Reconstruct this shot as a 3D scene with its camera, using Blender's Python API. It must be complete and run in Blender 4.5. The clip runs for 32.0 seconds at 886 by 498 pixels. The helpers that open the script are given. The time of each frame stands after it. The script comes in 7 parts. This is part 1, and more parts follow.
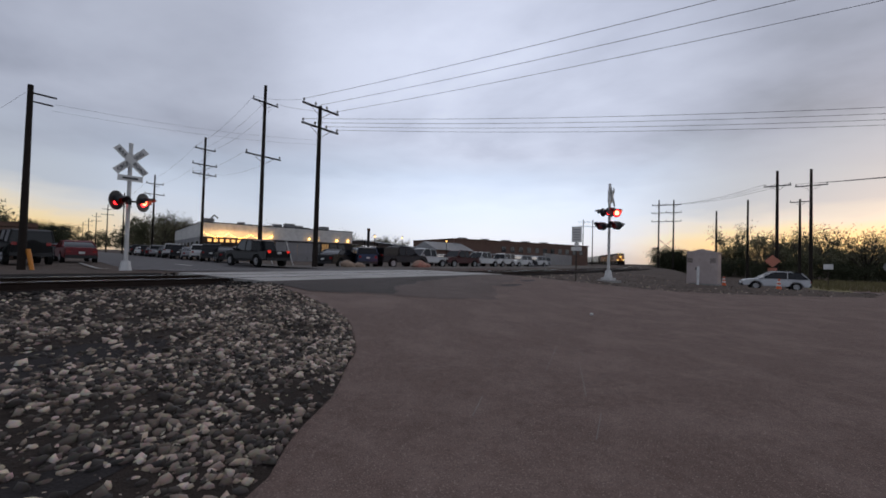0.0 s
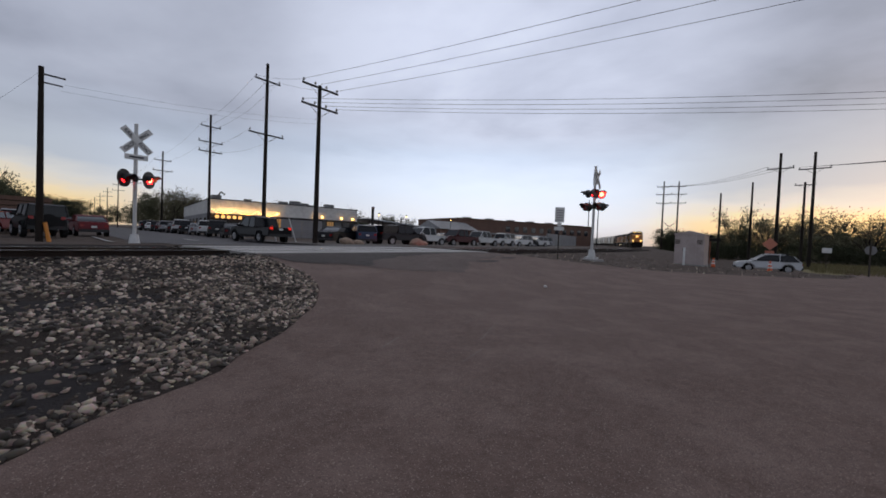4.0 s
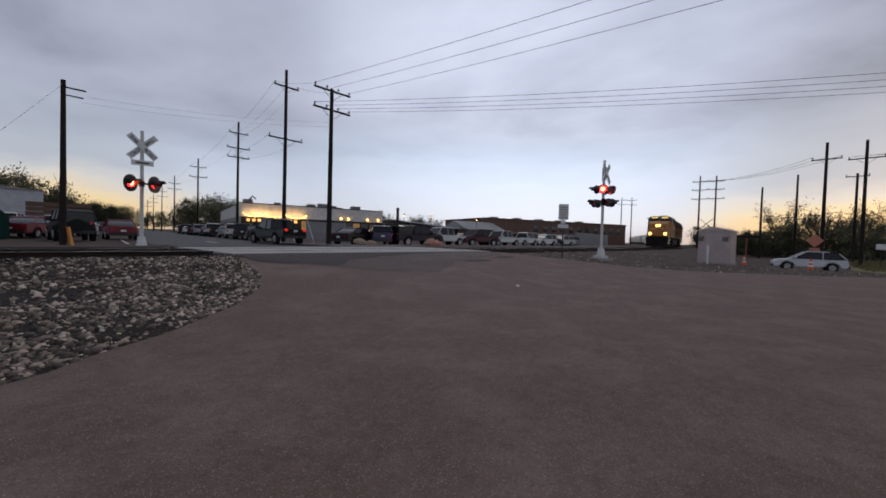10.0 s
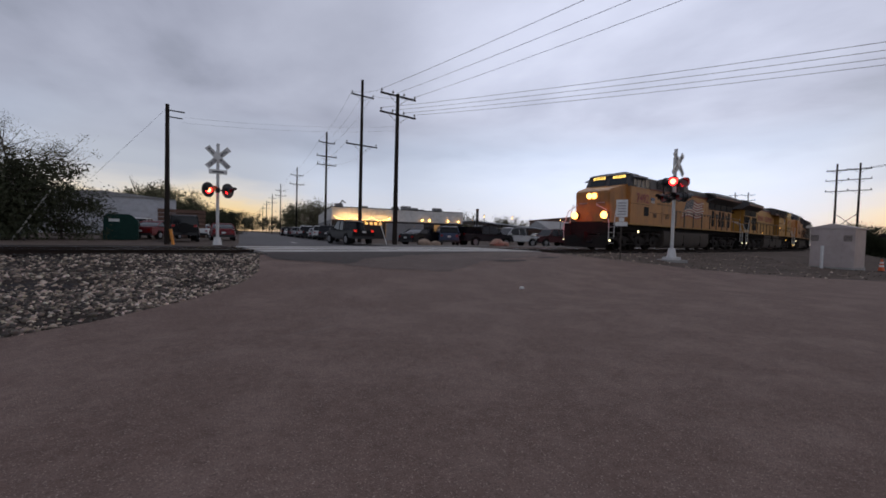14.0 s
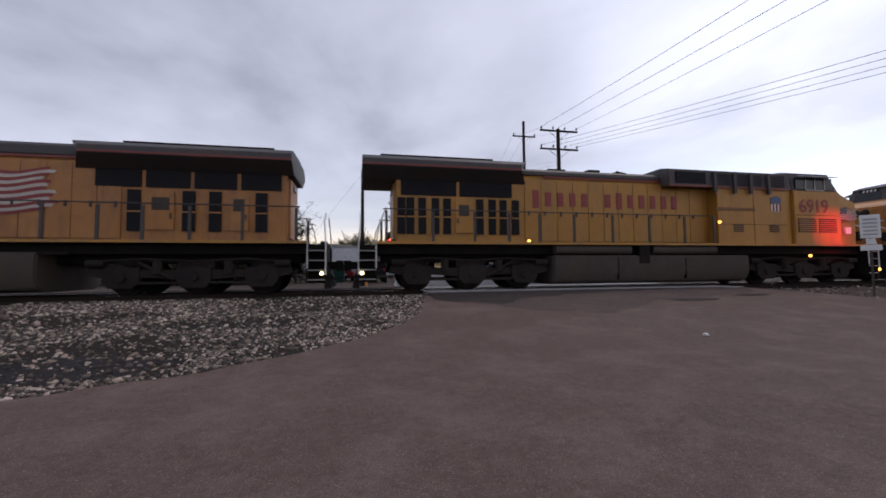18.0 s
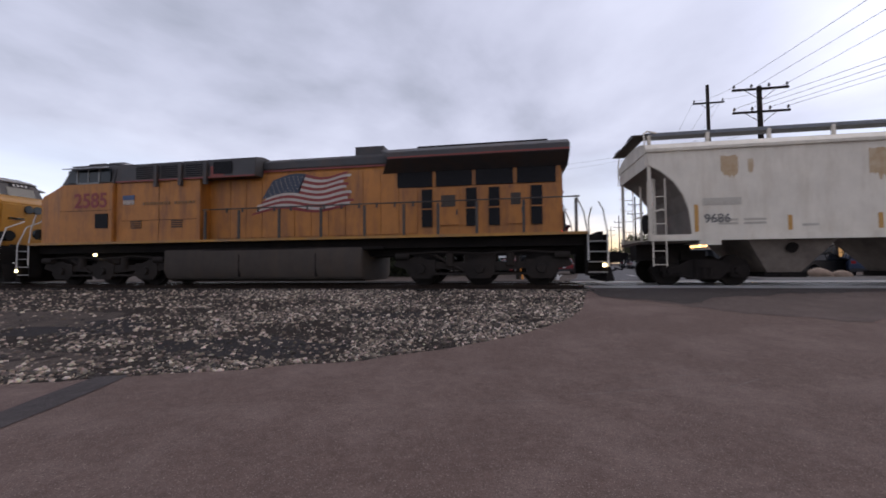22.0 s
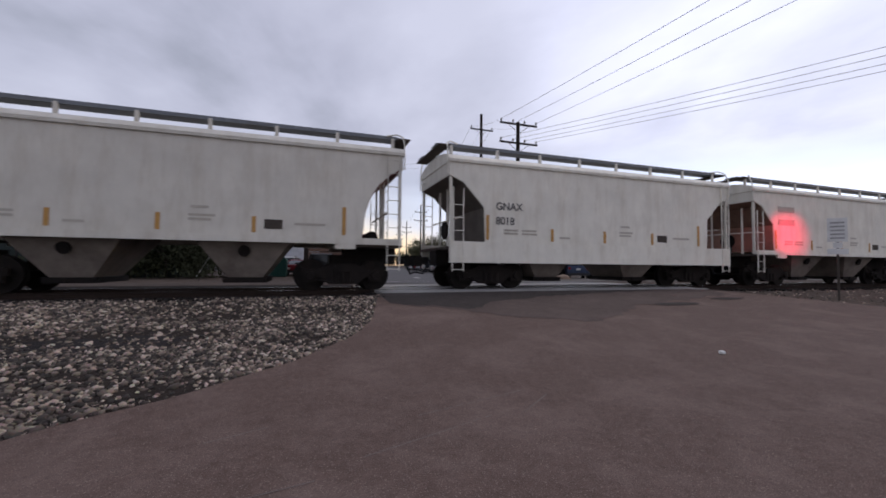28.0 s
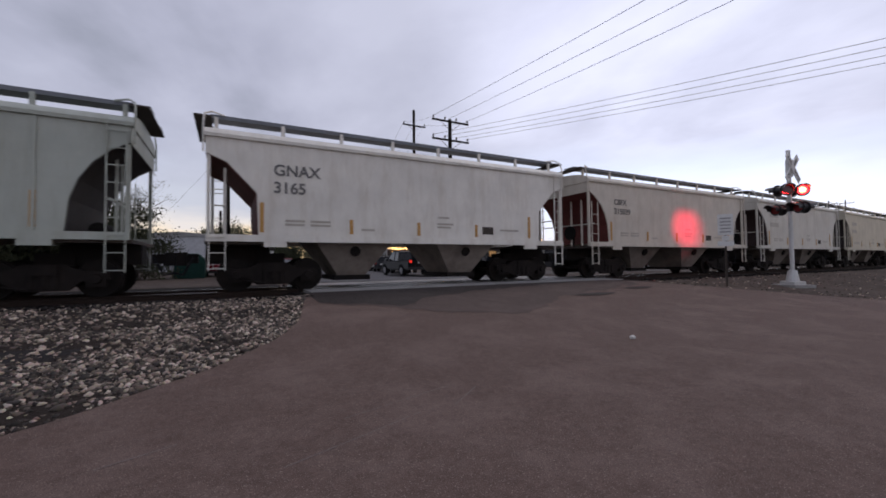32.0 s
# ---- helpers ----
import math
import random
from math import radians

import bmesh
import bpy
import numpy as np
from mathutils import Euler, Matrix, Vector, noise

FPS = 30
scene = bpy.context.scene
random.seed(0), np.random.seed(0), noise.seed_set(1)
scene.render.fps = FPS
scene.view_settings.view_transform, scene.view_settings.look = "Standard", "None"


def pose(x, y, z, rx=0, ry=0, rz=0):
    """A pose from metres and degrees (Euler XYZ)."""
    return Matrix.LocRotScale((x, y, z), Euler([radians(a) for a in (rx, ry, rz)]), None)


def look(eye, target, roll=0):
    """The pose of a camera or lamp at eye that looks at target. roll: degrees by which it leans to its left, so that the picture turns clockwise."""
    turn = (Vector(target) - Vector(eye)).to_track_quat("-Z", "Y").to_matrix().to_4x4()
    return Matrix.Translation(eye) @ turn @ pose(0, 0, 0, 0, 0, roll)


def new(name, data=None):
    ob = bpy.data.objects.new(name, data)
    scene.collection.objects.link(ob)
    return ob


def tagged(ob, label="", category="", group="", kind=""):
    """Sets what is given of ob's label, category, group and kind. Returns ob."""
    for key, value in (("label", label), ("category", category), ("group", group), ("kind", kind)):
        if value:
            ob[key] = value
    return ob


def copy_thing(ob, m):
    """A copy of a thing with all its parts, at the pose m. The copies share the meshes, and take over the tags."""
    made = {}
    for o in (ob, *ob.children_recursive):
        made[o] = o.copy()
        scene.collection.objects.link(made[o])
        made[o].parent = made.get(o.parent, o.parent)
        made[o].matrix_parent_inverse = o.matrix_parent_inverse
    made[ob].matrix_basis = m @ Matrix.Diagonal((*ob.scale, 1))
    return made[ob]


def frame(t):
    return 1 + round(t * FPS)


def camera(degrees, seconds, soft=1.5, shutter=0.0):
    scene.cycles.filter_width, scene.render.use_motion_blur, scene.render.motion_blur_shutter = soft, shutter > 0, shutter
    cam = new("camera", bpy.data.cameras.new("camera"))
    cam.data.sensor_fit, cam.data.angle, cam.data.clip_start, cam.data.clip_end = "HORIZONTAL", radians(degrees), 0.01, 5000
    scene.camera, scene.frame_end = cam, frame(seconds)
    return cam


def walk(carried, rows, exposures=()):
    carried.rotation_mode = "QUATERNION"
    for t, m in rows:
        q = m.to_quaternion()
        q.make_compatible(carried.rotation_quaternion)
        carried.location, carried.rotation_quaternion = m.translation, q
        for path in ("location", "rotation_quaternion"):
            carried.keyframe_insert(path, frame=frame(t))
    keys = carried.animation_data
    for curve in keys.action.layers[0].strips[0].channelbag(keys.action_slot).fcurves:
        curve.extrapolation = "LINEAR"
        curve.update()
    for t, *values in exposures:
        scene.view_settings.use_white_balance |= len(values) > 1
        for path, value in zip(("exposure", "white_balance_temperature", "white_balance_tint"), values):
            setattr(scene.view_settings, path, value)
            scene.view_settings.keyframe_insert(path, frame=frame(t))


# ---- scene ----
cam = camera(95.6, 32.0, soft=1.7, shutter=0.14)
PATH = [
    (0, (-2.273, -10.907, 1.147), (-0.659, -9.728, 1.195), 1.6),
    (0.5, (-2.265, -11.064, 1.145), (-0.642, -9.897, 1.189), 2.1),
    (1, (-2.195, -11.291, 1.134), (-0.568, -10.128, 1.162), 2.7),
    (1.5, (-2.199, -11.433, 1.103), (-0.587, -10.25, 1.124), 3.2),
    (2, (-2.249, -11.611, 1.11), (-0.643, -10.42, 1.096), 3.4),
    (2.5, (-2.268, -11.802, 1.126), (-0.669, -10.602, 1.101), 3.4),
    (3, (-2.336, -11.965, 1.117), (-0.74, -10.759, 1.073), 3.2),
    (3.5, (-2.48, -12.055, 1.113), (-0.885, -10.85, 1.054), 2.8),
    (5.5, (-2.561, -12.385, 1.109), (-0.965, -11.179, 1.09), 1.1),
    (6, (-2.576, -12.399, 1.122), (-0.978, -11.197, 1.098), 0.9),
    (6.5, (-2.585, -12.418, 1.113), (-0.984, -11.22, 1.083), 0.9),
    (7, (-2.522, -12.44, 1.114), (-0.913, -11.253, 1.067), 0.9),
    (7.5, (-2.385, -12.459, 1.125), (-0.785, -11.26, 1.077), 1.0),
    (8, (-2.294, -12.528, 1.12), (-0.704, -11.317, 1.059), 1.2),
    (8.5, (-2.156, -12.645, 1.111), (-0.586, -11.408, 1.051), 1.4),
    (9, (-1.948, -12.821, 1.114), (-0.4, -11.557, 1.045), 1.5),
    (9.5, (-1.677, -12.935, 1.089), (-0.163, -11.629, 1.037), 1.6),
    (10, (-1.39, -13.064, 1.106), (0.105, -11.737, 1.047), 1.7),
    (10.5, (-1.105, -13.23, 1.103), (0.369, -11.88, 1.048), 1.7),
    (11, (-0.851, -13.31, 1.097), (0.593, -11.928, 1.035), 1.7),
    (11.5, (-0.615, -13.422, 1.117), (0.798, -12.008, 1.05), 1.7),
    (12, (-0.409, -13.605, 1.117), (0.969, -12.157, 1.051), 1.6),
    (12.5, (-0.198, -13.722, 1.104), (1.144, -12.24, 1.035), 1.7),
    (13, (-0.007, -13.814, 1.122), (1.288, -12.291, 1.053), 1.7),
    (13.5, (0.133, -13.972, 1.101), (1.381, -12.411, 1.032), 1.7),
    (14, (0.246, -14.06, 1.087), (1.416, -12.439, 1.022), 1.5),
    (14.5, (0.354, -14.087, 1.117), (1.417, -12.394, 1.066), 1.2),
    (16.5, (0.556, -14.202, 1.217), (1.205, -12.311, 1.275), -0.2),
    (17, (0.588, -14.231, 1.196), (1.211, -12.332, 1.275), -0.5),
    (17.5, (0.631, -14.239, 1.187), (1.185, -12.32, 1.28), -0.7),
    (18, (0.621, -14.16, 1.182), (1.031, -12.205, 1.289), -0.5),
    (18.5, (0.615, -14.067, 1.187), (0.786, -12.078, 1.304), -0.2),
    (19, (0.514, -13.943, 1.253), (0.392, -11.949, 1.345), 0.9),
    (19.5, (0.558, -13.821, 1.197), (0.125, -11.87, 1.292), 0.7),
    (20, (0.58, -13.752, 1.19), (-0.063, -11.86, 1.268), 0.6),
    (20.5, (0.57, -13.713, 1.242), (-0.062, -11.817, 1.291), 0.5),
    (21, (0.658, -13.712, 1.174), (0.116, -11.788, 1.247), -0.3),
    (21.5, (0.692, -13.69, 1.152), (0.253, -11.74, 1.236), -0.5),
    (22, (0.681, -13.63, 1.175), (0.328, -11.663, 1.254), -0.5),
    (22.5, (0.599, -13.473, 1.184), (0.302, -11.497, 1.268), -0.4),
    (23, (0.561, -13.317, 1.209), (0.325, -11.332, 1.284), -0.2),
    (23.5, (0.649, -13.15, 1.198), (0.484, -11.159, 1.281), -0.0),
    (24, (0.675, -13.041, 1.241), (0.605, -11.044, 1.314), 0.8),
    (24.5, (0.671, -12.84, 1.224), (0.706, -10.842, 1.307), 1.1),
    (25, (0.744, -12.755, 1.208), (0.871, -10.761, 1.3), 0.7),
    (25.5, (0.749, -12.681, 1.248), (0.984, -10.697, 1.339), 1.2),
    (26, (0.862, -12.635, 1.249), (1.179, -10.663, 1.35), 0.9),
    (26.5, (0.889, -12.605, 1.246), (1.294, -10.649, 1.343), 0.8),
    (28.5, (0.813, -12.496, 1.233), (1.52, -10.627, 1.314), 0.4),
    (29, (0.822, -12.499, 1.23), (1.585, -10.653, 1.309), 0.3),
    (29.5, (0.833, -12.507, 1.236), (1.666, -10.69, 1.31), -0.0),
    (30, (0.846, -12.504, 1.24), (1.74, -10.717, 1.309), -0.3),
    (30.5, (0.871, -12.502, 1.239), (1.815, -10.741, 1.307), -0.5),
    (31, (0.883, -12.498, 1.235), (1.849, -10.748, 1.302), -0.6),
    (31.5, (0.891, -12.509, 1.234), (1.851, -10.756, 1.301), -0.6),
    (32, (0.899, -12.499, 1.241), (1.841, -10.736, 1.305), -0.6),
]
walk(cam, [(t, look(eye, target, roll)) for t, eye, target, roll in PATH],
     [(0, -0.28, 6450, 10), (12.5, -0.30, 6450, 12), (14.5, -0.24, 6500, 13), (17.5, 0.16, 6550, 15), (20, 0.35, 6550, 15), (23, 0.39, 6550, 15), (27, 0.25, 6550, 15), (29, 0.09, 6550, 16), (32, 0.03, 6550, 16)])

# ---------------- sky and light ----------------
SUN_AZ, SUN_EL = 1.9, 0.06
world = bpy.data.worlds.new("dusk_sky")
scene.world = world
world.use_nodes = True


def sky_nodes():
    nt = world.node_tree
    nt.nodes.clear()
    n = nt.nodes.new
    L = nt.links.new
    out, bg = n("ShaderNodeOutputWorld"), n("ShaderNodeBackground")
    co = n("ShaderNodeTexCoord")
    sep = n("ShaderNodeSeparateXYZ")
    L(co.outputs["Generated"], sep.inputs[0])
    # clouds lie on a flat layer: project the direction on it
    zc = n("ShaderNodeMath"); zc.operation = "MAXIMUM"; zc.inputs[1].default_value = 0.0
    L(sep.outputs["Z"], zc.inputs[0])
    za = n("ShaderNodeMath"); za.operation = "ADD"; za.inputs[1].default_value = 0.16
    L(zc.outputs[0], za.inputs[0])
    flat = n("ShaderNodeVectorMath"); flat.operation = "DIVIDE"
    cz = n("ShaderNodeCombineXYZ")
    for i in range(3):
        L(za.outputs[0], cz.inputs[i])
    L(co.outputs["Generated"], flat.inputs[0]); L(cz.outputs[0], flat.inputs[1])
    noi = n("ShaderNodeTexNoise"); noi.inputs["Scale"].default_value = 0.85; noi.inputs["Detail"].default_value = 7; noi.inputs["Roughness"].default_value = 0.52
    noi.inputs["Distortion"].default_value = 0.35
    band = n("ShaderNodeMapping"); band.inputs["Rotation"].default_value = (0, 0, radians(38)); band.inputs["Scale"].default_value = (1.0, 0.86, 1.0)
    L(flat.outputs[0], band.inputs["Vector"]); L(band.outputs[0], noi.inputs["Vector"])
    noi2 = n("ShaderNodeTexNoise"); noi2.inputs["Scale"].default_value = 3.1; noi2.inputs["Detail"].default_value = 6
    L(band.outputs[0], noi2.inputs["Vector"])
    # the cloud base is ragged, so the rift's upper edge wanders
    rag = n("ShaderNodeTexNoise"); rag.inputs["Scale"].default_value = 7.0; rag.inputs["Detail"].default_value = 5
    rmap = n("ShaderNodeMapping"); rmap.inputs["Scale"].default_value = (1, 1, 3.5)
    L(co.outputs["Generated"], rmap.inputs["Vector"]); L(rmap.outputs[0], rag.inputs["Vector"])
    rsh = n("ShaderNodeMath"); rsh.operation = "MULTIPLY_ADD"; rsh.inputs[1].default_value = 0.07
    roff = n("ShaderNodeMath"); roff.operation = "ADD"; roff.inputs[1].default_value = -0.035
    L(zc.outputs[0], roff.inputs[0]); L(rag.outputs["Fac"], rsh.inputs[0]); L(roff.outputs[0], rsh.inputs[2])
    mixn = n("ShaderNodeMath"); mixn.operation = "MULTIPLY_ADD"; mixn.inputs[1].default_value = 0.3
    L(noi2.outputs["Fac"], mixn.inputs[0]); L(noi.outputs["Fac"], mixn.inputs[2])
    cr = n("ShaderNodeValToRGB")
    e = cr.color_ramp.elements
    e[0].position, e[0].color = 0.46, (0.32, 0.35, 0.435, 1)
    e[1].position, e[1].color = 0.84, (0.60, 0.64, 0.775, 1)
    m = cr.color_ramp.elements.new(0.62); m.color = (0.455, 0.487, 0.605, 1)
    L(mixn.outputs[0], cr.inputs[0])
    # paler towards the horizon, with a warm rift just above it
    hr = n("ShaderNodeValToRGB")
    h = hr.color_ramp.elements
    h[0].position, h[0].color = 0.0, (0.66, 0.66, 0.70, 1)
    h[1].position, h[1].color = 0.30, (0.58, 0.63, 0.76, 1)
    for p, c in ((0.05, (0.82, 0.86, 0.96, 1)), (0.12, (0.74, 0.82, 0.98, 1)), (0.20, (0.57, 0.65, 0.81, 1))):
        q = hr.color_ramp.elements.new(p); q.color = c
    L(rsh.outputs[0], hr.inputs[0])
    # the warm rift: along the line to +x and at the end of the street
    wr = n("ShaderNodeValToRGB")
    w = wr.color_ramp.elements
    w[0].position, w[0].color = 0.0, (1.0, 0.70, 0.38, 1)
    w[1].position, w[1].color = 0.125, (0.58, 0.63, 0.73, 1)
    for p, c in ((0.04, (1.15, 0.84, 0.43, 1)), (0.066, (1.08, 0.88, 0.58, 1)), (0.09, (0.84, 0.82, 0.80, 1))):
        q = wr.color_ramp.elements.new(p); q.color = c
    L(rsh.outputs[0], wr.inputs[0])
    lobes = []
    for d, lo, hi in (((0.97, -0.24, 0.0), 0.88, 0.975), ((0.02, 0.998, 0.0), 0.94, 0.992)):
        dt = n("ShaderNodeVectorMath"); dt.operation = "DOT_PRODUCT"; dt.inputs[1].default_value = d
        L(co.outputs["Generated"], dt.inputs[0])
        lr = n("ShaderNodeMapRange"); lr.interpolation_type = "SMOOTHSTEP"; lr.inputs["From Min"].default_value = lo; lr.inputs["From Max"].default_value = hi
        L(dt.outputs["Value"], lr.inputs["Value"]); lobes.append(lr)
    lm = n("ShaderNodeMath"); lm.operation = "MAXIMUM"
    L(lobes[0].outputs[0], lm.inputs[0]); L(lobes[1].outputs[0], lm.inputs[1])
    hw = n("ShaderNodeMix"); hw.data_type = "RGBA"
    L(lm.outputs[0], hw.inputs["Factor"]); L(hr.outputs[0], hw.inputs[6]); L(wr.outputs[0], hw.inputs[7])
    fr = n("ShaderNodeMapRange"); fr.inputs["From Min"].default_value = 0.15; fr.inputs["From Max"].default_value = 0.27
    base = n("ShaderNodeMath"); base.operation = "MULTIPLY_ADD"; base.inputs[1].default_value = 0.26
    low = n("ShaderNodeMath"); low.operation = "ADD"; low.inputs[1].default_value = -0.13
    broad = n("ShaderNodeTexNoise"); broad.inputs["Scale"].default_value = 2.6; broad.inputs["Detail"].default_value = 6
    L(rmap.outputs[0], broad.inputs["Vector"]); L(zc.outputs[0], low.inputs[0]); L(broad.outputs["Fac"], base.inputs[0]); L(low.outputs[0], base.inputs[2])
    L(base.outputs[0], fr.inputs["Value"])
    mix = n("ShaderNodeMix"); mix.data_type = "RGBA"
    L(fr.outputs[0], mix.inputs["Factor"]); L(hw.outputs[2], mix.inputs[6]); L(cr.outputs[0], mix.inputs[7])
    # the cloud glows more towards the set sun
    gd = n("ShaderNodeVectorMath"); gd.operation = "DOT_PRODUCT"; gd.inputs[1].default_value = (0.79, 0.455, 0.41)
    L(co.outputs["Generated"], gd.inputs[0])
    gm = n("ShaderNodeMapRange"); gm.interpolation_type = "SMOOTHSTEP"; gm.inputs["From Min"].default_value = 0.82; gm.inputs["From Max"].default_value = 1.0
    gm.inputs["To Min"].default_value = 0.92; gm.inputs["To Max"].default_value = 1.38
    L(gd.outputs["Value"], gm.inputs["Value"])
    glow = n("ShaderNodeVectorMath"); glow.operation = "SCALE"
    L(mix.outputs[2], glow.inputs[0]); L(gm.outputs[0], glow.inputs["Scale"])
    # the clear sky above the cloud
    sk = n("ShaderNodeTexSky"); sk.sky_type = "NISHITA"; sk.sun_disc = False; sk.sun_elevation = SUN_EL; sk.sun_rotation = SUN_AZ
    sc = n("ShaderNodeVectorMath"); sc.operation = "SCALE"; sc.inputs["Scale"].default_value = 0.02
    L(sk.outputs[0], sc.inputs[0])
    add = n("ShaderNodeVectorMath"); add.operation = "ADD"
    L(glow.outputs[0], add.inputs[0]); L(sc.outputs[0], add.inputs[1])
    L(add.outputs[0], bg.inputs["Color"]); bg.inputs["Strength"].default_value = 1.0
    L(bg.outputs[0], out.inputs[0])


sky_nodes()
sun = new("sun", bpy.data.lights.new("sun", "SUN"))
sun.data.energy, sun.data.angle, sun.data.color = 0.5, radians(25), (1.0, 0.9, 0.8)
sun.matrix_world = look((0, 0, 60), (-40, -30, 0))

# ---------------- materials ----------------
MATS = {}


def mat(name, color, rough=0.7, metal=0.0, vary=0.25, scale=6.0, bump=0.0, bscale=60.0, emit=None, strength=0.0, alt=None, spec=0.5, dirt=0.0, dirt_color=(0.10, 0.08, 0.065), streak=False, rnd=0.0):
    """A surface with two scales of variation, stains and fine relief."""
    if name in MATS:
        return MATS[name]
    m = bpy.data.materials.new(name)
    m.use_nodes = True
    nt = m.node_tree
    n, L = nt.nodes.new, nt.links.new
    b = nt.nodes["Principled BSDF"]
    b.inputs["Roughness"].default_value, b.inputs["Metallic"].default_value = rough, metal
    b.inputs["Specular IOR Level"].default_value = spec if rough < 0.7 else min(spec, 0.15)
    if emit:
        b.inputs["Base Color"].default_value = (*color, 1)
        b.inputs["Emission Color"].default_value = (*emit, 1)
        b.inputs["Emission Strength"].default_value = strength
        MATS[name] = m
        return m
    co = n("ShaderNodeTexCoord")
    n1 = n("ShaderNodeTexNoise"); n1.inputs["Scale"].default_value = scale; n1.inputs["Detail"].default_value = 6; n1.inputs["Roughness"].default_value = 0.65
    n2 = n("ShaderNodeTexNoise"); n2.inputs["Scale"].default_value = scale * 0.13; n2.inputs["Detail"].default_value = 4
    L(co.outputs["Object"], n1.inputs["Vector"]); L(co.outputs["Object"], n2.inputs["Vector"])
    av = n("ShaderNodeMath"); av.operation = "MULTIPLY_ADD"; av.inputs[1].default_value = 0.8
    L(n2.outputs["Fac"], av.inputs[0]); L(n1.outputs["Fac"], av.inputs[2])
    mr = n("ShaderNodeMapRange"); mr.inputs["From Min"].default_value = 0.55; mr.inputs["From Max"].default_value = 1.25
    L(av.outputs[0], mr.inputs["Value"])
    mix = n("ShaderNodeMix"); mix.data_type = "RGBA"
    lo = tuple(c * (1 - vary) for c in color)
    hi = alt if alt else tuple(min(1, c * (1 + vary)) for c in color)
    mix.inputs[6].default_value, mix.inputs[7].default_value = (*lo, 1), (*hi, 1)
    L(mr.outputs[0], mix.inputs["Factor"])
    last = mix.outputs[2]
    if rnd:
        oi = n("ShaderNodeObjectInfo")
        hs = n("ShaderNodeHueSaturation")
        vr = n("ShaderNodeMapRange"); vr.inputs["To Min"].default_value = 1 - rnd; vr.inputs["To Max"].default_value = 1 + rnd
        L(oi.outputs["Random"], vr.inputs["Value"]); L(vr.outputs[0], hs.inputs["Value"]); L(last, hs.inputs["Color"])
        last = hs.outputs[0]
    if dirt:
        n3 = n("ShaderNodeTexNoise"); n3.inputs["Scale"].default_value = 1.1 if not streak else 2.2; n3.inputs["Detail"].default_value = 8; n3.inputs["Roughness"].default_value = 0.7
        if streak:
            mp = n("ShaderNodeMapping"); mp.inputs["Scale"].default_value = (1.2, 1.2, 0.25)
            L(co.outputs["Object"], mp.inputs["Vector"]); L(mp.outputs[0], n3.inputs["Vector"])
        else:
            L(co.outputs["Object"], n3.inputs["Vector"])
        dr = n("ShaderNodeMapRange"); dr.inputs["From Min"].default_value = 0.46; dr.inputs["From Max"].default_value = 0.72; dr.inputs["To Max"].default_value = dirt
        L(n3.outputs["Fac"], dr.inputs["Value"])
        dm = n("ShaderNodeMix"); dm.data_type = "RGBA"; dm.inputs[7].default_value = (*dirt_color, 1)
        L(dr.outputs[0], dm.inputs["Factor"]); L(last, dm.inputs[6])
        last = dm.outputs[2]
    L(last, b.inputs["Base Color"])
    if bump:
        nb = n("ShaderNodeTexNoise"); nb.inputs["Scale"].default_value = bscale; nb.inputs["Detail"].default_value = 5
        L(co.outputs["Object"], nb.inputs["Vector"])
        bp = n("ShaderNodeBump"); bp.inputs["Strength"].default_value = bump; bp.inputs["Distance"].default_value = 0.02
        L(nb.outputs["Fac"], bp.inputs["Height"]); L(bp.outputs[0], b.inputs["Normal"])
    MATS[name] = m
    return m


def specks(m, scale, lo, hi, color, amount):
    """Small pale grains of aggregate over a surface."""
    nt = m.node_tree
    n, L = nt.nodes.new, nt.links.new
    b = nt.nodes["Principled BSDF"]
    src = b.inputs["Base Color"].links[0].from_socket
    co, no, rm, mx = n("ShaderNodeTexCoord"), n("ShaderNodeTexNoise"), n("ShaderNodeMapRange"), n("ShaderNodeMix")
    no.inputs["Scale"].default_value, no.inputs["Detail"].default_value = scale, 2
    rm.inputs["From Min"].default_value, rm.inputs["From Max"].default_value, rm.inputs["To Max"].default_value = lo, hi, amount
    mx.data_type = "RGBA"; mx.inputs[7].default_value = (*color, 1)
    L(co.outputs["Object"], no.inputs["Vector"]); L(no.outputs["Fac"], rm.inputs["Value"]); L(rm.outputs[0], mx.inputs["Factor"])
    L(src, mx.inputs[6]); L(mx.outputs[2], b.inputs["Base Color"])


# ---------------- mesh helpers ----------------
def box(bm, x0, x1, y0, y1, z0, z1):
    v = [bm.verts.new(p) for p in ((x0, y0, z0), (x1, y0, z0), (x1, y1, z0), (x0, y1, z0), (x0, y0, z1), (x1, y0, z1), (x1, y1, z1), (x0, y1, z1))]
    for f in ((3, 2, 1, 0), (4, 5, 6, 7), (0, 1, 5, 4), (1, 2, 6, 5), (2, 3, 7, 6), (3, 0, 4, 7)):
        bm.faces.new([v[i] for i in f])


def prism(bm, pts, y0, y1, axis="y"):
    """A closed outline in (x, z), drawn out from y0 to y1 (axis x: outline in (y, z); axis z: outline in (x, y))."""
    def at(p, d):
        return (p[0], d, p[1]) if axis == "y" else (d, p[0], p[1]) if axis == "x" else (p[0], p[1], d)
    a = [bm.verts.new(at(p, y0)) for p in pts]
    b = [bm.verts.new(at(p, y1)) for p in pts]
    k = len(pts)
    fs = [bm.faces.new(a), bm.faces.new(b[::-1])]
    for i in range(k):
        fs.append(bm.faces.new((a[i], b[i], b[(i + 1) % k], a[(i + 1) % k])))
    bmesh.ops.recalc_face_normals(bm, faces=fs)


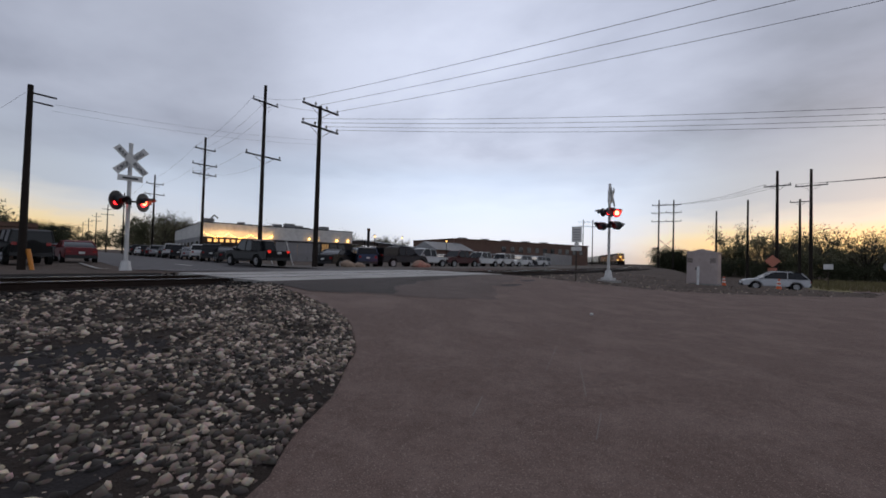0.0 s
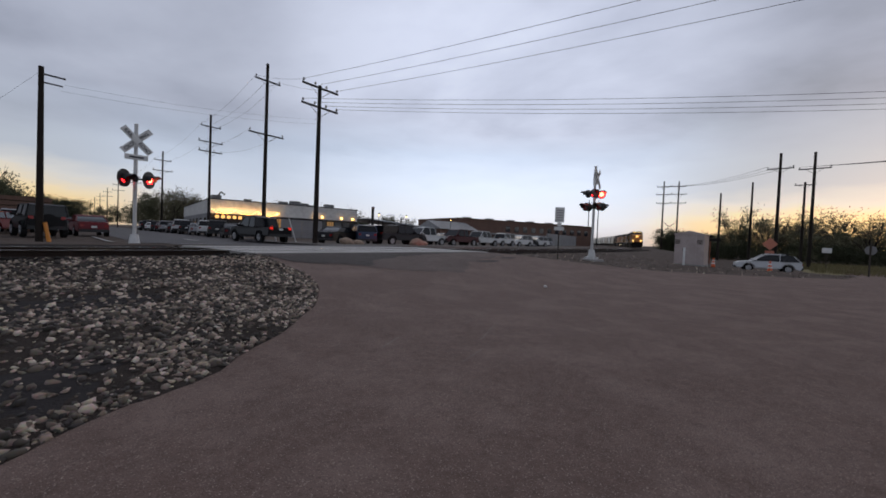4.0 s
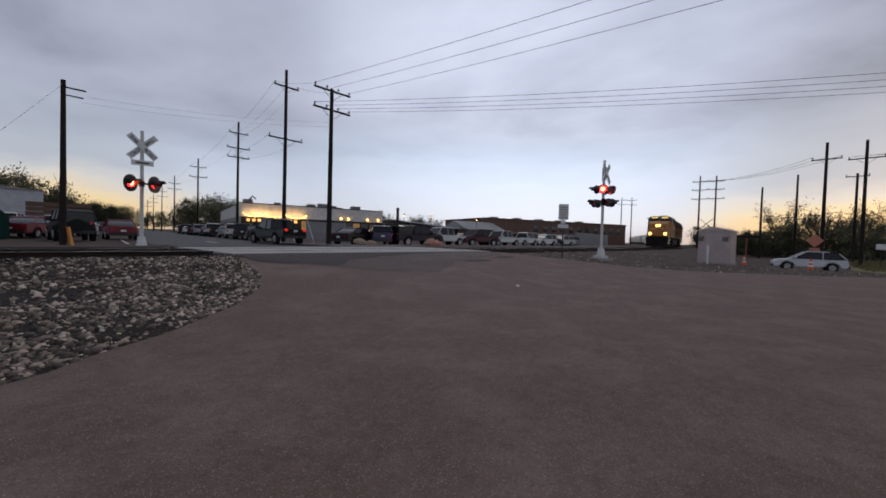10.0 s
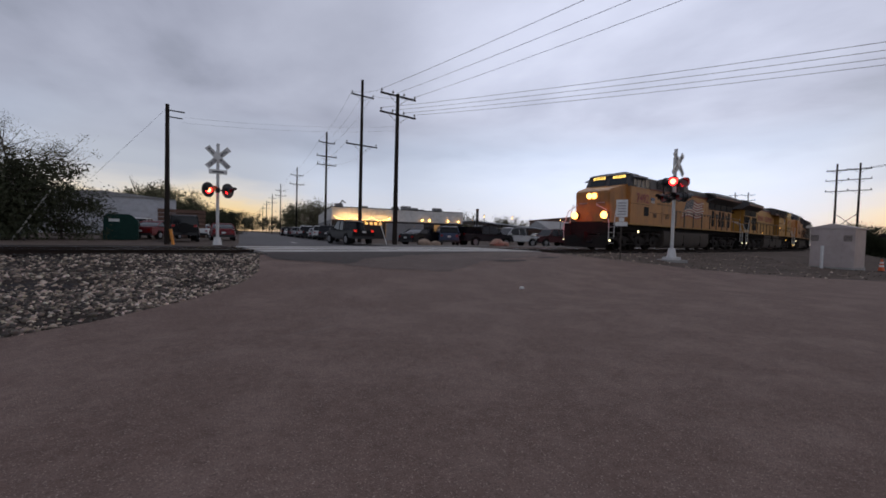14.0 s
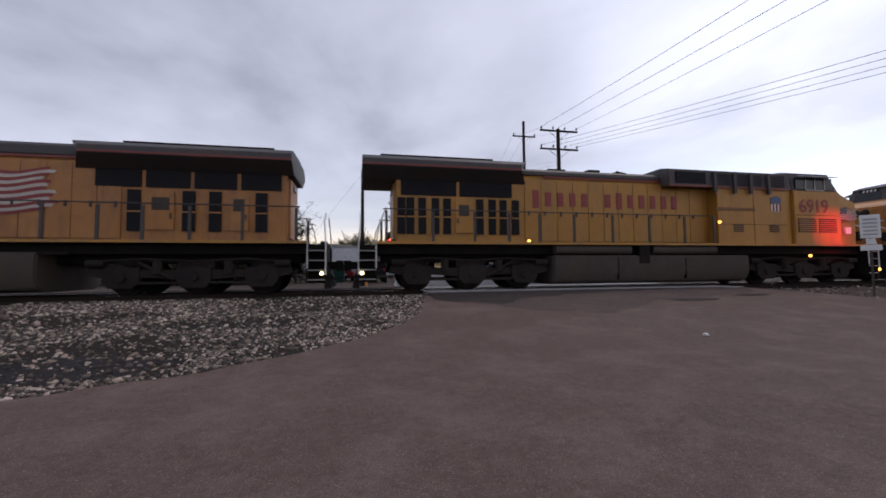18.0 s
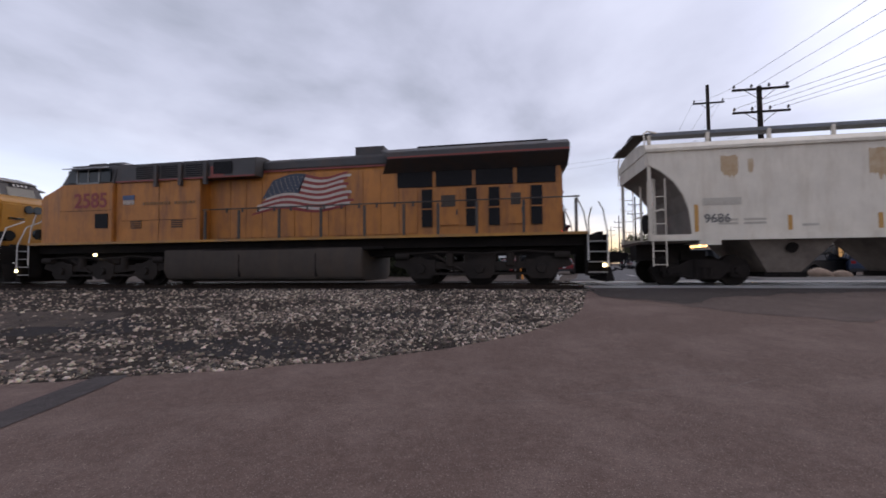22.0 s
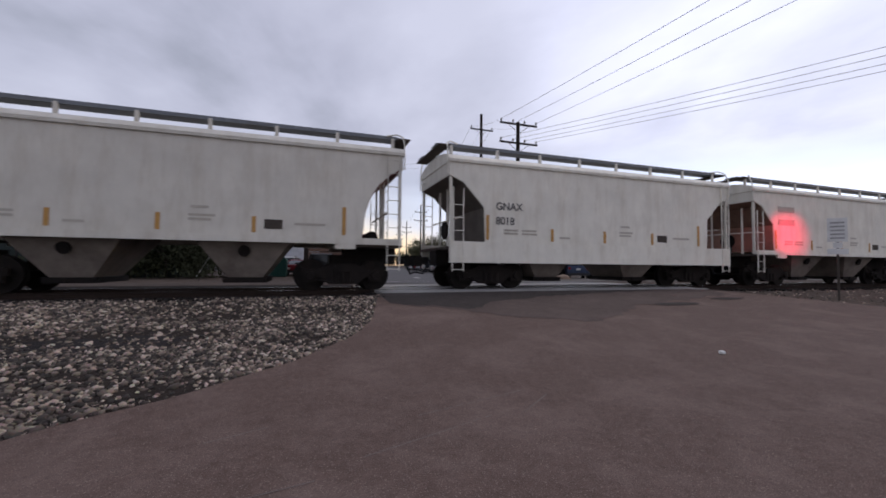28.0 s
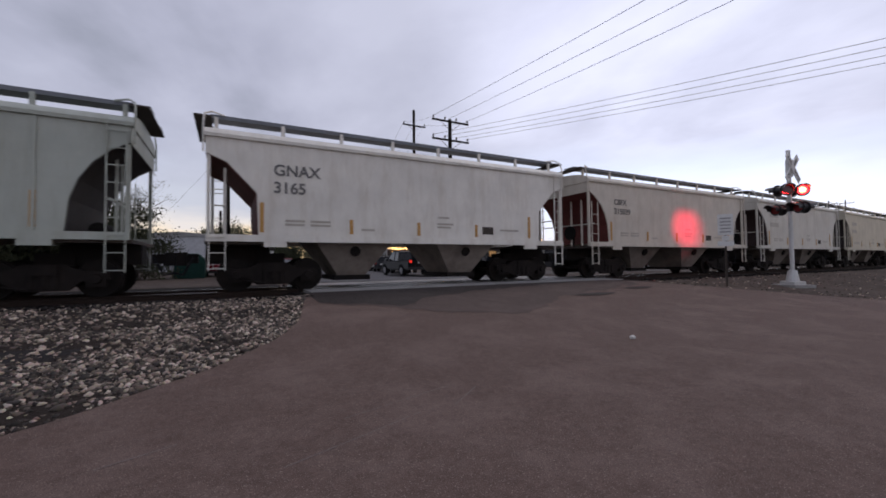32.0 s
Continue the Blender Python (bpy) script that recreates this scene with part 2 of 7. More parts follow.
def cyl(bm, p0, p1, r0, r1=None, n=10):
    p0, p1 = Vector(p0), Vector(p1)
    r1 = r0 if r1 is None else r1
    q = (p1 - p0).to_track_quat("Z", "Y")
    a, b = [], []
    for i in range(n):
        d = q @ Vector((math.cos(2 * math.pi * i / n), math.sin(2 * math.pi * i / n), 0))
        a.append(bm.verts.new(p0 + d * r0)); b.append(bm.verts.new(p1 + d * r1))
    for i in range(n):
        bm.faces.new((a[i], a[(i + 1) % n], b[(i + 1) % n], b[i]))
    bm.faces.new(a[::-1]); bm.faces.new(b)


def tube(bm, pts, r, n=6):
    """One bent round bar through the points."""
    pts = [Vector(p) for p in pts]
    prev = None
    up = None
    for i, p in enumerate(pts):
        d = (pts[min(i + 1, len(pts) - 1)] - pts[max(i - 1, 0)]).normalized()
        if up is None:
            up = d.orthogonal().normalized()
        up = (up - d * up.dot(d)).normalized()
        side = d.cross(up)
        ring = [bm.verts.new(p + (up * math.cos(2 * math.pi * k / n) + side * math.sin(2 * math.pi * k / n)) * r) for k in range(n)]
        if prev:
            for k in range(n):
                bm.faces.new((prev[k], prev[(k + 1) % n], ring[(k + 1) % n], ring[k]))
        else:
            bm.faces.new(ring[::-1])
        prev = ring
    bm.faces.new(prev)


def mesh_of(name, bm, material, bevel=0.0, smooth=False):
    if bevel:
        bmesh.ops.bevel(bm, geom=[e for e in bm.edges if len(e.link_faces) == 2 and e.calc_face_angle(0) > 0.6], offset=bevel, segments=2, affect="EDGES", clamp_overlap=True)
    me = bpy.data.meshes.new(name)
    bm.to_mesh(me); bm.free()
    if smooth:
        for p in me.polygons:
            p.use_smooth = True
        me.set_sharp_from_angle(angle=radians(38))
    me.materials.append(material)
    return me


def part(name, bm, material, parent=None, label="", bevel=0.0, smooth=False, at=None):
    """Links a bmesh as one mesh object under a thing or under a part."""
    ob = new(name, mesh_of(name, bm, material, bevel, smooth))
    if parent:
        ob.parent = parent
    if at is not None:
        ob.matrix_basis = at
    if label:
        ob["label"] = label
    return ob


def B():
    return bmesh.new()


def thing(name, label, category, group="", kind="", at=None):
    ob = new(name)
    ob.empty_display_size = 0.2
    tagged(ob, label, category, group, kind)
    if at is not None:
        ob.matrix_basis = at
    return ob


def letters(name, text, size, material, parent, x, y, z, face=1, label=""):
    """Flat lettering, 4 mm proud of a side wall that faces -y (face 1) or +y (face -1), or -x (face 2); x is its left end."""
    cu = bpy.data.curves.new(name, "FONT")
    cu.body, cu.size, cu.extrude, cu.offset = text, size, 0.002, size * 0.022
    tmp = bpy.data.objects.new(name, cu)
    scene.collection.objects.link(tmp)
    me = bpy.data.meshes.new_from_object(tmp.evaluated_get(bpy.context.evaluated_depsgraph_get()))
    bpy.data.objects.remove(tmp)
    me.materials.clear(); me.materials.append(material)
    ob = new(name, me)
    ob.parent = parent
    ob.matrix_basis = pose(x, y, z, 90, 0, {1: 0, -1: 180, 2: -90}[face])
    if label:
        ob["label"] = label
    return ob


# ---------------- the line of the track and the lie of the land ----------------
def track_y(x):
    return 0.0 if x < 20 else (x - 20) ** 2 / 800


RAIL = 0.53  # rail top


def land(x, y):
    d = y - (track_y(x) if x < 170 else track_y(170) + (x - 170) * 0.375)
    # off the crossing the ballast lies below the rail heads
    off = min(1.0, max(0.0, 2.7 - x) / 0.5 + max(0.0, x - 14.0) / 0.5)
    # the ground falls away beyond the hut
    u, v = min(1.0, max(0.0, (x - 24) / 22)), min(1.0, max(0.0, (-d - 6) / 6))
    fall = 0.85 * u * u * (3 - 2 * u) * v * v * (3 - 2 * v)
    return shoulder(d) - 0.15 * off * max(0.0, min(1.0, (3.0 - abs(d)) / 0.8)) - fall


def shoulder(d):
    if d < 0:
        t = min(max((d + 10) / 7.6, 0), 1)
        return 0.5 * t * t * (3 - 2 * t)
    t = min(max((14 - d) / 11.5, 0), 1)
    return 0.2 + 0.3 * t * t * (3 - 2 * t)


LINE = [(-420.0, 0.0), (20.0, 0.0)]
for i in range(1, 151):
    LINE.append((20.0 + i, track_y(20.0 + i)))
LINE.append((700.0, LINE[-1][1] + 530 * 0.375))
ARC = [0.0]
for a, b in zip(LINE, LINE[1:]):
    ARC.append(ARC[-1] + math.dist(a, b))


def on_line(s):
    """The place on the track at the arc length s, counted from x = 0."""
    s += 420.0
    i = max(0, min(len(ARC) - 2, int(np.searchsorted(ARC, s)) - 1))
    f = (s - ARC[i]) / (ARC[i + 1] - ARC[i])
    (ax, ay), (bx, by) = LINE[i], LINE[i + 1]
    return ax + f * (bx - ax), ay + f * (by - ay)

# ---------------- the train ----------------
M_YEL = mat("locomotive_yellow", (0.335, 0.140, 0.030), 0.5, vary=0.2, scale=2.5, dirt=0.85, dirt_color=(0.16, 0.072, 0.032), streak=True, bump=0.03, bscale=25)
M_YEL3 = mat("locomotive_yellow_sooty", (0.37, 0.140, 0.022), 0.55, vary=0.25, scale=2.0, dirt=0.85, dirt_color=(0.125, 0.050, 0.026), streak=True, bump=0.03, bscale=25)
M_YEL2 = mat("locomotive_yellow_clean", (0.345, 0.158, 0.016), 0.45, vary=0.16, scale=2.5, dirt=0.75, dirt_color=(0.21, 0.105, 0.03), streak=True, bump=0.03, bscale=25)
M_GREY = mat("locomotive_grey", (0.040, 0.038, 0.039), 0.6, vary=0.25, scale=3, dirt=0.85, dirt_color=(0.070, 0.042, 0.030), bump=0.03)
M_LTGREY = mat("cab_roof_grey", (0.36, 0.37, 0.40), 0.45, vary=0.15, scale=3, dirt=0.4, dirt_color=(0.12, 0.11, 0.10))
M_TANK = mat("tank_grey", (0.060, 0.050, 0.043), 0.7, vary=0.2, scale=2, dirt=0.6, dirt_color=(0.085, 0.062, 0.045), streak=True, bump=0.05, bscale=18)
M_UNDER = mat("underframe_grime", (0.011, 0.0095, 0.009), 0.85, vary=0.35, scale=5, dirt=0.7, dirt_color=(0.022, 0.016, 0.013), bump=0.15, bscale=40)
M_TRUCK = mat("truck_frame_grime", (0.020, 0.0165, 0.0145), 0.8, vary=0.3, scale=5, dirt=0.7, dirt_color=(0.034, 0.026, 0.021), bump=0.1, bscale=40)
M_WHEEL = mat("wheel_steel", (0.012, 0.010, 0.009), 0.7, 0.2, vary=0.3, scale=8, dirt=0.5, dirt_color=(0.04, 0.027, 0.02))
M_BLACK = mat("black_louvre", (0.012, 0.012, 0.014), 0.7, vary=0.3, scale=10)
M_RED = mat("red_lettering", (0.20, 0.022, 0.02), 0.5, vary=0.15, scale=8)
M_REDLINE = mat("red_stripe", (0.17, 0.026, 0.018), 0.5, vary=0.15, scale=8)
M_WHITE = mat("white_paint", (0.70, 0.70, 0.68), 0.5, vary=0.1, scale=8, dirt=0.3)
M_BLUE = mat("shield_blue", (0.030, 0.055, 0.13), 0.45, vary=0.12, scale=8)
M_FLAGW = mat("flag_white", (0.44, 0.38, 0.33), 0.5, vary=0.2, scale=8, dirt=0.3)
M_FLAGB = mat("flag_blue", (0.022, 0.03, 0.052), 0.5, vary=0.2, scale=8)
M_RAILING = mat("railing_paint", (0.04, 0.032, 0.027), 0.55, vary=0.2, scale=9)
M_RAILW = mat("grab_iron_white", (0.55, 0.54, 0.52), 0.5, vary=0.15, scale=9, dirt=0.4)
M_GLASS = mat("cab_glass", (0.015, 0.019, 0.022), 0.12, vary=0.1, scale=3, spec=0.3)
M_HEAD = mat("headlight_lit", (1, 0.8, 0.5), emit=(1.0, 0.50, 0.095), strength=6.0)
M_NUM = mat("number_board_lit", (1, 0.8, 0.3), emit=(1.0, 0.62, 0.12), strength=2.6)
M_STEP = mat("step_light_lit", (1, 0.9, 0.6), emit=(1.0, 0.80, 0.40), strength=4.0)
M_AMBER = mat("amber_light_lit", (1, 0.6, 0.2), emit=(1.0, 0.45, 0.08), strength=3.0)

CACHE = {}
UPPER = 1.06


def shared(key, make, material, parent, name, at=None, label="", bevel=0.0, smooth=False):
    """A part whose mesh is made once and then used again."""
    if key not in CACHE:
        bm = B()
        make(bm)
        CACHE[key] = mesh_of(name, bm, material, bevel, smooth)
    ob = new(name, CACHE[key])
    ob.parent = parent
    if at is not None:
        ob.matrix_basis = at
    if label:
        ob["label"] = label
    return ob


WHEELS = []  # (wheelset, its pose in the truck, radius)


def wheelset(truck, x, r):
    def make(bm):
        cyl(bm, (0, -0.98, 0), (0, 0.98, 0), 0.085, n=10)
        for s in (-1, 1):
            cyl(bm, (0, s * 0.70, 0), (0, s * 0.83, 0), r, n=28)
            cyl(bm, (0, s * 0.665, 0), (0, s * 0.70, 0), r + 0.028, n=28)
            cyl(bm, (0, s * 0.83, 0), (0, s * 0.845, 0), r * 0.45, r * 0.36, n=18)
            for k in range(4):
                a = k * math.pi / 2
                box(bm, math.cos(a) * r * 0.6 - 0.03, math.cos(a) * r * 0.6 + 0.03, s * 0.832 - 0.006, s * 0.832 + 0.006, math.sin(a) * r * 0.6 - 0.03, math.sin(a) * r * 0.6 + 0.03)
    ob = shared(("wheelset", r), make, M_WHEEL, truck, "wheelset", pose(x, 0, r))
    WHEELS.append((ob, x, r))
    return ob


def loco_truck(loco, cx):
    def make(bm):
        for s in (-1, 1):
            y0, y1 = (s * 1.02, s * 1.2) if s > 0 else (-1.2, -1.02)
            prism(bm, [(-2.75, 0.62), (-2.65, 0.86), (-1.9, 0.9), (-1.5, 0.74), (-0.45, 0.74), (0, 0.92), (0.45, 0.74), (1.5, 0.74), (1.9, 0.9), (2.65, 0.86), (2.75, 0.62), (2.3, 0.50), (1.2, 0.52), (0.5, 0.46), (-0.5, 0.46), (-1.2, 0.52), (-2.3, 0.50)], y0, y1)
            for ax in (-1.85, 0.0, 1.85):
                prism(bm, [(ax - 0.30, 0.22), (ax - 0.46, 0.40), (ax - 0.46, 0.80), (ax + 0.46, 0.80), (ax + 0.46, 0.40), (ax + 0.30, 0.22)], y0 * 1.03, y1 * 1.06)
                cyl(bm, (ax, s * 1.18, 0.53), (ax, s * 1.33, 0.53), 0.15, 0.13, 12)
            for ax in (-0.93, 0.93):
                cyl(bm, (ax, s * 1.22, 0.62), (ax, s * 1.22, 1.0), 0.13, 0.13, 10)
                box(bm, ax - 0.5, ax + 0.5, s * 1.2 - 0.03, s * 1.2 + 0.03, 0.33, 0.40)
            for ax in (-2.45, 2.45):
                cyl(bm, (ax - 0.22, s * 1.25, 0.92), (ax + 0.22, s * 1.25, 0.92), 0.11, 0.11, 10)
            tube(bm, [(-2.6, s * 1.28, 0.98), (-1.2, s * 1.3, 1.05), (0.1, s * 1.3, 0.98), (1.4, s * 1.3, 1.06), (2.5, s * 1.28, 0.97)], 0.028)
            cyl(bm, (-1.4, s * 1.25, 0.95), (-0.5, s * 1.25, 0.45), 0.05, 0.05, 8)
        box(bm, -0.5, 0.5, -1.05, 1.05, 0.55, 1.0)
        box(bm, -2.6, -2.35, -1.05, 1.05, 0.55, 0.8)
        box(bm, 2.35, 2.6, -1.05, 1.05, 0.55, 0.8)
    t = shared("loco_truck", make, M_TRUCK, loco, "truck", pose(cx, 0, 0), "grimy three-axle cast steel truck")
    for ax in (-1.85, 0.0, 1.85):
        wheelset(t, ax, 0.53)
    return t


def flag_pieces(loco, x0, x1, z0, z1, y, side):
    """A waving flag painted on a wall that faces side: a dark canton with pale specks, wavy stripes, a slanting hoist."""
    n, w, h = 22, x1 - x0, z1 - z0

    def point(u, v):
        x = w * (u + 0.24 * (v - 0.5) * (1 - u) + 0.03 * math.sin(v * 7.0) * u)
        return (x0 + x if side < 0 else x1 - x), z0 + h * (0.08 + 0.74 * v + 0.085 * math.sin(u * 8.2 - 0.3) * (0.25 + u) + 0.10 * math.sin(u * 3.1))

    def band(v0, v1, u0, u1, mtl, name, lab, dy):
        bm = B()
        prev = None
        for i in range(n + 1):
            u = u0 + (u1 - u0) * i / n
            (xa, za), (xb, zb) = point(u, v0), point(u, v1)
            ring = [bm.verts.new(c) for c in ((xa, y + side * dy, za), (xb, y + side * dy, zb), (xb, y, zb), (xa, y, za))]
            if prev:
                for k in range(4):
                    bm.faces.new((prev[k], ring[k], ring[(k + 1) % 4], prev[(k + 1) % 4]))
            prev = ring
        bmesh.ops.recalc_face_normals(bm, faces=bm.faces[:])
        return part(name, bm, mtl, loco, lab)
    for k in range(13):
        u0 = 0.43 if k > 5 else 0.03 * (k % 3)
        band(k / 13 + 0.003, (k + 1) / 13 - 0.003, u0, 0.97 + 0.03 * ((k * 7) % 3 - 1), M_RED if k % 2 == 0 else M_FLAGW, "flag_stripe", "faded red painted stripe" if k % 2 == 0 else "off-white painted stripe", 0.004)
    can = band(6 / 13, 1.0, 0.01, 0.43, M_FLAGB, "flag_canton", "dark blue painted canton", 0.004)
    bm = B()
    q = h * 0.008
    for r in range(6):
        for c in range(7):
            x, z = point(0.045 + 0.055 * (c + 0.5 * (r % 2)), 0.51 + 0.08 * r)
            box(bm, x - q, x + q, y + side * 0.006 - 0.002, y + side * 0.006 + 0.002, z - q, z + q)
    part("canton_specks", bm, M_FLAGW, can)


def locomotive(style, number, label):
    """A six-axle wide-cab diesel; the cab is towards -x. z counts from the rail top."""
    e = thing("locomotive", label, "locomotive", "locomotives of the train")
    yel = M_YEL2 if style == "B" else M_YEL3 if number == "2585" else M_YEL
    P = lambda name, bm, m, lab="", bev=0.0, sm=False: part(name, bm, m, e, lab, bev, sm)
    # underframe and deck
    bm = B()
    box(bm, -10.1, 10.1, -1.12, 1.12, 1.20, 1.50)
    box(bm, -9.9, 9.9, -0.7, 0.7, 0.95, 1.28)
    P("underframe", bm, M_UNDER)
    for s in (-1, 1):
        bm = B(); box(bm, -10.1, 10.1, s * 1.50 - 0.02, s * 1.50 + 0.02, 1.505, 1.585)
        P("deck_edge", bm, mat("deck_edge_yellow", (0.34, 0.16, 0.02), 0.5, vary=0.25, dirt=0.7), "yellow edge stripe of the walkway")
    bm = B(); box(bm, -10.1, 10.1, -1.48, 1.48, 1.50, 1.56); P("walkway", bm, M_UNDER)
    # nose and cab
    bm = B()
    prism(bm, [(-10.05, 1.56), (-10.12, 3.22), (-9.95, 3.36), (-8.55, 3.72), (-8.2, 3.72), (-8.2, 1.56)], -1.36, 1.36)
    for v in bm.verts:
        if v.co.x < -9.9:
            v.co.y *= 0.80
    P("nose", bm, yel, "", 0.05, True)
    bm = B()
    prism(bm, [(-8.62, 1.56), (-8.62, 3.60), (-6.25, 3.60), (-6.25, 1.56)], -1.52, 1.52)
    P("cab", bm, yel, "", 0.03)
    bm = B()
    prism(bm, [(-8.62, 3.60), (-8.30, 4.30), (-6.25, 4.30), (-6.25, 3.60)], -1.48, 1.48)
    for v in bm.verts:
        if v.co.z > 4.2:
            v.co.y *= 0.90
    P("cab_upper", bm, M_GREY, "", 0.03)
    bm = B()
    prism(bm, [(-1.36, 4.29), (-1.0, 4.38), (0, 4.42), (1.0, 4.38), (1.36, 4.29)], -8.40, -6.2, "x")
    P("cab_roof", bm, M_LTGREY, "pale grey cab roof", 0.02)
    for x0, x1 in ((-8.1, -7.35), (-7.2, -6.5)):
        bm = B(); box(bm, x0, x1, -0.9, -0.2, 4.38, 4.47); P("roof_unit", bm, M_GREY, "", 0.02)
    for s in (-1, 1):
        for x0, x1 in ((-8.28, -7.92), (-7.80, -7.40), (-7.34, -6.95), (-6.85, -6.42)):
            bm = B(); box(bm, x0, x1, s * 1.475 - 0.02, s * 1.475 + 0.02, 3.66, 4.10)
            w = P("cab_window", bm, M_GLASS, "dark cab side glass")
        bm = B()
        for x0 in (-7.86, -7.37, -6.90):
            box(bm, x0 - 0.03, x0 + 0.03, s * 1.49 - 0.025, s * 1.49 + 0.025, 3.62, 4.12)
        box(bm, -7.86, -6.90, s * 1.49 - 0.025, s * 1.49 + 0.025, 3.60, 3.65)
        P("window_frame", bm, mat("window_metal", (0.20, 0.20, 0.20), 0.45, 0.4, vary=0.15), "grey metal window frame")
        bm = B(); prism(bm, [(s * 1.42, 4.16), (s * 1.78, 4.08), (s * 1.78, 4.11), (s * 1.42, 4.21)], -8.2, -6.6, "x"); P("awning", bm, M_LTGREY)
        bm = B(); box(bm, -7.0, -6.45, s * 1.52 - 0.02, s * 1.52 + 0.02, 2.05, 2.55)
        if style == "A":
            P("side_vent", bm, M_BLACK, "dark square side vent")
        else:
            P("side_panel", bm, yel)
            bm = B()
            for k in range(7):
                box(bm, -8.35, -7.45, s * 1.53 - 0.02, s * 1.53 + 0.02, 2.02 + k * 0.08, 2.06 + k * 0.08)
                box(bm, -7.3, -6.4, s * 1.53 - 0.02, s * 1.53 + 0.02, 2.02 + k * 0.08, 2.06 + k * 0.08)
            P("louvre", bm, M_TANK, "yellow-brown cooling louvre")
        bm = B(); box(bm, -8.6, -6.3, s * 1.515 - 0.012, s * 1.515 + 0.012, 2.66, 2.675); P("seam", bm, M_UNDER)
    for y0, y1 in ((-1.15, -0.12), (0.12, 1.15)):
        bm = B(); prism(bm, [(-8.60, 3.70), (-8.42, 4.08), (-8.38, 4.08), (-8.56, 3.70)], y0, y1); P("windshield", bm, M_GLASS, "dark raked windshield")
        c = (y0 + y1) / 2
        bm = B(); prism(bm, [(-8.40, 4.12), (-8.34, 4.26), (-8.30, 4.26), (-8.36, 4.12)], c - 0.38, c + 0.38); P("number_board", bm, M_NUM if number == "7492" else M_BLACK, "lit yellow number board" if number == "7492" else "dark number board")
        for k in range(4):
            bm = B(); prism(bm, [(-8.412, 4.14), (-8.35, 4.24), (-8.345, 4.24), (-8.405, 4.14)], c - 0.28 + k * 0.15, c - 0.20 + k * 0.15); P("board_figure", bm, M_BLACK if number == "7492" else M_RAILW)
    lit = style == "A" and number == "7492"
    bm = B()
    for s in (-1, 1):
        cyl(bm, (-10.0, s * 0.16, 3.02), (-10.16, s * 0.16, 3.02), 0.16, n=14)
    P("headlight", bm, M_HEAD if lit else M_GLASS, "lit twin headlight" if lit else "unlit twin headlight")
    for s in (-1, 1):
        bm = B(); cyl(bm, (-10.3, s * 0.95, 1.95), (-10.42, s * 0.95, 1.95), 0.19, n=14)
        P("ditch_light", bm, M_HEAD if lit else M_GLASS, "lit ditch light" if lit else "")
        bm = B(); box(bm, -10.3, -10.1, s * 0.95 - 0.16, s * 0.95 + 0.16, 1.75, 2.1); P("ditch_light_box", bm, M_UNDER)
        bm = B()
        for k in range(2):
            box(bm, -10.14 + 0.9 * k * 0, -10.08, s * 0.55 - 0.25, s * 0.55 + 0.25, 2.6, 2.66)
        P("nose_rail", bm, M_RAILW)
    # equipment cabinet behind the cab
    xe = -2.75
    bm = B(); prism(bm, [(-6.25, 1.56), (-6.25, 3.62), (xe, 3.62), (xe, 1.56)], -1.40, 1.40)
    P("auxiliary_cabinet", bm, yel, "", 0.02)
    xg = -0.62
    bm = B()
    prism(bm, [(-1.46, 3.62), (-1.40, 4.22), (-1.0, 4.31), (1.0, 4.31), (1.40, 4.22), (1.46, 3.62)], -6.24, xg, "x")
    P("upper_cabinet", bm, M_GREY, "", 0.02)
    for s in (-1, 1):
        for x0, x1 in (((-5.35, -4.6), (-4.3, -3.6), (-3.3, -2.6)) if style == "A" else ((-5.9, -5.2), (-4.8, -4.35), (-4.2, -3.6), (-3.3, -2.7))):
            bm = B(); box(bm, x0, x1, s * 1.455 - 0.02, s * 1.455 + 0.02, 3.70, 4.12); g = P("grille", bm, M_BLACK, "black ventilation grille")
            bm = B()
            for k in range(6):
                box(bm, x0, x1, s * 1.478 - 0.008, s * 1.478 + 0.008, 3.73 + k * 0.07, 3.75 + k * 0.07)
            part("slats", bm, M_GREY, g)
            bm = B()
            box(bm, x1 + 0.06, x1 + 0.18, s * 1.5 - 0.05, s * 1.5 + 0.05, 3.4, 4.15); P("bracket", bm, M_GREY)
        bm = B(); box(bm, -2.2, -0.9 if style == "B" else -1.5, s * 1.455 - 0.02, s * 1.455 + 0.02, 3.72, 4.12); P("grille", bm, M_BLACK, "black ventilation grille")
        bm = B(); box(bm, -6.2, -0.62, s * 1.462 - 0.012, s * 1.462 + 0.012, 3.60, 3.65); P("red_line", bm, M_REDLINE, "red dividing stripe")
        if style == "A":
            bm = B(); prism(bm, [(-2.3, 3.66), (-1.75, 3.66), (-2.0, 3.82), (-1.55, 3.98), (-2.3, 3.98)], s * 1.462 - 0.012, s * 1.462 + 0.012); P("red_chevron", bm, M_REDLINE, "red lightning-shaped stripe")
        bm = B()
        box(bm, -6.0, -2.9, s * 1.395 - 0.012, s * 1.395 + 0.012, 2.28, 2.295)
        box(bm, -4.44, -4.428, s * 1.395 - 0.012, s * 1.395 + 0.012, 1.6, 3.5)
        P("panel_seam", bm, M_UNDER)
        for x0 in (-5.6, -3.9):
            bm = B()
            for k in range(4):
                box(bm, x0, x0 + 0.45, s * 1.41 - 0.018, s * 1.41 + 0.018, 2.02 + k * 0.07, 2.055 + k * 0.07)
            P("louvre", bm, M_TANK)
    # long hood
    bm = B()
    prism(bm, [(-0.93, 1.56), (-0.97, 3.70), (-0.80, 4.06), (0.80, 4.06), (0.97, 3.70), (0.93, 1.56)], -2.75, 9.45, "x")
    P("long_hood", bm, yel, "", 0.02)
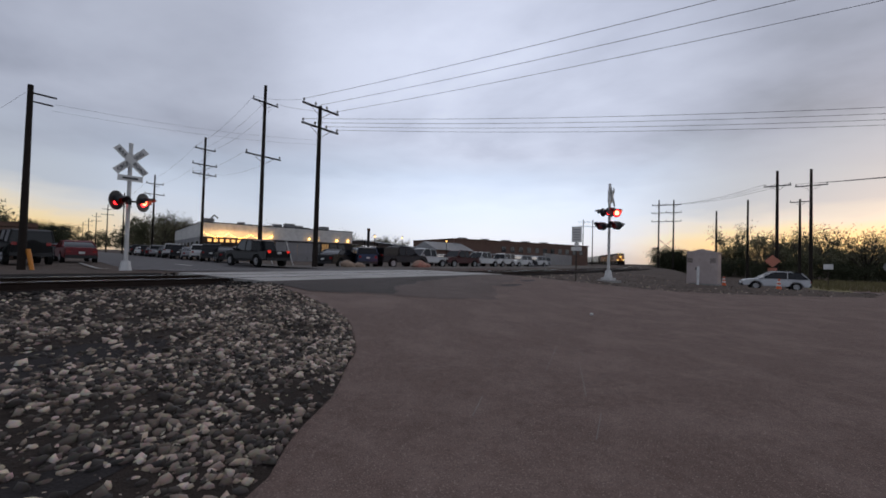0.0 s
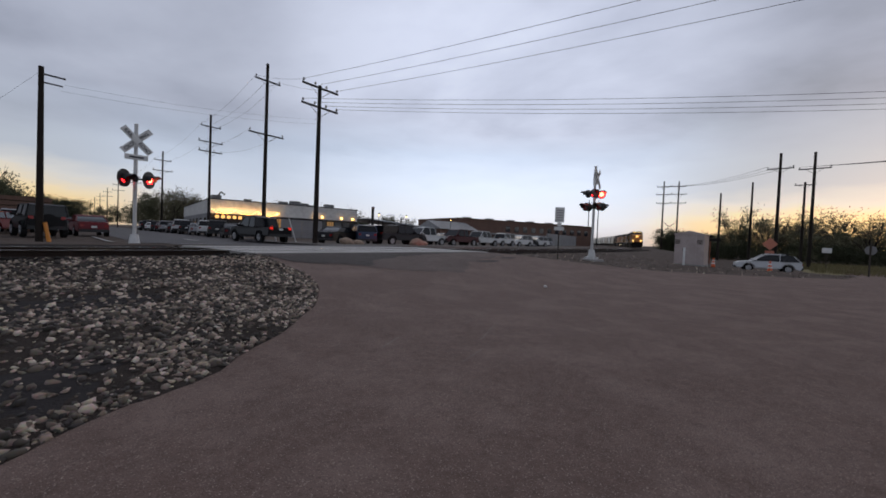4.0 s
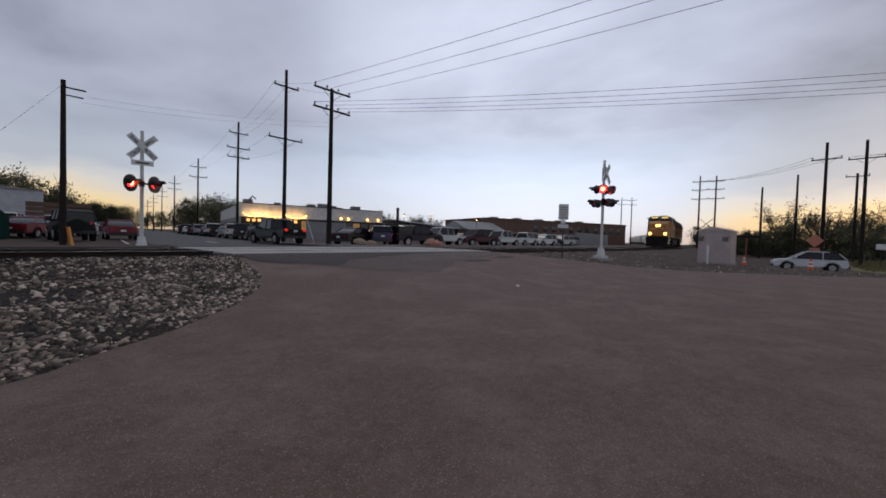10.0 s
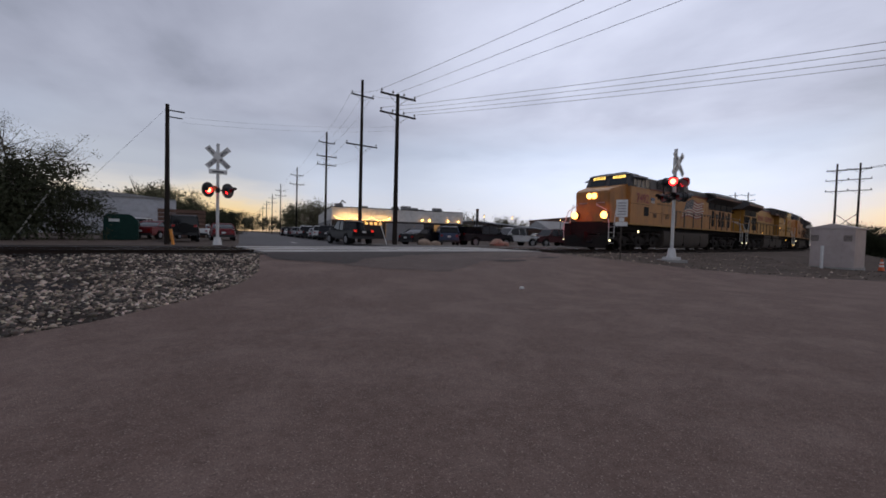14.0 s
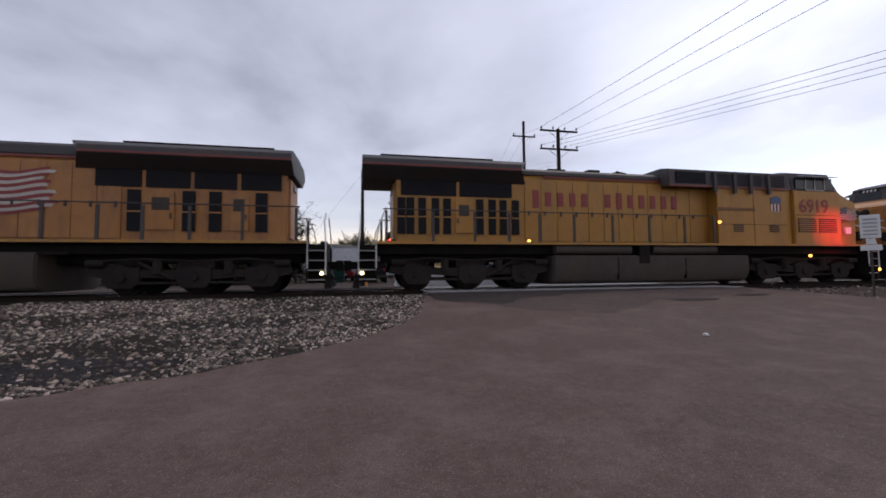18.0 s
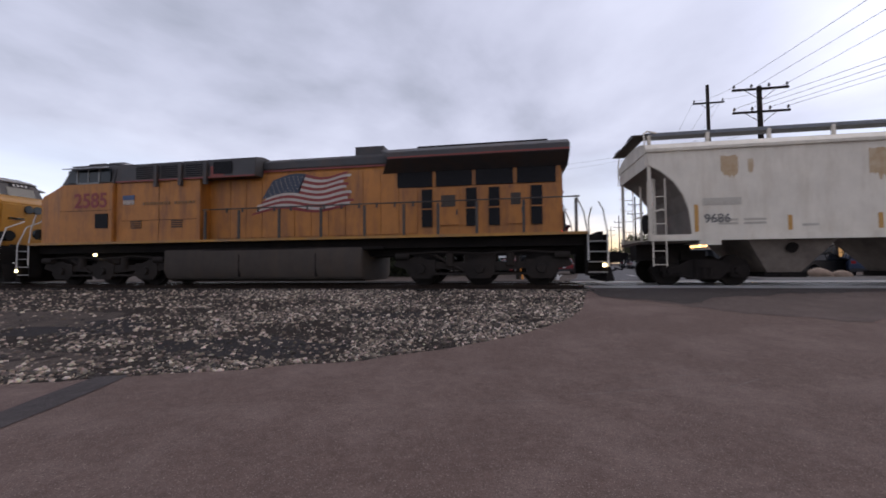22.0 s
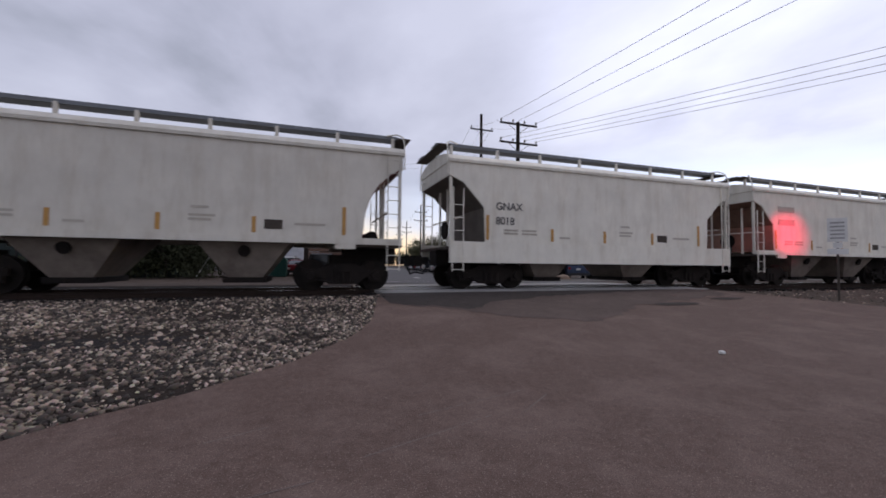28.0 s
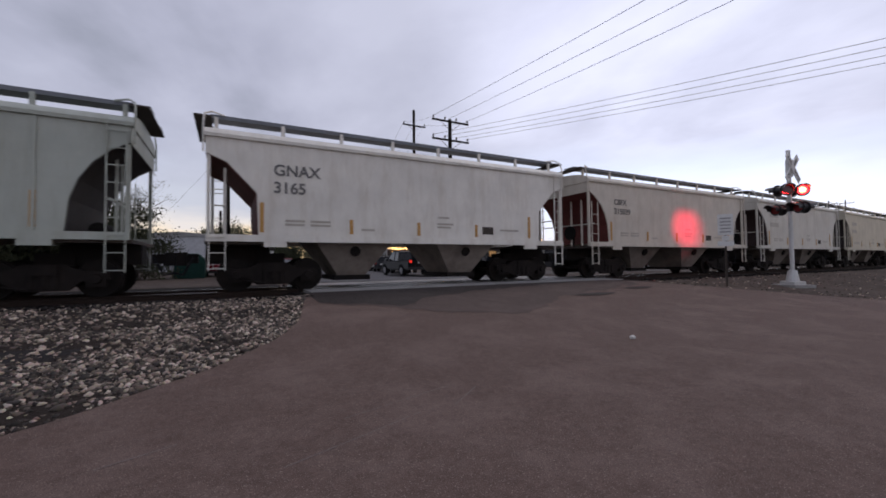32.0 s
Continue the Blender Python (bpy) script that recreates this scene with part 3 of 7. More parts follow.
    bm = B()
    rt = 0.08 if style == "A" else -0.04
    prism(bm, [(-0.985, 3.88), (-0.97, 4.04 + rt), (-0.82, 4.15 + rt), (0, 4.20 + rt), (0.82, 4.15 + rt), (0.97, 4.04 + rt), (0.985, 3.88)], -0.62, 9.5, "x")
    P("hood_roof", bm, M_GREY, "", 0.02)
    for s in (-1, 1):
        bm = B(); box(bm, -0.6, 4.2, s * 0.985 - 0.012, s * 0.985 + 0.012, 3.80, 3.86); P("red_line", bm, M_REDLINE, "red dividing stripe")
        for k in range(12):
            x0 = -2.5 + k * 0.62
            if x0 > 4.6:
                break
            bm = B()
            box(bm, x0, x0 + 0.60, s * 0.967 - 0.02, s * 0.967 + 0.02, 1.66, 3.70)
            d = P("hood_door", bm, yel, "", 0.008)
            bm = B()
            box(bm, x0 + 0.44, x0 + 0.50, s * 1.0 - 0.02, s * 1.0 + 0.02, 2.5, 2.66)
            part("latch", bm, M_RAILING, d)
    for x0, x1, z1 in ((1.55, 2.05, 4.30), (3.0, 3.7, 4.27)):
        bm = B(); box(bm, x0, x1, -0.4, 0.4, 4.14, z1); P("exhaust_box" if x0 < 2 else "roof_hatch", bm, M_UNDER, "", 0.03)
    if number == "2585":
        bm = B(); box(bm, 2.7, 3.7, -0.75, 0.75, 4.1, 4.52); P("exhaust_stack_box", bm, M_GREY, "tall grey exhaust housing", 0.03)
    bm = B()
    for k in range(3):
        cyl(bm, (0.3, -0.25 + k * 0.2, 4.28), (0.65, -0.25 + k * 0.2, 4.30), 0.03, 0.075, 8)
    cyl(bm, (0.35, -0.05, 4.16), (0.35, -0.05, 4.3), 0.03); box(bm, 0.28, 0.36, -0.3, 0.22, 4.24, 4.30)
    P("horn", bm, M_UNDER, "three-chime air horn")
    # radiator section with its wings
    xr0 = 3.75 if style == "A" else 4.9
    xr1 = 9.66 if style == "A" else 10.55
    bm = B()
    prism(bm, [(-1.02, 3.55), (-1.55, 3.86), (-1.55, 4.06), (-1.20, 4.24), (0, 4.28), (1.20, 4.24), (1.55, 4.06), (1.55, 3.86), (1.02, 3.55)], xr0, xr1, "x")
    for v in bm.verts:
        if v.co.x > xr1 - 0.1 and v.co.z < 3.9:
            v.co.x -= 0.0
        if v.co.x < xr0 + 0.1 and abs(v.co.y) > 1.3:
            v.co.x += 0.35
    P("radiator_housing", bm, M_GREY, "flared grey radiator housing", 0.02)
    bm = B(); box(bm, xr0 + 1.2, xr1 - 0.6, -1.05, 1.05, 4.27, 4.33); P("radiator_top_screen", bm, M_UNDER)
    for s in (-1, 1):
        bm = B(); box(bm, xr0 + 0.35, xr1, s * 1.555 - 0.012, s * 1.555 + 0.012, 3.87, 3.92); P("red_line", bm, M_REDLINE, "red dividing stripe")
        nb = 4 if style == "A" else 2
        w = (9.35 - xr0 - 0.45) / nb
        for k in range(nb):
            bm = B(); box(bm, xr0 + 0.45 + k * w + 0.06, xr0 + 0.45 + (k + 1) * w - 0.06, s * 0.985 - 0.02, s * 0.985 + 0.02, 3.08, 3.62); P("radiator_intake", bm, M_BLACK, "dark radiator intake")
        xs = (5.08, 6.52, 7.24, 8.54) if style == "A" else (5.15, 5.6, 6.0, 6.45, 7.6, 8.0, 8.45, 8.85, 9.15)
        for x0 in xs:
            bm = B(); box(bm, x0, x0 + (0.34 if style == "A" else 0.26), s * 0.985 - 0.02, s * 0.985 + 0.02, 1.86, 3.0)
            g = P("door_screen", bm, M_BLACK, "tall dark engine-room screen")
            bm = B()
            box(bm, x0 - 0.03, x0 + (0.37 if style == "A" else 0.29), s * 1.0 - 0.015, s * 1.0 + 0.015, 2.38, 2.42)
            part("screen_frame", bm, yel, g)
        for x0, x1 in ((5.6, 6.3), (7.8, 8.35)) if style == "A" else ((6.85, 7.45),):
            bm = B(); box(bm, x0, x1, s * 0.99 - 0.02, s * 0.99 + 0.02, 1.9, 2.95); dr = P("access_door", bm, yel, "", 0.02)
            bm = B(); box(bm, x0 + 0.12, x1 - 0.12, s * 1.015 - 0.012, s * 1.015 + 0.012, 2.45, 2.80); part("door_vent", bm, M_TANK, dr)
            bm = B(); box(bm, x1 - 0.10, x1 - 0.05, s * 1.02 - 0.02, s * 1.02 + 0.02, 2.2, 2.36); part("latch", bm, M_RAILING, dr)
    bm = B(); box(bm, 9.44, 9.52, -0.7, 0.7, 1.7, 3.5); P("end_door", bm, yel, "", 0.02)
    bm = B()
    for s in (-1, 1):
        cyl(bm, (9.46, s * 0.12, 3.3), (9.56, s * 0.12, 3.3), 0.1, n=12)
    P("rear_headlight", bm, M_GLASS)
    # tank, reservoirs, trucks
    bm = B()
    tk = (-4.15, 3.22, 1.24) if style == "A" else (-4.05, 4.1, 1.14)
    prism(bm, [(-1.45, tk[2]), (-1.47, 0.55), (-1.33, 0.24), (-1.05, 0.14), (1.05, 0.14), (1.33, 0.24), (1.47, 0.55), (1.45, tk[2])], tk[0], tk[1], "x")
    P("fuel_tank", bm, M_TANK, "long grey steel fuel tank", 0.04, True)
    for x0 in (-1.2, 1.6):
        bm = B(); box(bm, x0, x0 + 0.03, -1.478, 1.478, 0.3, 1.05); P("tank_seam", bm, M_UNDER)
    if style == "B":
        for s in (-1, 1):
            for x0, x1 in ((-2.6, 0.15), (1.05, 4.0)):
                bm = B(); cyl(bm, (x0, s * 1.31, 1.34), (x1, s * 1.31, 1.34), 0.165, n=16); P("air_reservoir", bm, M_TANK, "grey cylindrical air reservoir", 0, True)
            bm = B(); box(bm, 0.35, 0.75, s * 1.44 - 0.05, s * 1.44 + 0.05, 0.85, 1.50); P("fuel_fill_box", bm, M_UNDER)
    else:
        for s in (-1, 1):
            bm = B(); tube(bm, [(-3.9, s * 1.35, 1.2), (-1.0, s * 1.38, 1.22), (3.9, s * 1.35, 1.2)], 0.05, 8); P("air_pipe", bm, M_UNDER)
    loco_truck(e, -6.95); loco_truck(e, 6.95)
    # walkway rails
    for s in (-1, 1):
        bm = B(); tube(bm, [(-2.6, s * 1.46, 2.56), (9.9, s * 1.46, 2.56)], 0.02); P("handrail", bm, M_RAILING)
        for x0 in (-2.5, -1.2, 0.3, 1.8, 3.3, 4.6, 5.7, 6.9, 8.3, 9.8):
            def post(bm):
                box(bm, -0.042, 0.042, -0.02, 0.02, 1.5, 2.57)
            shared("stanchion", post, M_RAILING, e, "stanchion", pose(x0, s * 1.46, 0))
    # ends: steps, grab irons, plough, coupler
    for d in (-1, 1):
        for s in (-1, 1):
            for k in range(4):
                def step(bm):
                    box(bm, -0.26, 0.26, -0.2, 0.2, 0, 0.035)
                shared("step", step, mat("step_grey", (0.22, 0.215, 0.21), 0.6, vary=0.25, scale=9, dirt=0.5), e, "step", pose(d * 10.38, s * 1.22, 0.38 + k * 0.30))
            bm = B()
            box(bm, d * 10.38 - 0.29, d * 10.38 - 0.26, s * 1.22 - 0.2, s * 1.22 + 0.2, 0.3, 1.5)
            box(bm, d * 10.38 + 0.26, d * 10.38 + 0.29, s * 1.22 - 0.2, s * 1.22 + 0.2, 0.3, 1.5)
            box(bm, d * 10.38 - 0.29, d * 10.38 + 0.29, s * 1.0 - 0.02, s * 1.0 + 0.02, 0.3, 1.5)
            P("step_well", bm, M_UNDER)
            bm = B()
            tube(bm, [(d * 10.12, s * 1.44, 0.75), (d * 10.12, s * 1.44, 1.5), (d * 10.02, s * 1.44, 2.1), (d * 9.8, s * 1.44, 2.6)], 0.022)
            P("grab_rail", bm, M_RAILW, "white bent grab rail")
            bm = B()
            tube(bm, [(d * 10.66, s * 1.44, 0.55), (d * 10.66, s * 1.44, 1.5), (d * 10.6, s * 1.2, 2.2), (d * 10.6, s * 0.6, 2.5)], 0.022)
            P("grab_rail", bm, M_RAILW, "white bent grab rail")
        bm = B()
        box(bm, d * 10.55 - 0.08, d * 10.55 + 0.08, -1.0, 1.0, 0.9, 1.6)
        P("end_plate", bm, M_UNDER)
        bm = B()
        prism(bm, [(d * 10.62, 0.12), (d * 10.85, 0.15), (d * 10.66, 0.85), (d * 10.6, 0.85)], -1.35, 1.35)
        P("plough", bm, M_UNDER, "dark steel snow plough")
        bm = B()
        box(bm, min(d * 10.5, d * 11.12), max(d * 10.5, d * 11.12), -0.14, 0.14, 0.72, 0.98)
        box(bm, min(d * 10.9, d * 11.14), max(d * 10.9, d * 11.14), -0.24, 0.2, 0.66, 1.02)
        P("coupler", bm, M_UNDER, "", 0.03)
        bm = B(); tube(bm, [(d * 10.6, -0.5, 0.75), (d * 10.85, -0.5, 0.4), (d * 11.1, -0.4, 0.45)], 0.03); P("air_hose", bm, M_BLACK)
    bm = B(); cyl(bm, (-10.6, -1.46, 0.55), (-10.6, -1.50, 0.55), 0.06, n=10); P("step_light", bm, M_STEP, "lit step light")
    bm = B(); cyl(bm, (10.55, -1.46, 0.60), (10.55, -1.50, 0.60), 0.06, n=10); P("step_light", bm, M_STEP, "lit step light")
    bm = B(); cyl(bm, (10.55, 1.46, 0.60), (10.55, 1.50, 0.60), 0.06, n=10); P("step_light", bm, M_STEP, "lit step light")
    bm = B(); cyl(bm, (-10.6, 1.46, 0.55), (-10.6, 1.50, 0.55), 0.06, n=10); P("step_light", bm, M_AMBER if style == "B" else M_STEP, "lit step light")
    side = -1 if style == "A" else 1
    bm = B(); cyl(bm, (-7.2, side * 1.30, 1.12), (-7.2, side * 1.36, 1.12), 0.055, n=10); P("truck_light", bm, M_STEP if style == "A" else M_AMBER, "lit truck light")
    if style == "B":
        for x0, z0 in ((-2.75, 2.35), (5.0, 1.62)):
            bm = B(); cyl(bm, (x0, 1.44, z0), (x0, 1.50, z0), 0.05, n=10); P("side_marker", bm, M_AMBER, "lit amber marker light")
    # markings on both sides
    for s in (-1, 1):
        face = 1 if s < 0 else -1
        letters("road_number", number, 0.74, M_RED, e, -7.95 if s < 0 else -6.5, s * 1.536, 2.78, face, "dark red painted road number")
        bx = -5.95 if style == "A" else -5.75
        bm = B()
        if style == "A":
            box(bm, bx, bx + 0.5, s * 1.41 - 0.012, s * 1.41 + 0.012, 3.0, 3.16)
        else:
            prism(bm, [(bx, 3.30), (bx + 0.25, 3.38), (bx + 0.5, 3.30), (bx + 0.5, 3.08), (bx, 3.08)], s * 1.41 - 0.012, s * 1.41 + 0.012)
        P("emblem_top", bm, M_BLUE, "blue emblem")
        for k in range(6):
            bm = B(); box(bm, bx + 0.02 + k * 0.08, bx + 0.07 + k * 0.08, s * 1.41 - 0.011, s * 1.41 + 0.011, 2.80 if style == "B" else 2.84, 3.06 if style == "B" else 2.99)
            P("emblem_bar", bm, (M_RED if k % 2 == 0 else M_WHITE) if style == "B" else M_FLAGW)
        if style == "A":
            for k in range(15):
                if k == 8:
                    continue
                bm = B(); box(bm, -5.1 + k * 0.145, -5.0 + k * 0.145, s * 1.41 - 0.011, s * 1.41 + 0.011, 2.80, 2.90); P("slogan_bar", bm, mat("faded_slogan", (0.19, 0.095, 0.035), 0.6, vary=0.2))
        else:
            for k in range(15):
                bm = B(); box(bm, -4.5 + k * 0.125, -4.41 + k * 0.125, s * 1.41 - 0.011, s * 1.41 + 0.011, 2.78, 2.90); P("slogan_bar", bm, mat("faded_slogan", (0.19, 0.095, 0.035), 0.6, vary=0.2))
            # company name as plain red blocks
            for k in range(13):
                if k == 7:
                    continue
                x0 = -1.35 + k * 0.475
                bm = B()
                big = 0.06 if k in ((0, 6) if s < 0 else (5, 12)) else 0.0
                box(bm, x0 + 0.05, x0 + 0.27, s * 1.004 - 0.012, s * 1.004 + 0.012, 2.84 - big, 3.30 + big)
                P("name_block", bm, M_RED, "dark red painted block")
            flag_pieces(e, -9.75, -8.72, 2.42, 3.08, s * 1.352, s)
            bm = B(); box(bm, -9.35, -9.05, s * 1.33 - 0.05, s * 1.33 + 0.05, 2.0, 2.25); P("placard", bm, M_WHITE, "white placard")
        if style == "A" and s < 0:
            flag_pieces(e, *((-0.25, 3.3, 2.08, 3.66) if number == "7492" else (-0.65, 2.65, 2.26, 3.80)), -1.0, s)
    # the superstructure stands a little taller than drawn
    for ob in e.children_recursive:
        if ob.name.startswith(("truck", "wheelset", "step", "stanchion")):
            continue
        if ob.name.startswith("road_number"):
            ob.location.z = 1.56 + (ob.location.z - 1.56) * UPPER
            continue
        for v in ob.data.vertices:
            if v.co.z > 1.56:
                v.co.z = 1.56 + (v.co.z - 1.56) * UPPER
    return e


# ---- covered hopper cars ----
def freight_truck(car, cx):
    def make(bm):
        for s in (-1, 1):
            y0, y1 = (0.92, 1.06) if s > 0 else (-1.06, -0.92)
            prism(bm, [(-1.12, 0.40), (-1.12, 0.56), (-0.62, 0.60), (-0.34, 0.74), (0.34, 0.74), (0.62, 0.60), (1.12, 0.56), (1.12, 0.40), (0.62, 0.36), (0.40, 0.17), (-0.40, 0.17), (-0.62, 0.36)], y0, y1)
            for ax in (-0.875, 0.875):
                cyl(bm, (ax, s * 1.05, 0.42), (ax, s * 1.16, 0.42), 0.12, 0.10, 12)
                prism(bm, [(ax - 0.18, 0.24), (ax - 0.18, 0.58), (ax + 0.18, 0.58), (ax + 0.18, 0.24)], y0 * 1.02, y1 * 1.03)
            for ax in (-0.2, 0.0, 0.2):
                cyl(bm, (ax, s * 1.03, 0.22), (ax, s * 1.03, 0.56), 0.075, 0.075, 10)
            tube(bm, [(-1.25, s * 0.95, 0.75), (-0.7, s * 1.1, 0.30), (-0.2, s * 1.1, 0.20)], 0.03)
        box(bm, -0.24, 0.24, -1.12, 1.12, 0.50, 0.72)
        box(bm, -0.35, 0.35, -0.4, 0.4, 0.70, 1.0)
    t = shared("freight_truck", make, mat("freight_truck_grime", (0.013, 0.0105, 0.0095), 0.8, vary=0.35, scale=5, dirt=0.6, dirt_color=(0.024, 0.018, 0.015), bump=0.1, bscale=40), car, "truck", pose(cx, 0, 0), "dark two-axle freight truck")
    for ax in (-0.875, 0.875):
        wheelset(t, ax, 0.42)
    return t


END = [(5.93, 3.42), (5.60, 3.23), (5.26, 2.92), (5.02, 2.55), (4.87, 2.12), (4.80, 1.42)]


def hopper_car(label, color, marks, number, letter=mat("stencil_grey", (0.13, 0.125, 0.12), 0.6, vary=0.3, scale=12), rust=False, logo=False, panel=False, end_color=(0.12, 0.035, 0.028), ribs=False, angular=False, mark_z=0.0, mark_size=0.0, deep_sill=False, end_left=None):
    e = thing("hopper_car", label, "freight car", "hopper cars of the train")
    key = "hopper_%02d%02d%02d" % tuple(int(c * 99) for c in color)
    body = mat(key, color, 0.62, vary=0.13, scale=1.6, dirt=0.42, dirt_color=(color[0] * 0.62, color[1] * 0.55, color[2] * 0.45), streak=True, bump=0.02, bscale=15)
    # grey end sheets carry the recess's shade in their colour
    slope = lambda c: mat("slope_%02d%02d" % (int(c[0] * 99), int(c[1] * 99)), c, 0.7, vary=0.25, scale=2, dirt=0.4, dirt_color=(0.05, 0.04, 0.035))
    P = lambda name, bm, m, lab="", bev=0.0, sm=False: part(name, bm, m, e, lab, bev, sm)
    end = [(5.95, 3.38), (5.5, 3.2), (4.80, 2.48), (4.76, 1.42)] if angular else END
    prof = [(-x, z) for x, z in end] + [(x, z) for x, z in end[::-1]] + [(5.95, 3.84), (-5.95, 3.84)]
    bm = B(); prism(bm, prof, -1.50, 1.50); P("body", bm, body, "", 0.0)
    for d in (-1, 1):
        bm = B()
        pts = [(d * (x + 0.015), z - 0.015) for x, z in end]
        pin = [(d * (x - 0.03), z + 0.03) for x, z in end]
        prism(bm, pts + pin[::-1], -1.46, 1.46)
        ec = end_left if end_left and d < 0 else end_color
        P("slope_sheet", bm, slope(ec), "rust-red sloping end sheet" if ec[0] > 2 * ec[1] else "dark grey sloping end sheet with shade put in")
        bm = B(); box(bm, min(d * 5.95, d * 5.97), max(d * 5.95, d * 5.97), -1.5, 1.5, 3.38, 3.84); P("end_panel", bm, body)
    # roof with its lip and hatches
    bm = B()
    prism(bm, [(-1.56, 3.78), (-1.57, 3.86), (-1.45, 3.99), (-1.05, 4.12), (-0.5, 4.19), (0.5, 4.19), (1.05, 4.12), (1.45, 3.99), (1.57, 3.86), (1.56, 3.78)], -6.0, 6.0, "x")
    P("roof", bm, body, "", 0.0, True)
    bm = B(); box(bm, -5.2, 5.2, -0.28, 0.28, 4.18, 4.32); P("hatch_trough", bm, body, "", 0.04)
    for s in (-1, 1):
        bm = B(); box(bm, -6.25, 6.25, s * 0.78 - 0.26, s * 0.78 + 0.26, 4.39, 4.43); P("running_board", bm, mat("galvanised_board", (0.13, 0.14, 0.155), 0.5, 0.4, vary=0.2, scale=6, dirt=0.4), "dark steel running board")
        bm = B(); box(bm, -5.9, 5.9, s * 1.04 - 0.012, s * 1.04 + 0.012, 4.36, 4.46); P("running_board_rim", bm, MATS["galvanised_board"])
        for k in range(8):
            def brk(bm):
                box(bm, -0.045, 0.045, -0.03, 0.03, 0.0, 0.30)
            shared(key + "brk", brk, body, e, "bracket", pose(-5.75 + k * 11.5 / 7, s * 1.03, 4.10))
    for d in (-1, 1):
        bm = B(); box(bm, d * 6.05 - 0.2, d * 6.05 + 0.2, -1.25, 1.25, 4.33, 4.37); P("end_walk", bm, M_TANK)
    # side sill and end platforms
    for s in (-1, 1):
        bm = B(); box(bm, -5.95, 5.95, s * 1.50 - 0.05, s * 1.50 + 0.05, 0.80 if deep_sill else 1.26, 1.43); P("side_sill", bm, body, "deep white steel side sill" if deep_sill else "pale steel side sill", 0.012)
        for d in (-1, 1):
            bm = B(); box(bm, d * 4.35 - 0.28, d * 4.35 + 0.28, s * 1.50 - 0.04, s * 1.50 + 0.04, 1.13, 1.30); P("jacking_pad", bm, body)
    for d in (-1, 1):
        bm = B(); box(bm, d * 5.3 - 0.68, d * 5.3 + 0.68, -1.45, 1.45, 1.20, 1.28); P("end_platform", bm, M_TANK)
        bm = B(); box(bm, min(d * 4.4, d * 6.0), max(d * 4.4, d * 6.0), -0.35, 0.35, 0.72, 1.2); P("draft_sill", bm, M_UNDER)
        bm = B()
        box(bm, min(d * 5.9, d * 6.36), max(d * 5.9, d * 6.36), -0.12, 0.12, 0.74, 0.98)
        box(bm, min(d * 6.15, d * 6.39), max(d * 6.15, d * 6.39), -0.22, 0.2, 0.68, 1.02)
        P("coupler", bm, M_UNDER, "", 0.03)
        bm = B(); tube(bm, [(d * 5.98, -0.5, 0.9), (d * 6.2, -0.5, 0.45), (d * 6.38, -0.35, 0.5)], 0.03); P("air_hose", bm, M_BLACK)
        for y in (-1.42, 1.42):
            bm = B(); box(bm, d * 5.90 - 0.04, d * 5.90 + 0.04, y - 0.04, y + 0.04, 1.28, 3.4)
            P("corner_post", bm, body)
        bm = B()
        for y in (-0.75, -0.2, 0.55):
            box(bm, d * 5.55 - 0.03, d * 5.55 + 0.03, y - 0.03, y + 0.03, 1.28, 3.2)
        box(bm, d * 5.55 - 0.02, d * 5.55 + 0.02, -1.4, 1.4, 2.15, 2.19)
        P("end_frame", bm, body)
        # a ladder at each end, on the side and on the end
        for s in (-1, 1):
            bm = B()
            for x in (5.52, 5.88):
                box(bm, d * x - 0.012, d * x + 0.012, s * 1.55 - 0.02, s * 1.55 + 0.02, 0.55, 3.9 if (d * s < 0) else 3.0)
            lad = P("ladder", bm, body, "pale side ladder")
            for k in range(9 if d * s < 0 else 6):
                def rung(bm):
                    box(bm, -0.18, 0.18, -0.010, 0.010, -0.010, 0.010)
                shared(key + "rung", rung, body, lad, "rung", pose(d * 5.70, s * 1.57, 0.60 + k * 0.38))
        bm = B()
        for k in range(7):
            tube(bm, [(d * 6.02, 0.95, 1.45 + k * 0.36), (d * 6.02, 1.38, 1.45 + k * 0.36)], 0.014, 5)
        P("end_rungs", bm, body)
    bm = B(); cyl(bm, (-5.62, -0.2, 1.85), (-5.68, -0.2, 1.85), 0.3, n=16); cyl(bm, (-5.45, -0.2, 1.28), (-5.45, -0.2, 1.8), 0.05); P("brake_wheel", bm, M_UNDER)
    bm = B(); cyl(bm, (5.2, -0.7, 1.5), (5.2, 0.4, 1.5), 0.2, n=14); P("brake_reservoir", bm, M_UNDER, "", 0, True)
    # bays
    for cx in (-2.1, 1.75):
        bm = B()
        prof = [(cx - 1.25, 1.42), (cx - 0.42, 0.34), (cx + 0.42, 0.34), (cx + 1.25, 1.42)]
        prism(bm, prof, -1.32, 1.32)
        for v in bm.verts:
            if v.co.z < 1:
                v.co.y *= 0.62
        P("hopper_bay", bm, mat("bay_grime", (0.20, 0.17, 0.145), 0.75, vary=0.3, scale=3, dirt=0.6, dirt_color=(0.06, 0.045, 0.038)), "grimy sloping discharge bay")
        bm = B(); box(bm, cx - 0.55, cx + 0.55, -0.9, 0.9, 0.22, 0.36); cyl(bm, (cx - 0.1, -0.95, 0.3), (cx - 0.1, 0.95, 0.3), 0.06); P("outlet_gate", bm, M_UNDER)
        for s in (-1, 1):
            bm = B(); cyl(bm, (cx, s * 1.19, 1.05), (cx, s * 1.24, 1.03), 0.15, n=14); P("vibrator_bracket", bm, M_UNDER)
    freight_truck(e, -4.35); freight_truck(e, 4.35)
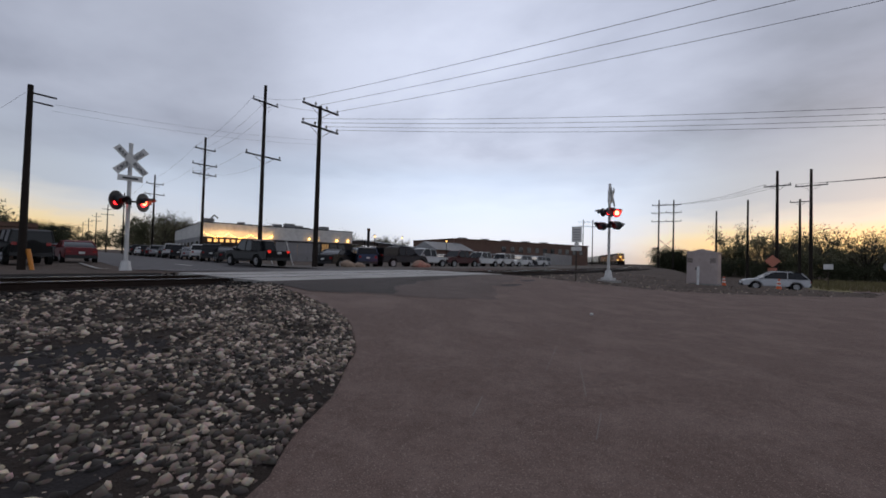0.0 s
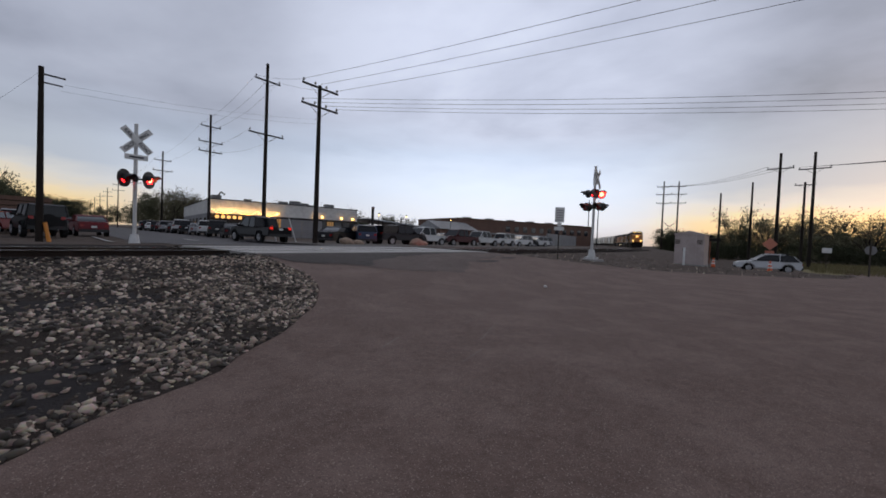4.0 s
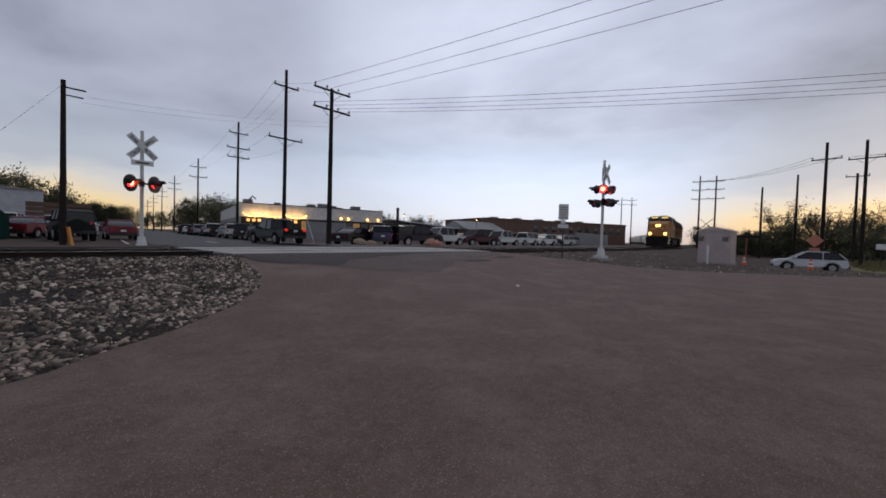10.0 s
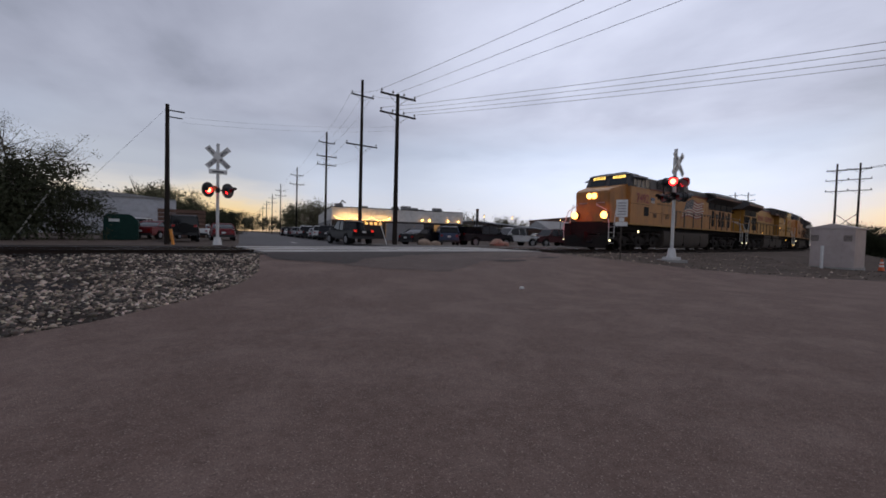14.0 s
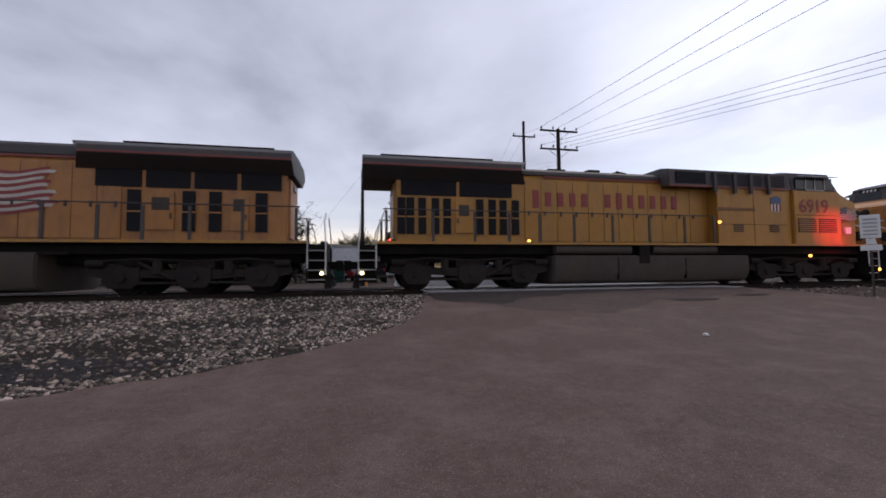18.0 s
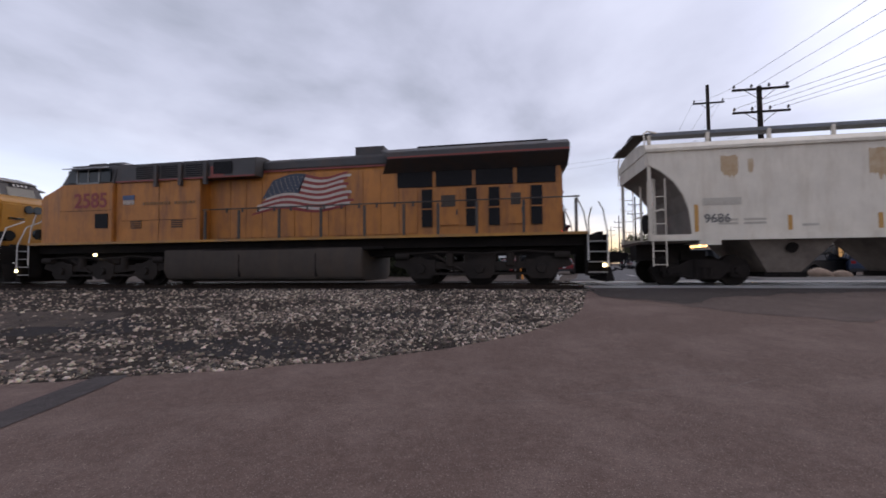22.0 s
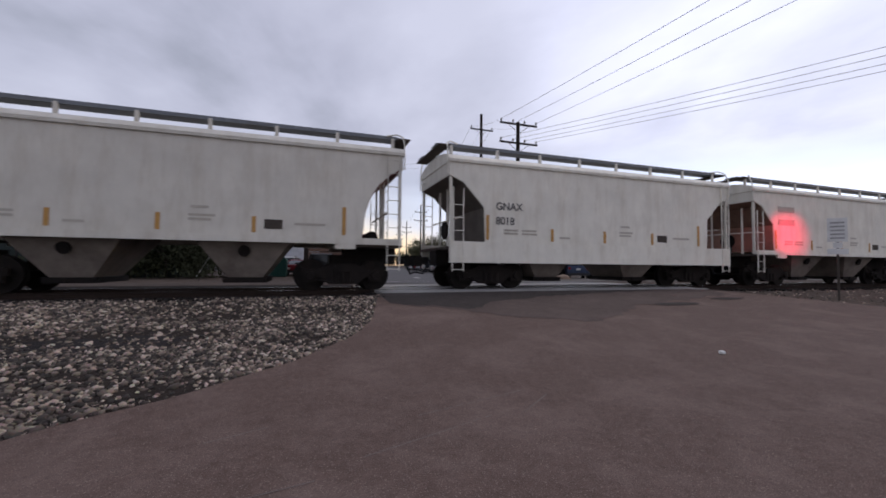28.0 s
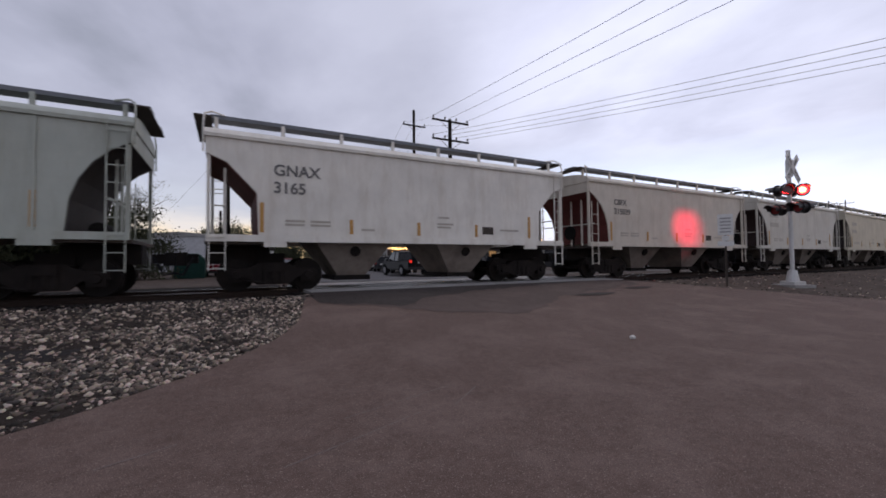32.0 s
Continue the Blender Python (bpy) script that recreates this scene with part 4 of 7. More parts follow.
    # markings
    M_STR = mat("reflector_yellow", (0.42, 0.22, 0.05), 0.5, vary=0.2, scale=8)
    M_DATA = mat("faded_stencil", tuple(c * 0.62 for c in color), 0.6, vary=0.15, scale=14)
    for s in (-1, 1):
        face = 1 if s < 0 else -1
        if ribs:
            for k in range(7):
                bm = B(); box(bm, -4.3 + k * 1.43, -4.24 + k * 1.43, s * 1.515 - 0.02, s * 1.515 + 0.02, 1.45, 3.78); P("rib", bm, body)
        for k, x0 in enumerate((-4.68, -2.3, -0.15, 2.0, 4.3)):
            hgt = 0.75 if k in (0, 4) else 0.40
            bm = B(); box(bm, x0 - 0.05, x0 + 0.05, s * 1.506 - 0.008, s * 1.506 + 0.008, 1.50, 1.50 + hgt); P("reflector", bm, M_STR, "worn yellow reflector strip")
        sgn = 1 if s < 0 else -1
        tx = lambda v: v * sgn
        if panel:
            bm = B(); box(bm, min(tx(-4.28), tx(-2.95)), max(tx(-4.28), tx(-2.95)), s * 1.504 - 0.004, s * 1.504 + 0.004, 2.02, 2.98); P("stencil_panel", bm, mat("stencil_panel", (0.50, 0.475, 0.385), 0.6, vary=0.15, dirt=0.4), "pale repainted panel")
        if marks:
            letters("reporting_mark", marks, mark_size or (0.40 if angular else 0.31), letter, e, tx(-3.95 if panel else -4.2 if angular else -4.28), s * 1.512, mark_z + (2.34 if not angular else 2.85), face, "dark stencilled reporting mark")
        if number:
            letters("car_number", number, mark_size or (0.40 if angular else 0.33), letter, e, tx(-3.95 if panel else -4.2 if angular else -4.28), s * 1.512, mark_z + (1.95 if not angular else 2.40), face, "dark stencilled car number")
            if not marks:
                bm = B(); box(bm, min(tx(-4.5), tx(-3.5)), max(tx(-4.5), tx(-3.5)), s * 1.506 - 0.006, s * 1.506 + 0.006, mark_z + 2.42, mark_z + 2.62); P("stencil_bar", bm, M_DATA, "unreadable stencilled line")
        else:
            for k in range(2):
                bm = B(); box(bm, min(tx(-4.5), tx(-3.45)), max(tx(-4.5), tx(-3.45)), s * 1.506 - 0.006, s * 1.506 + 0.006, 2.48 + k * 0.53, 2.71 + k * 0.53); P("stencil_bar", bm, M_DATA, "unreadable stencilled line")
        for x0, x1, z0 in ((-4.1, -3.6, 1.78), (-3.45, -2.9, 1.78), (-4.1, -3.6, 1.68), (-3.45, -2.9, 1.68), (0.5, 1.1, 1.85), (0.5, 1.0, 1.75), (3.0, 3.8, 1.72), (0.55, 0.95, 2.05), (-2.0, -1.6, 1.6)):
            bm = B(); box(bm, min(tx(x0), tx(x1)), max(tx(x0), tx(x1)), s * 1.506 - 0.006, s * 1.506 + 0.006, z0, z0 + 0.06); P("stencil_bar", bm, M_DATA)
        bm = B(); box(bm, min(tx(2.25), tx(2.7)), max(tx(2.25), tx(2.7)), s * 1.507 - 0.007, s * 1.507 + 0.007, 1.60, 1.84)
        pl = P("placard", bm, M_TANK, "dark grey stencilled data panel")
        if rust:
            for x0, w, z0, z1 in ((-4.0, 0.45, 2.9, 3.6), (-0.35, 0.55, 2.75, 3.62), (3.35, 0.7, 2.85, 3.6), (-3.3, 0.15, 3.0, 3.5)):
                bm = B()
                rr = random.Random(int(x0 * 100 + 900))
                us = [x0 + w * i / 14 for i in range(15)]
                low = [(u, z0 + rr.uniform(0, 0.16) + 0.22 * abs(u - x0 - w / 2) / w) for u in us]
                top = [(u, z1 - rr.uniform(0, 0.07)) for u in us]
                prism(bm, low + top[::-1], s * 1.502 - 0.002, s * 1.502 + 0.002)
                P("rust_patch", bm, mat("rust_patch", (0.50, 0.31, 0.14), 0.75, vary=0.3, scale=4, alt=(0.58, 0.50, 0.38), dirt=0.7, dirt_color=(0.36, 0.20, 0.08), streak=True), "rust-stained patch")
        if logo:
            for k in range(4):
                x0 = 2.85 + k * 0.43
                bm = B()
                q = 0.10 if k in (1, 3) else 0.0
                prism(bm, [(tx(x0), 2.98), (tx(x0 + 0.33), 2.98), (tx(x0 + 0.33 + q), 3.30), (tx(x0 + 0.33), 3.52), (tx(x0 + q), 3.52), (tx(x0 - q * 0.3), 3.20)], s * 1.506 - 0.006, s * 1.506 + 0.006)
                for v in bm.verts:
                    v.co.z += 0.23
                P("logo_block", bm, M_TANK, "dark grey logo block")
    # curved hand rails where the running boards end
    for d in (-1, 1):
        for s in (-1, 1):
            bm = B(); tube(bm, [(d * 5.55, s * 1.10, 4.44), (d * 5.85, s * 1.22, 4.47), (d * 6.0, s * 1.36, 4.36), (d * 6.02, s * 1.47, 4.1), (d * 6.02, s * 1.50, 3.4)], 0.022, 6); P("roof_grab_rail", bm, body)
    # the body is a little shorter than drawn; the couplers keep their reach
    for ob in e.children:
        if ob.name.startswith(("coupler", "air_hose")):
            continue
        if ob.name.startswith(("truck", "bracket")):
            ob.location.x *= BODY
        elif ob.name.startswith(("reporting_mark", "car_number")):
            continue
        else:
            for v in ob.data.vertices:
                v.co.x *= BODY
            for ru in ob.children:
                ru.location.x *= BODY
    return e


BODY = 0.955


GREY1, GREY2, GREY3, BEIGE, WHITE1, GREEN = (0.64, 0.59, 0.50), (0.70, 0.675, 0.61), (0.59, 0.565, 0.50), (0.58, 0.53, 0.42), (0.71, 0.685, 0.605), (0.375, 0.40, 0.35)
CARS = [
    (locomotive("A", "7492", "yellow and grey diesel locomotive with lit headlights and painted flag"), 22.3, 0),
    (locomotive("B", "6919", "clean yellow and grey diesel locomotive running long hood first"), 22.3, 180),
    (locomotive("A", "2585", "grimy yellow and grey diesel locomotive with painted flag"), 22.1, 0),
    # 9686: grey ends are the body colour darkened as if shaded
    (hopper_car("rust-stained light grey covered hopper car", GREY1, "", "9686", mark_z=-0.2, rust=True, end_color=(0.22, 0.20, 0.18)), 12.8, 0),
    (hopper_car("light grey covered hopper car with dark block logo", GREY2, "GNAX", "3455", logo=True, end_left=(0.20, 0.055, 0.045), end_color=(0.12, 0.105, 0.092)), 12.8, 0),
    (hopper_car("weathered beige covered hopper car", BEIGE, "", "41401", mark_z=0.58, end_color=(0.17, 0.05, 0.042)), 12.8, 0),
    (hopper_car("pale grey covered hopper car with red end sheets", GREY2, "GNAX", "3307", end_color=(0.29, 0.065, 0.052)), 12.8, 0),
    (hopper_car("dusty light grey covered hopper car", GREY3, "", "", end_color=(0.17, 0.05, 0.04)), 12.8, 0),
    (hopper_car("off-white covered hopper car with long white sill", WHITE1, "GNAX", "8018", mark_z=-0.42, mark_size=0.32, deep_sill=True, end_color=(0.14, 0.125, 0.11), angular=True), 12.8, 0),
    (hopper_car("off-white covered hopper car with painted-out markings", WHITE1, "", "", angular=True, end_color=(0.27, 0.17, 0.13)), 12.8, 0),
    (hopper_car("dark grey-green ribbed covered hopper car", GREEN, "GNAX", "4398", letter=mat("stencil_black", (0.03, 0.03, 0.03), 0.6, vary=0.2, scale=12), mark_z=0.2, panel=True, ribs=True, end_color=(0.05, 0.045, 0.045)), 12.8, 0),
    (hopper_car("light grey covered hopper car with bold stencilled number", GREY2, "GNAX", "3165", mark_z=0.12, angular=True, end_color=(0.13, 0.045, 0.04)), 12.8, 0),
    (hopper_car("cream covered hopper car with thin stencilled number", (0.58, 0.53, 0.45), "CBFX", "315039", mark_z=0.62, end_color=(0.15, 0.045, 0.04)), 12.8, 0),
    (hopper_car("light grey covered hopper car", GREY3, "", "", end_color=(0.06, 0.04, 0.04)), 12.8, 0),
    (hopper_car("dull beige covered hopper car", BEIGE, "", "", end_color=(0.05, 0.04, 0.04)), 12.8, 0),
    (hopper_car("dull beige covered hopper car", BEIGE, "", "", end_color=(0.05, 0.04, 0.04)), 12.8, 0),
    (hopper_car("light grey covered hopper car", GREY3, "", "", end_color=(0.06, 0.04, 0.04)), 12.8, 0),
]
# arc length of the leading coupler, by time
RUN = [(0, 161.5), (3, 131), (6, 100.8), (9, 70.6), (12, 40.3), (13, 30.0), (14, 19.9), (14.5, 14.7), (16.5, -6.7), (19, -32.5), (20.5, -47.9), (21.5, -57.9), (22, -63.0), (23, -73.4), (24, -84), (25, -94.7), (26, -105.3), (29, -137.3), (32, -169.4)]


def lead(t):
    return float(np.interp(t, [a for a, _ in RUN], [b for _, b in RUN]))


def motions():
    """The train runs along the line, and its wheels roll."""
    off = 0.0
    for e, ln, turn in CARS:
        rows = []
        for i in range(65):
            t = i / 2
            s = lead(t) + off + ln / 2
            a, b = on_line(s - ln * 0.33), on_line(s + ln * 0.33)
            rows.append((t, pose((a[0] + b[0]) / 2, (a[1] + b[1]) / 2, RAIL, 0, 0, math.degrees(math.atan2(b[1] - a[1], b[0] - a[0])) + turn)))
        walk(e, rows)
        off += ln
    # added shutters imitate the flashing in turns, a little faster than once a second
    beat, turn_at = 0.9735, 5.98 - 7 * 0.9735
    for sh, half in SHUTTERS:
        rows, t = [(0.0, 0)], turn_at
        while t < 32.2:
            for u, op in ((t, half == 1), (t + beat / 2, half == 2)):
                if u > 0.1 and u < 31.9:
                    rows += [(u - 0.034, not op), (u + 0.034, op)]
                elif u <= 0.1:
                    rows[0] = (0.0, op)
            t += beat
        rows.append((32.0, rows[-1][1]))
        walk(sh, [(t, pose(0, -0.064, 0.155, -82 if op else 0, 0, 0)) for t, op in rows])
    steps = [i * 2 / 30 for i in range(481)]
    for ob, x, r in WHEELS:
        turned = ob.parent.parent is not None and any(ob.parent.parent is c and tn for c, _, tn in CARS)
        sign = 1 if turned else -1
        walk(ob, [(t, pose(x, 0, r, 0, sign * math.degrees((lead(0) - lead(t)) / r) % 360, 0)) for t in steps])

# ---------------- ground, road, track ----------------
M_ASPH = mat("asphalt", (0.120, 0.081, 0.068), 0.8, vary=0.35, scale=110, bump=0.6, bscale=120, dirt=0.85, dirt_color=(0.188, 0.136, 0.118))
specks(M_ASPH, 55, 0.56, 0.72, (0.058, 0.041, 0.035), 0.6)
specks(M_ASPH, 105, 0.60, 0.72, (0.33, 0.27, 0.235), 0.75)
M_PATCH = mat("fresh_asphalt", (0.040, 0.033, 0.031), 0.8, vary=0.35, scale=100, bump=0.5, bscale=140, dirt=0.6, dirt_color=(0.075, 0.060, 0.054))
M_DIRT = mat("dirt_and_gravel", (0.062, 0.046, 0.037), 0.95, vary=0.4, scale=2.2, bump=0.9, bscale=28, dirt=0.6, dirt_color=(0.115, 0.092, 0.077))
M_CONC = mat("crossing_concrete", (0.30, 0.29, 0.275), 0.75, vary=0.2, scale=3, bump=0.2, bscale=60, dirt=0.5, dirt_color=(0.14, 0.125, 0.11))
M_RAIL = mat("rusty_rail_side", (0.028, 0.019, 0.015), 0.7, 0.2, vary=0.3, scale=9)
M_RAILTOP = mat("polished_rail_head", (0.50, 0.49, 0.49), 0.22, 1.0, vary=0.1, scale=9)
M_TIE = mat("creosoted_tie", (0.024, 0.019, 0.016), 0.9, vary=0.35, scale=8, bump=0.4, bscale=40, rnd=0.3)
M_GRASS = mat("dry_grass", (0.14, 0.125, 0.06), 0.95, vary=0.4, scale=2, alt=(0.20, 0.17, 0.085))


def grid_sheet(name, xs, ys, material, dz):
    vs, fs = [], []
    for x in xs:
        for y in ys:
            vs.append((x, y, land(x, y) + dz))
    n = len(ys)
    for i in range(len(xs) - 1):
        for j in range(n - 1):
            a = i * n + j
            fs.append((a, a + n, a + n + 1, a + 1))
    me = bpy.data.meshes.new(name)
    me.from_pydata(vs, [], fs)
    me.materials.append(material)
    for p in me.polygons:
        p.use_smooth = True
    return new(name, me)


gx = [-2500, -900, -300, -120, -60] + list(np.arange(-40, 62, 1.0)) + list(range(62, 260, 4)) + [300, 420, 700, 1300, 2500]
gy = [-2500, -800, -250, -90, -50, -35] + list(np.arange(-28, 17, 0.5)) + [18, 22, 30, 45, 60, 80, 110, 150, 220, 320, 600, 1200, 2500]
tagged(grid_sheet("ground", gx, gy, M_DIRT, 0.0), "brown dirt and gravel ground", "ground", kind="structure")

# the upper edge of the near asphalt, left to right
EDGE = [(-120, -48), (-60, -28.5), (-20, -15.6), (-9, -11.95), (-5.9, -10.92), (-4.6, -10.48), (-3.43, -10.0), (-2.2, -9.47), (-1.6, -9.2), (-1.1, -9.0), (-0.72, -8.72), (-0.3, -8.43), (0.1, -8.1), (0.5, -7.78),
        (0.95, -7.3), (1.4, -6.72), (1.7, -6.2), (1.9, -5.65), (2.05, -5.0), (2.2, -4.2), (2.38, -3.4), (2.6, -2.35),
        (13.2, -2.35), (14.0, -4.6), (15.2, -6.4), (16.3, -7.8), (17.3, -9.2), (18.4, -11.2), (19.8, -13.3), (22.0, -15.6), (29, -17.5), (60, -20.5), (120, -24)]


def edge_y(x):
    y = float(np.interp(x, [a for a, _ in EDGE], [b for _, b in EDGE]))
    return y + 0.07 * noise.noise((x * 1.9, 3.1, 0.0)) + 0.04 * noise.noise((x * 6.0, 9.1, 0.0))


def asphalt_sheet():
    xs = [-120, -90, -60, -45, -30, -20, -15] + list(np.arange(-11, -4, 0.5)) + list(np.arange(-4, 3.2, 0.12)) + list(np.arange(3.5, 13.9, 0.5)) + list(np.arange(13.9, 25, 0.25)) + [26, 28, 30, 34, 40, 50, 60, 80, 120]
    steps = [0, 0.02, 0.06, 0.15, 0.3, 0.5, 0.75, 1.0, 1.3, 1.6, 2.0, 2.5, 3, 3.5, 4, 4.5, 5, 5.5, 6, 6.5, 7, 8, 9, 10, 12, 15, 20, 30, 60]
    vs, fs = [], []
    for x in xs:
        y0 = edge_y(x)
        for k, d in enumerate(steps):
            y = y0 - d
            vs.append((x, y, land(x, y) + (0.004 if k == 0 else 0.022)))
    n = len(steps)
    for i in range(len(xs) - 1):
        for j in range(n - 1):
            a = i * n + j
            fs.append((a + 1, a + n + 1, a + n, a))
    me = bpy.data.meshes.new("road")
    me.from_pydata(vs, [], fs)
    me.materials.append(M_ASPH)
    for p in me.polygons:
        p.use_smooth = True
    return tagged(new("road", me), "worn brownish grey asphalt apron beside the tracks", "road", kind="structure")


asphalt_sheet()


def strip(name, pts, width, material, dz, label, cat, kind="structure"):
    """A thin band laid along points, following the land."""
    vs, fs = [], []
    fine = []
    for a, b in zip(pts, pts[1:]):
        k = max(1, int(math.dist(a, b) / 0.5))
        fine += [(a[0] + (b[0] - a[0]) * i / k, a[1] + (b[1] - a[1]) * i / k) for i in range(k)]
    fine.append(pts[-1])
    for i, p in enumerate(fine):
        q = fine[min(i + 1, len(fine) - 1)]
        o = fine[max(i - 1, 0)]
        d = Vector((q[0] - o[0], q[1] - o[1], 0)).normalized()
        w = (width(i / max(1, len(fine) - 1)) if callable(width) else width) / 2
        for s in (-1, 1):
            x, y = p[0] - s * d.y * w, p[1] + s * d.x * w
            vs.append((x, y, land(x, y) + dz))
    for i in range(len(fine) - 1):
        fs.append((2 * i, 2 * i + 1, 2 * i + 3, 2 * i + 2))
    me = bpy.data.meshes.new(name)
    me.from_pydata(vs, [], [f[::-1] for f in fs])
    me.materials.append(material)
    return tagged(new(name, me), label, cat, kind=kind)


strip("asphalt_patch", [(-3.55, -10.0), (-3.1, -11.45), (-2.85, -12.2), (-2.3, -14.0)], lambda u: 0.32 + 0.05 * math.sin(u * 9), mat("trench_asphalt", (0.056, 0.048, 0.047), 0.8, vary=0.35, scale=90, bump=0.5, bscale=140, dirt=0.4, dirt_color=(0.10, 0.085, 0.078)), 0.027, "dark asphalt trench patch", "patch")


def blob(name, cx, cy, rx, ry, material, dz, label, seed=0.0, n=46, amp=0.25):
    vs = [(cx, cy, land(cx, cy) + dz)]
    fs = []
    rings = 5
    for r in range(1, rings + 1):
        for i in range(n):
            a = 2 * math.pi * i / n
            k = r / rings * (1 + amp * noise.noise((math.cos(a) * 1.6 + seed, math.sin(a) * 1.6, seed)) + 0.5 * amp * noise.noise((math.cos(a) * 6 + seed, math.sin(a) * 6, seed)))
            x, y = cx + rx * k * math.cos(a), cy + ry * k * math.sin(a)
            vs.append((x, y, land(x, y) + dz))
    for i in range(n):
        fs.append((0, 1 + i, 1 + (i + 1) % n))
    for r in range(rings - 1):
        for i in range(n):
            a, b = 1 + r * n + i, 1 + r * n + (i + 1) % n
            fs.append((a, a + n, b + n, b))
    me = bpy.data.meshes.new(name)
    me.from_pydata(vs, [], fs)
    me.materials.append(material)
    return tagged(new(name, me), label, "patch", kind="structure")


# re-laid asphalt in front of the crossing: a wide grey band and a darker, newer one on it
def apron(name, material, xa, ya, dz, label):
    vs, fs = [], []
    xs = list(np.arange(xa[0], xa[-1] + 0.01, 0.06))
    for x in xs:
        far = -2.36
        near = float(np.interp(x, xa, ya)) + 0.22 * noise.noise((x * 1.6, dz * 90, 4)) + 0.14 * noise.noise((x * 5.1, dz * 90, 2)) + 0.08 * noise.noise((x * 13, dz * 90, 7))
        near = min(near, far - 0.02)
        for k in range(7):
            y = far + (near - far) * k / 6
            vs.append((x, y, land(x, y) + dz))
    for i in range(len(xs) - 1):
        for j in range(6):
            a = i * 7 + j
            fs.append((a + 1, a + 8, a + 7, a))
    me = bpy.data.meshes.new(name)
    me.from_pydata(vs, [], fs)
    me.materials.append(material)
    tagged(new(name, me), label, "road", kind="structure")


M_PATCH2 = mat("older_patch_asphalt", (0.089, 0.066, 0.058), 0.8, vary=0.35, scale=100, bump=0.5, bscale=140, dirt=0.9, dirt_color=(0.135, 0.100, 0.088))
apron("asphalt_apron", M_PATCH2, (2.5, 2.9, 3.8, 4.4, 5.2, 5.9, 6.4, 7.0, 8.0, 9.5, 12.0, 13.1), (-4.4, -4.6, -5.1, -5.75, -6.2, -6.5, -6.35, -5.9, -5.2, -4.8, -4.2, -3.4), 0.027, "grey re-laid asphalt band before the crossing")
apron("asphalt_apron", M_PATCH, (2.5, 2.9, 3.8, 4.2, 4.8, 5.8, 7.5, 9.5, 12.0), (-4.32, -4.5, -4.95, -4.9, -4.4, -4.0, -3.5, -3.0, -2.5), 0.031, "dark newer asphalt strip along the crossing")
blob("pothole_patch", 9.2, -5.2, 0.7, 0.16, M_PATCH, 0.035, "small dark asphalt patch", 2.0)
blob("pothole_patch", 11.6, -4.7, 0.6, 0.14, M_PATCH, 0.035, "small dark asphalt patch", 5.0)
M_SCRATCH = mat("scratch_mark", (0.165, 0.145, 0.138), 0.8, vary=0.3, scale=12)
for pts in (((1.2, -9.9), (2.3, -9.5)), ((1.7, -9.35), (2.8, -9.05)), ((0.4, -10.2), (0.9, -10.1)), ((2.6, -9.5), (3.0, -9.2)), ((0.2, -9.4), (0.6, -9.25))):
    strip("scratch", list(pts), 0.007, M_SCRATCH, 0.026, "thin pale scratch on the asphalt", "mark")

M_PAINT = mat("faded_road_paint", (0.34, 0.33, 0.31), 0.8, vary=0.4, scale=6)
strip("stop_bar", [(5.0, 10.5), (7.9, 10.9)], 0.45, M_PAINT, 0.028, "faded white stop bar on the street", "road marking")
strip("stop_bar", [(9.3, 18.0), (9.8, 21.5)], 0.30, M_PAINT, 0.028, "faded white lane mark on the street", "road marking")
strip("concrete_scrap", [(2.9, 5.9), (3.9, 6.1)], 0.35, M_CONC, 0.03, "pale broken concrete at the signal base", "debris")
# far road and the parking strip beyond the crossing
strip("far_road", [(8.4, 2.35), (11.5, 22), (18.3, 66), (40, 205), (86, 500)], lambda u: 11.2 - 2.0 * u, mat("far_asphalt", (0.066, 0.062, 0.064), 0.7, vary=0.25, scale=1.2, bump=0.3, bscale=60, dirt=0.4, dirt_color=(0.1, 0.09, 0.085)), 0.022, "grey asphalt street running away from the crossing", "road")
strip("parking_lot", [(12.5, 13.5), (30, 12.0), (62, 12.5), (80, 20)], 14.0, mat("lot_gravel", (0.10, 0.09, 0.082), 0.9, vary=0.3, scale=2, bump=0.5, bscale=40), 0.018, "grey gravel parking strip", "parking lot")
strip("concrete_pad", [(31.5, -16.9), (40.5, -20.2)], 0.7, mat("wet_concrete", (0.55, 0.54, 0.52), 0.35, vary=0.15, scale=2), 0.06, "pale wet concrete strip beside the road", "pavement")
strip("far_curb", [(2.75, 6.5), (3.2, 12), (4.6, 22)], 0.18, M_CONC, 0.06, "low concrete curb", "curb")

# track
track = tagged(new("track"), "straight railway track on stone ballast", "railway track", kind="structure")


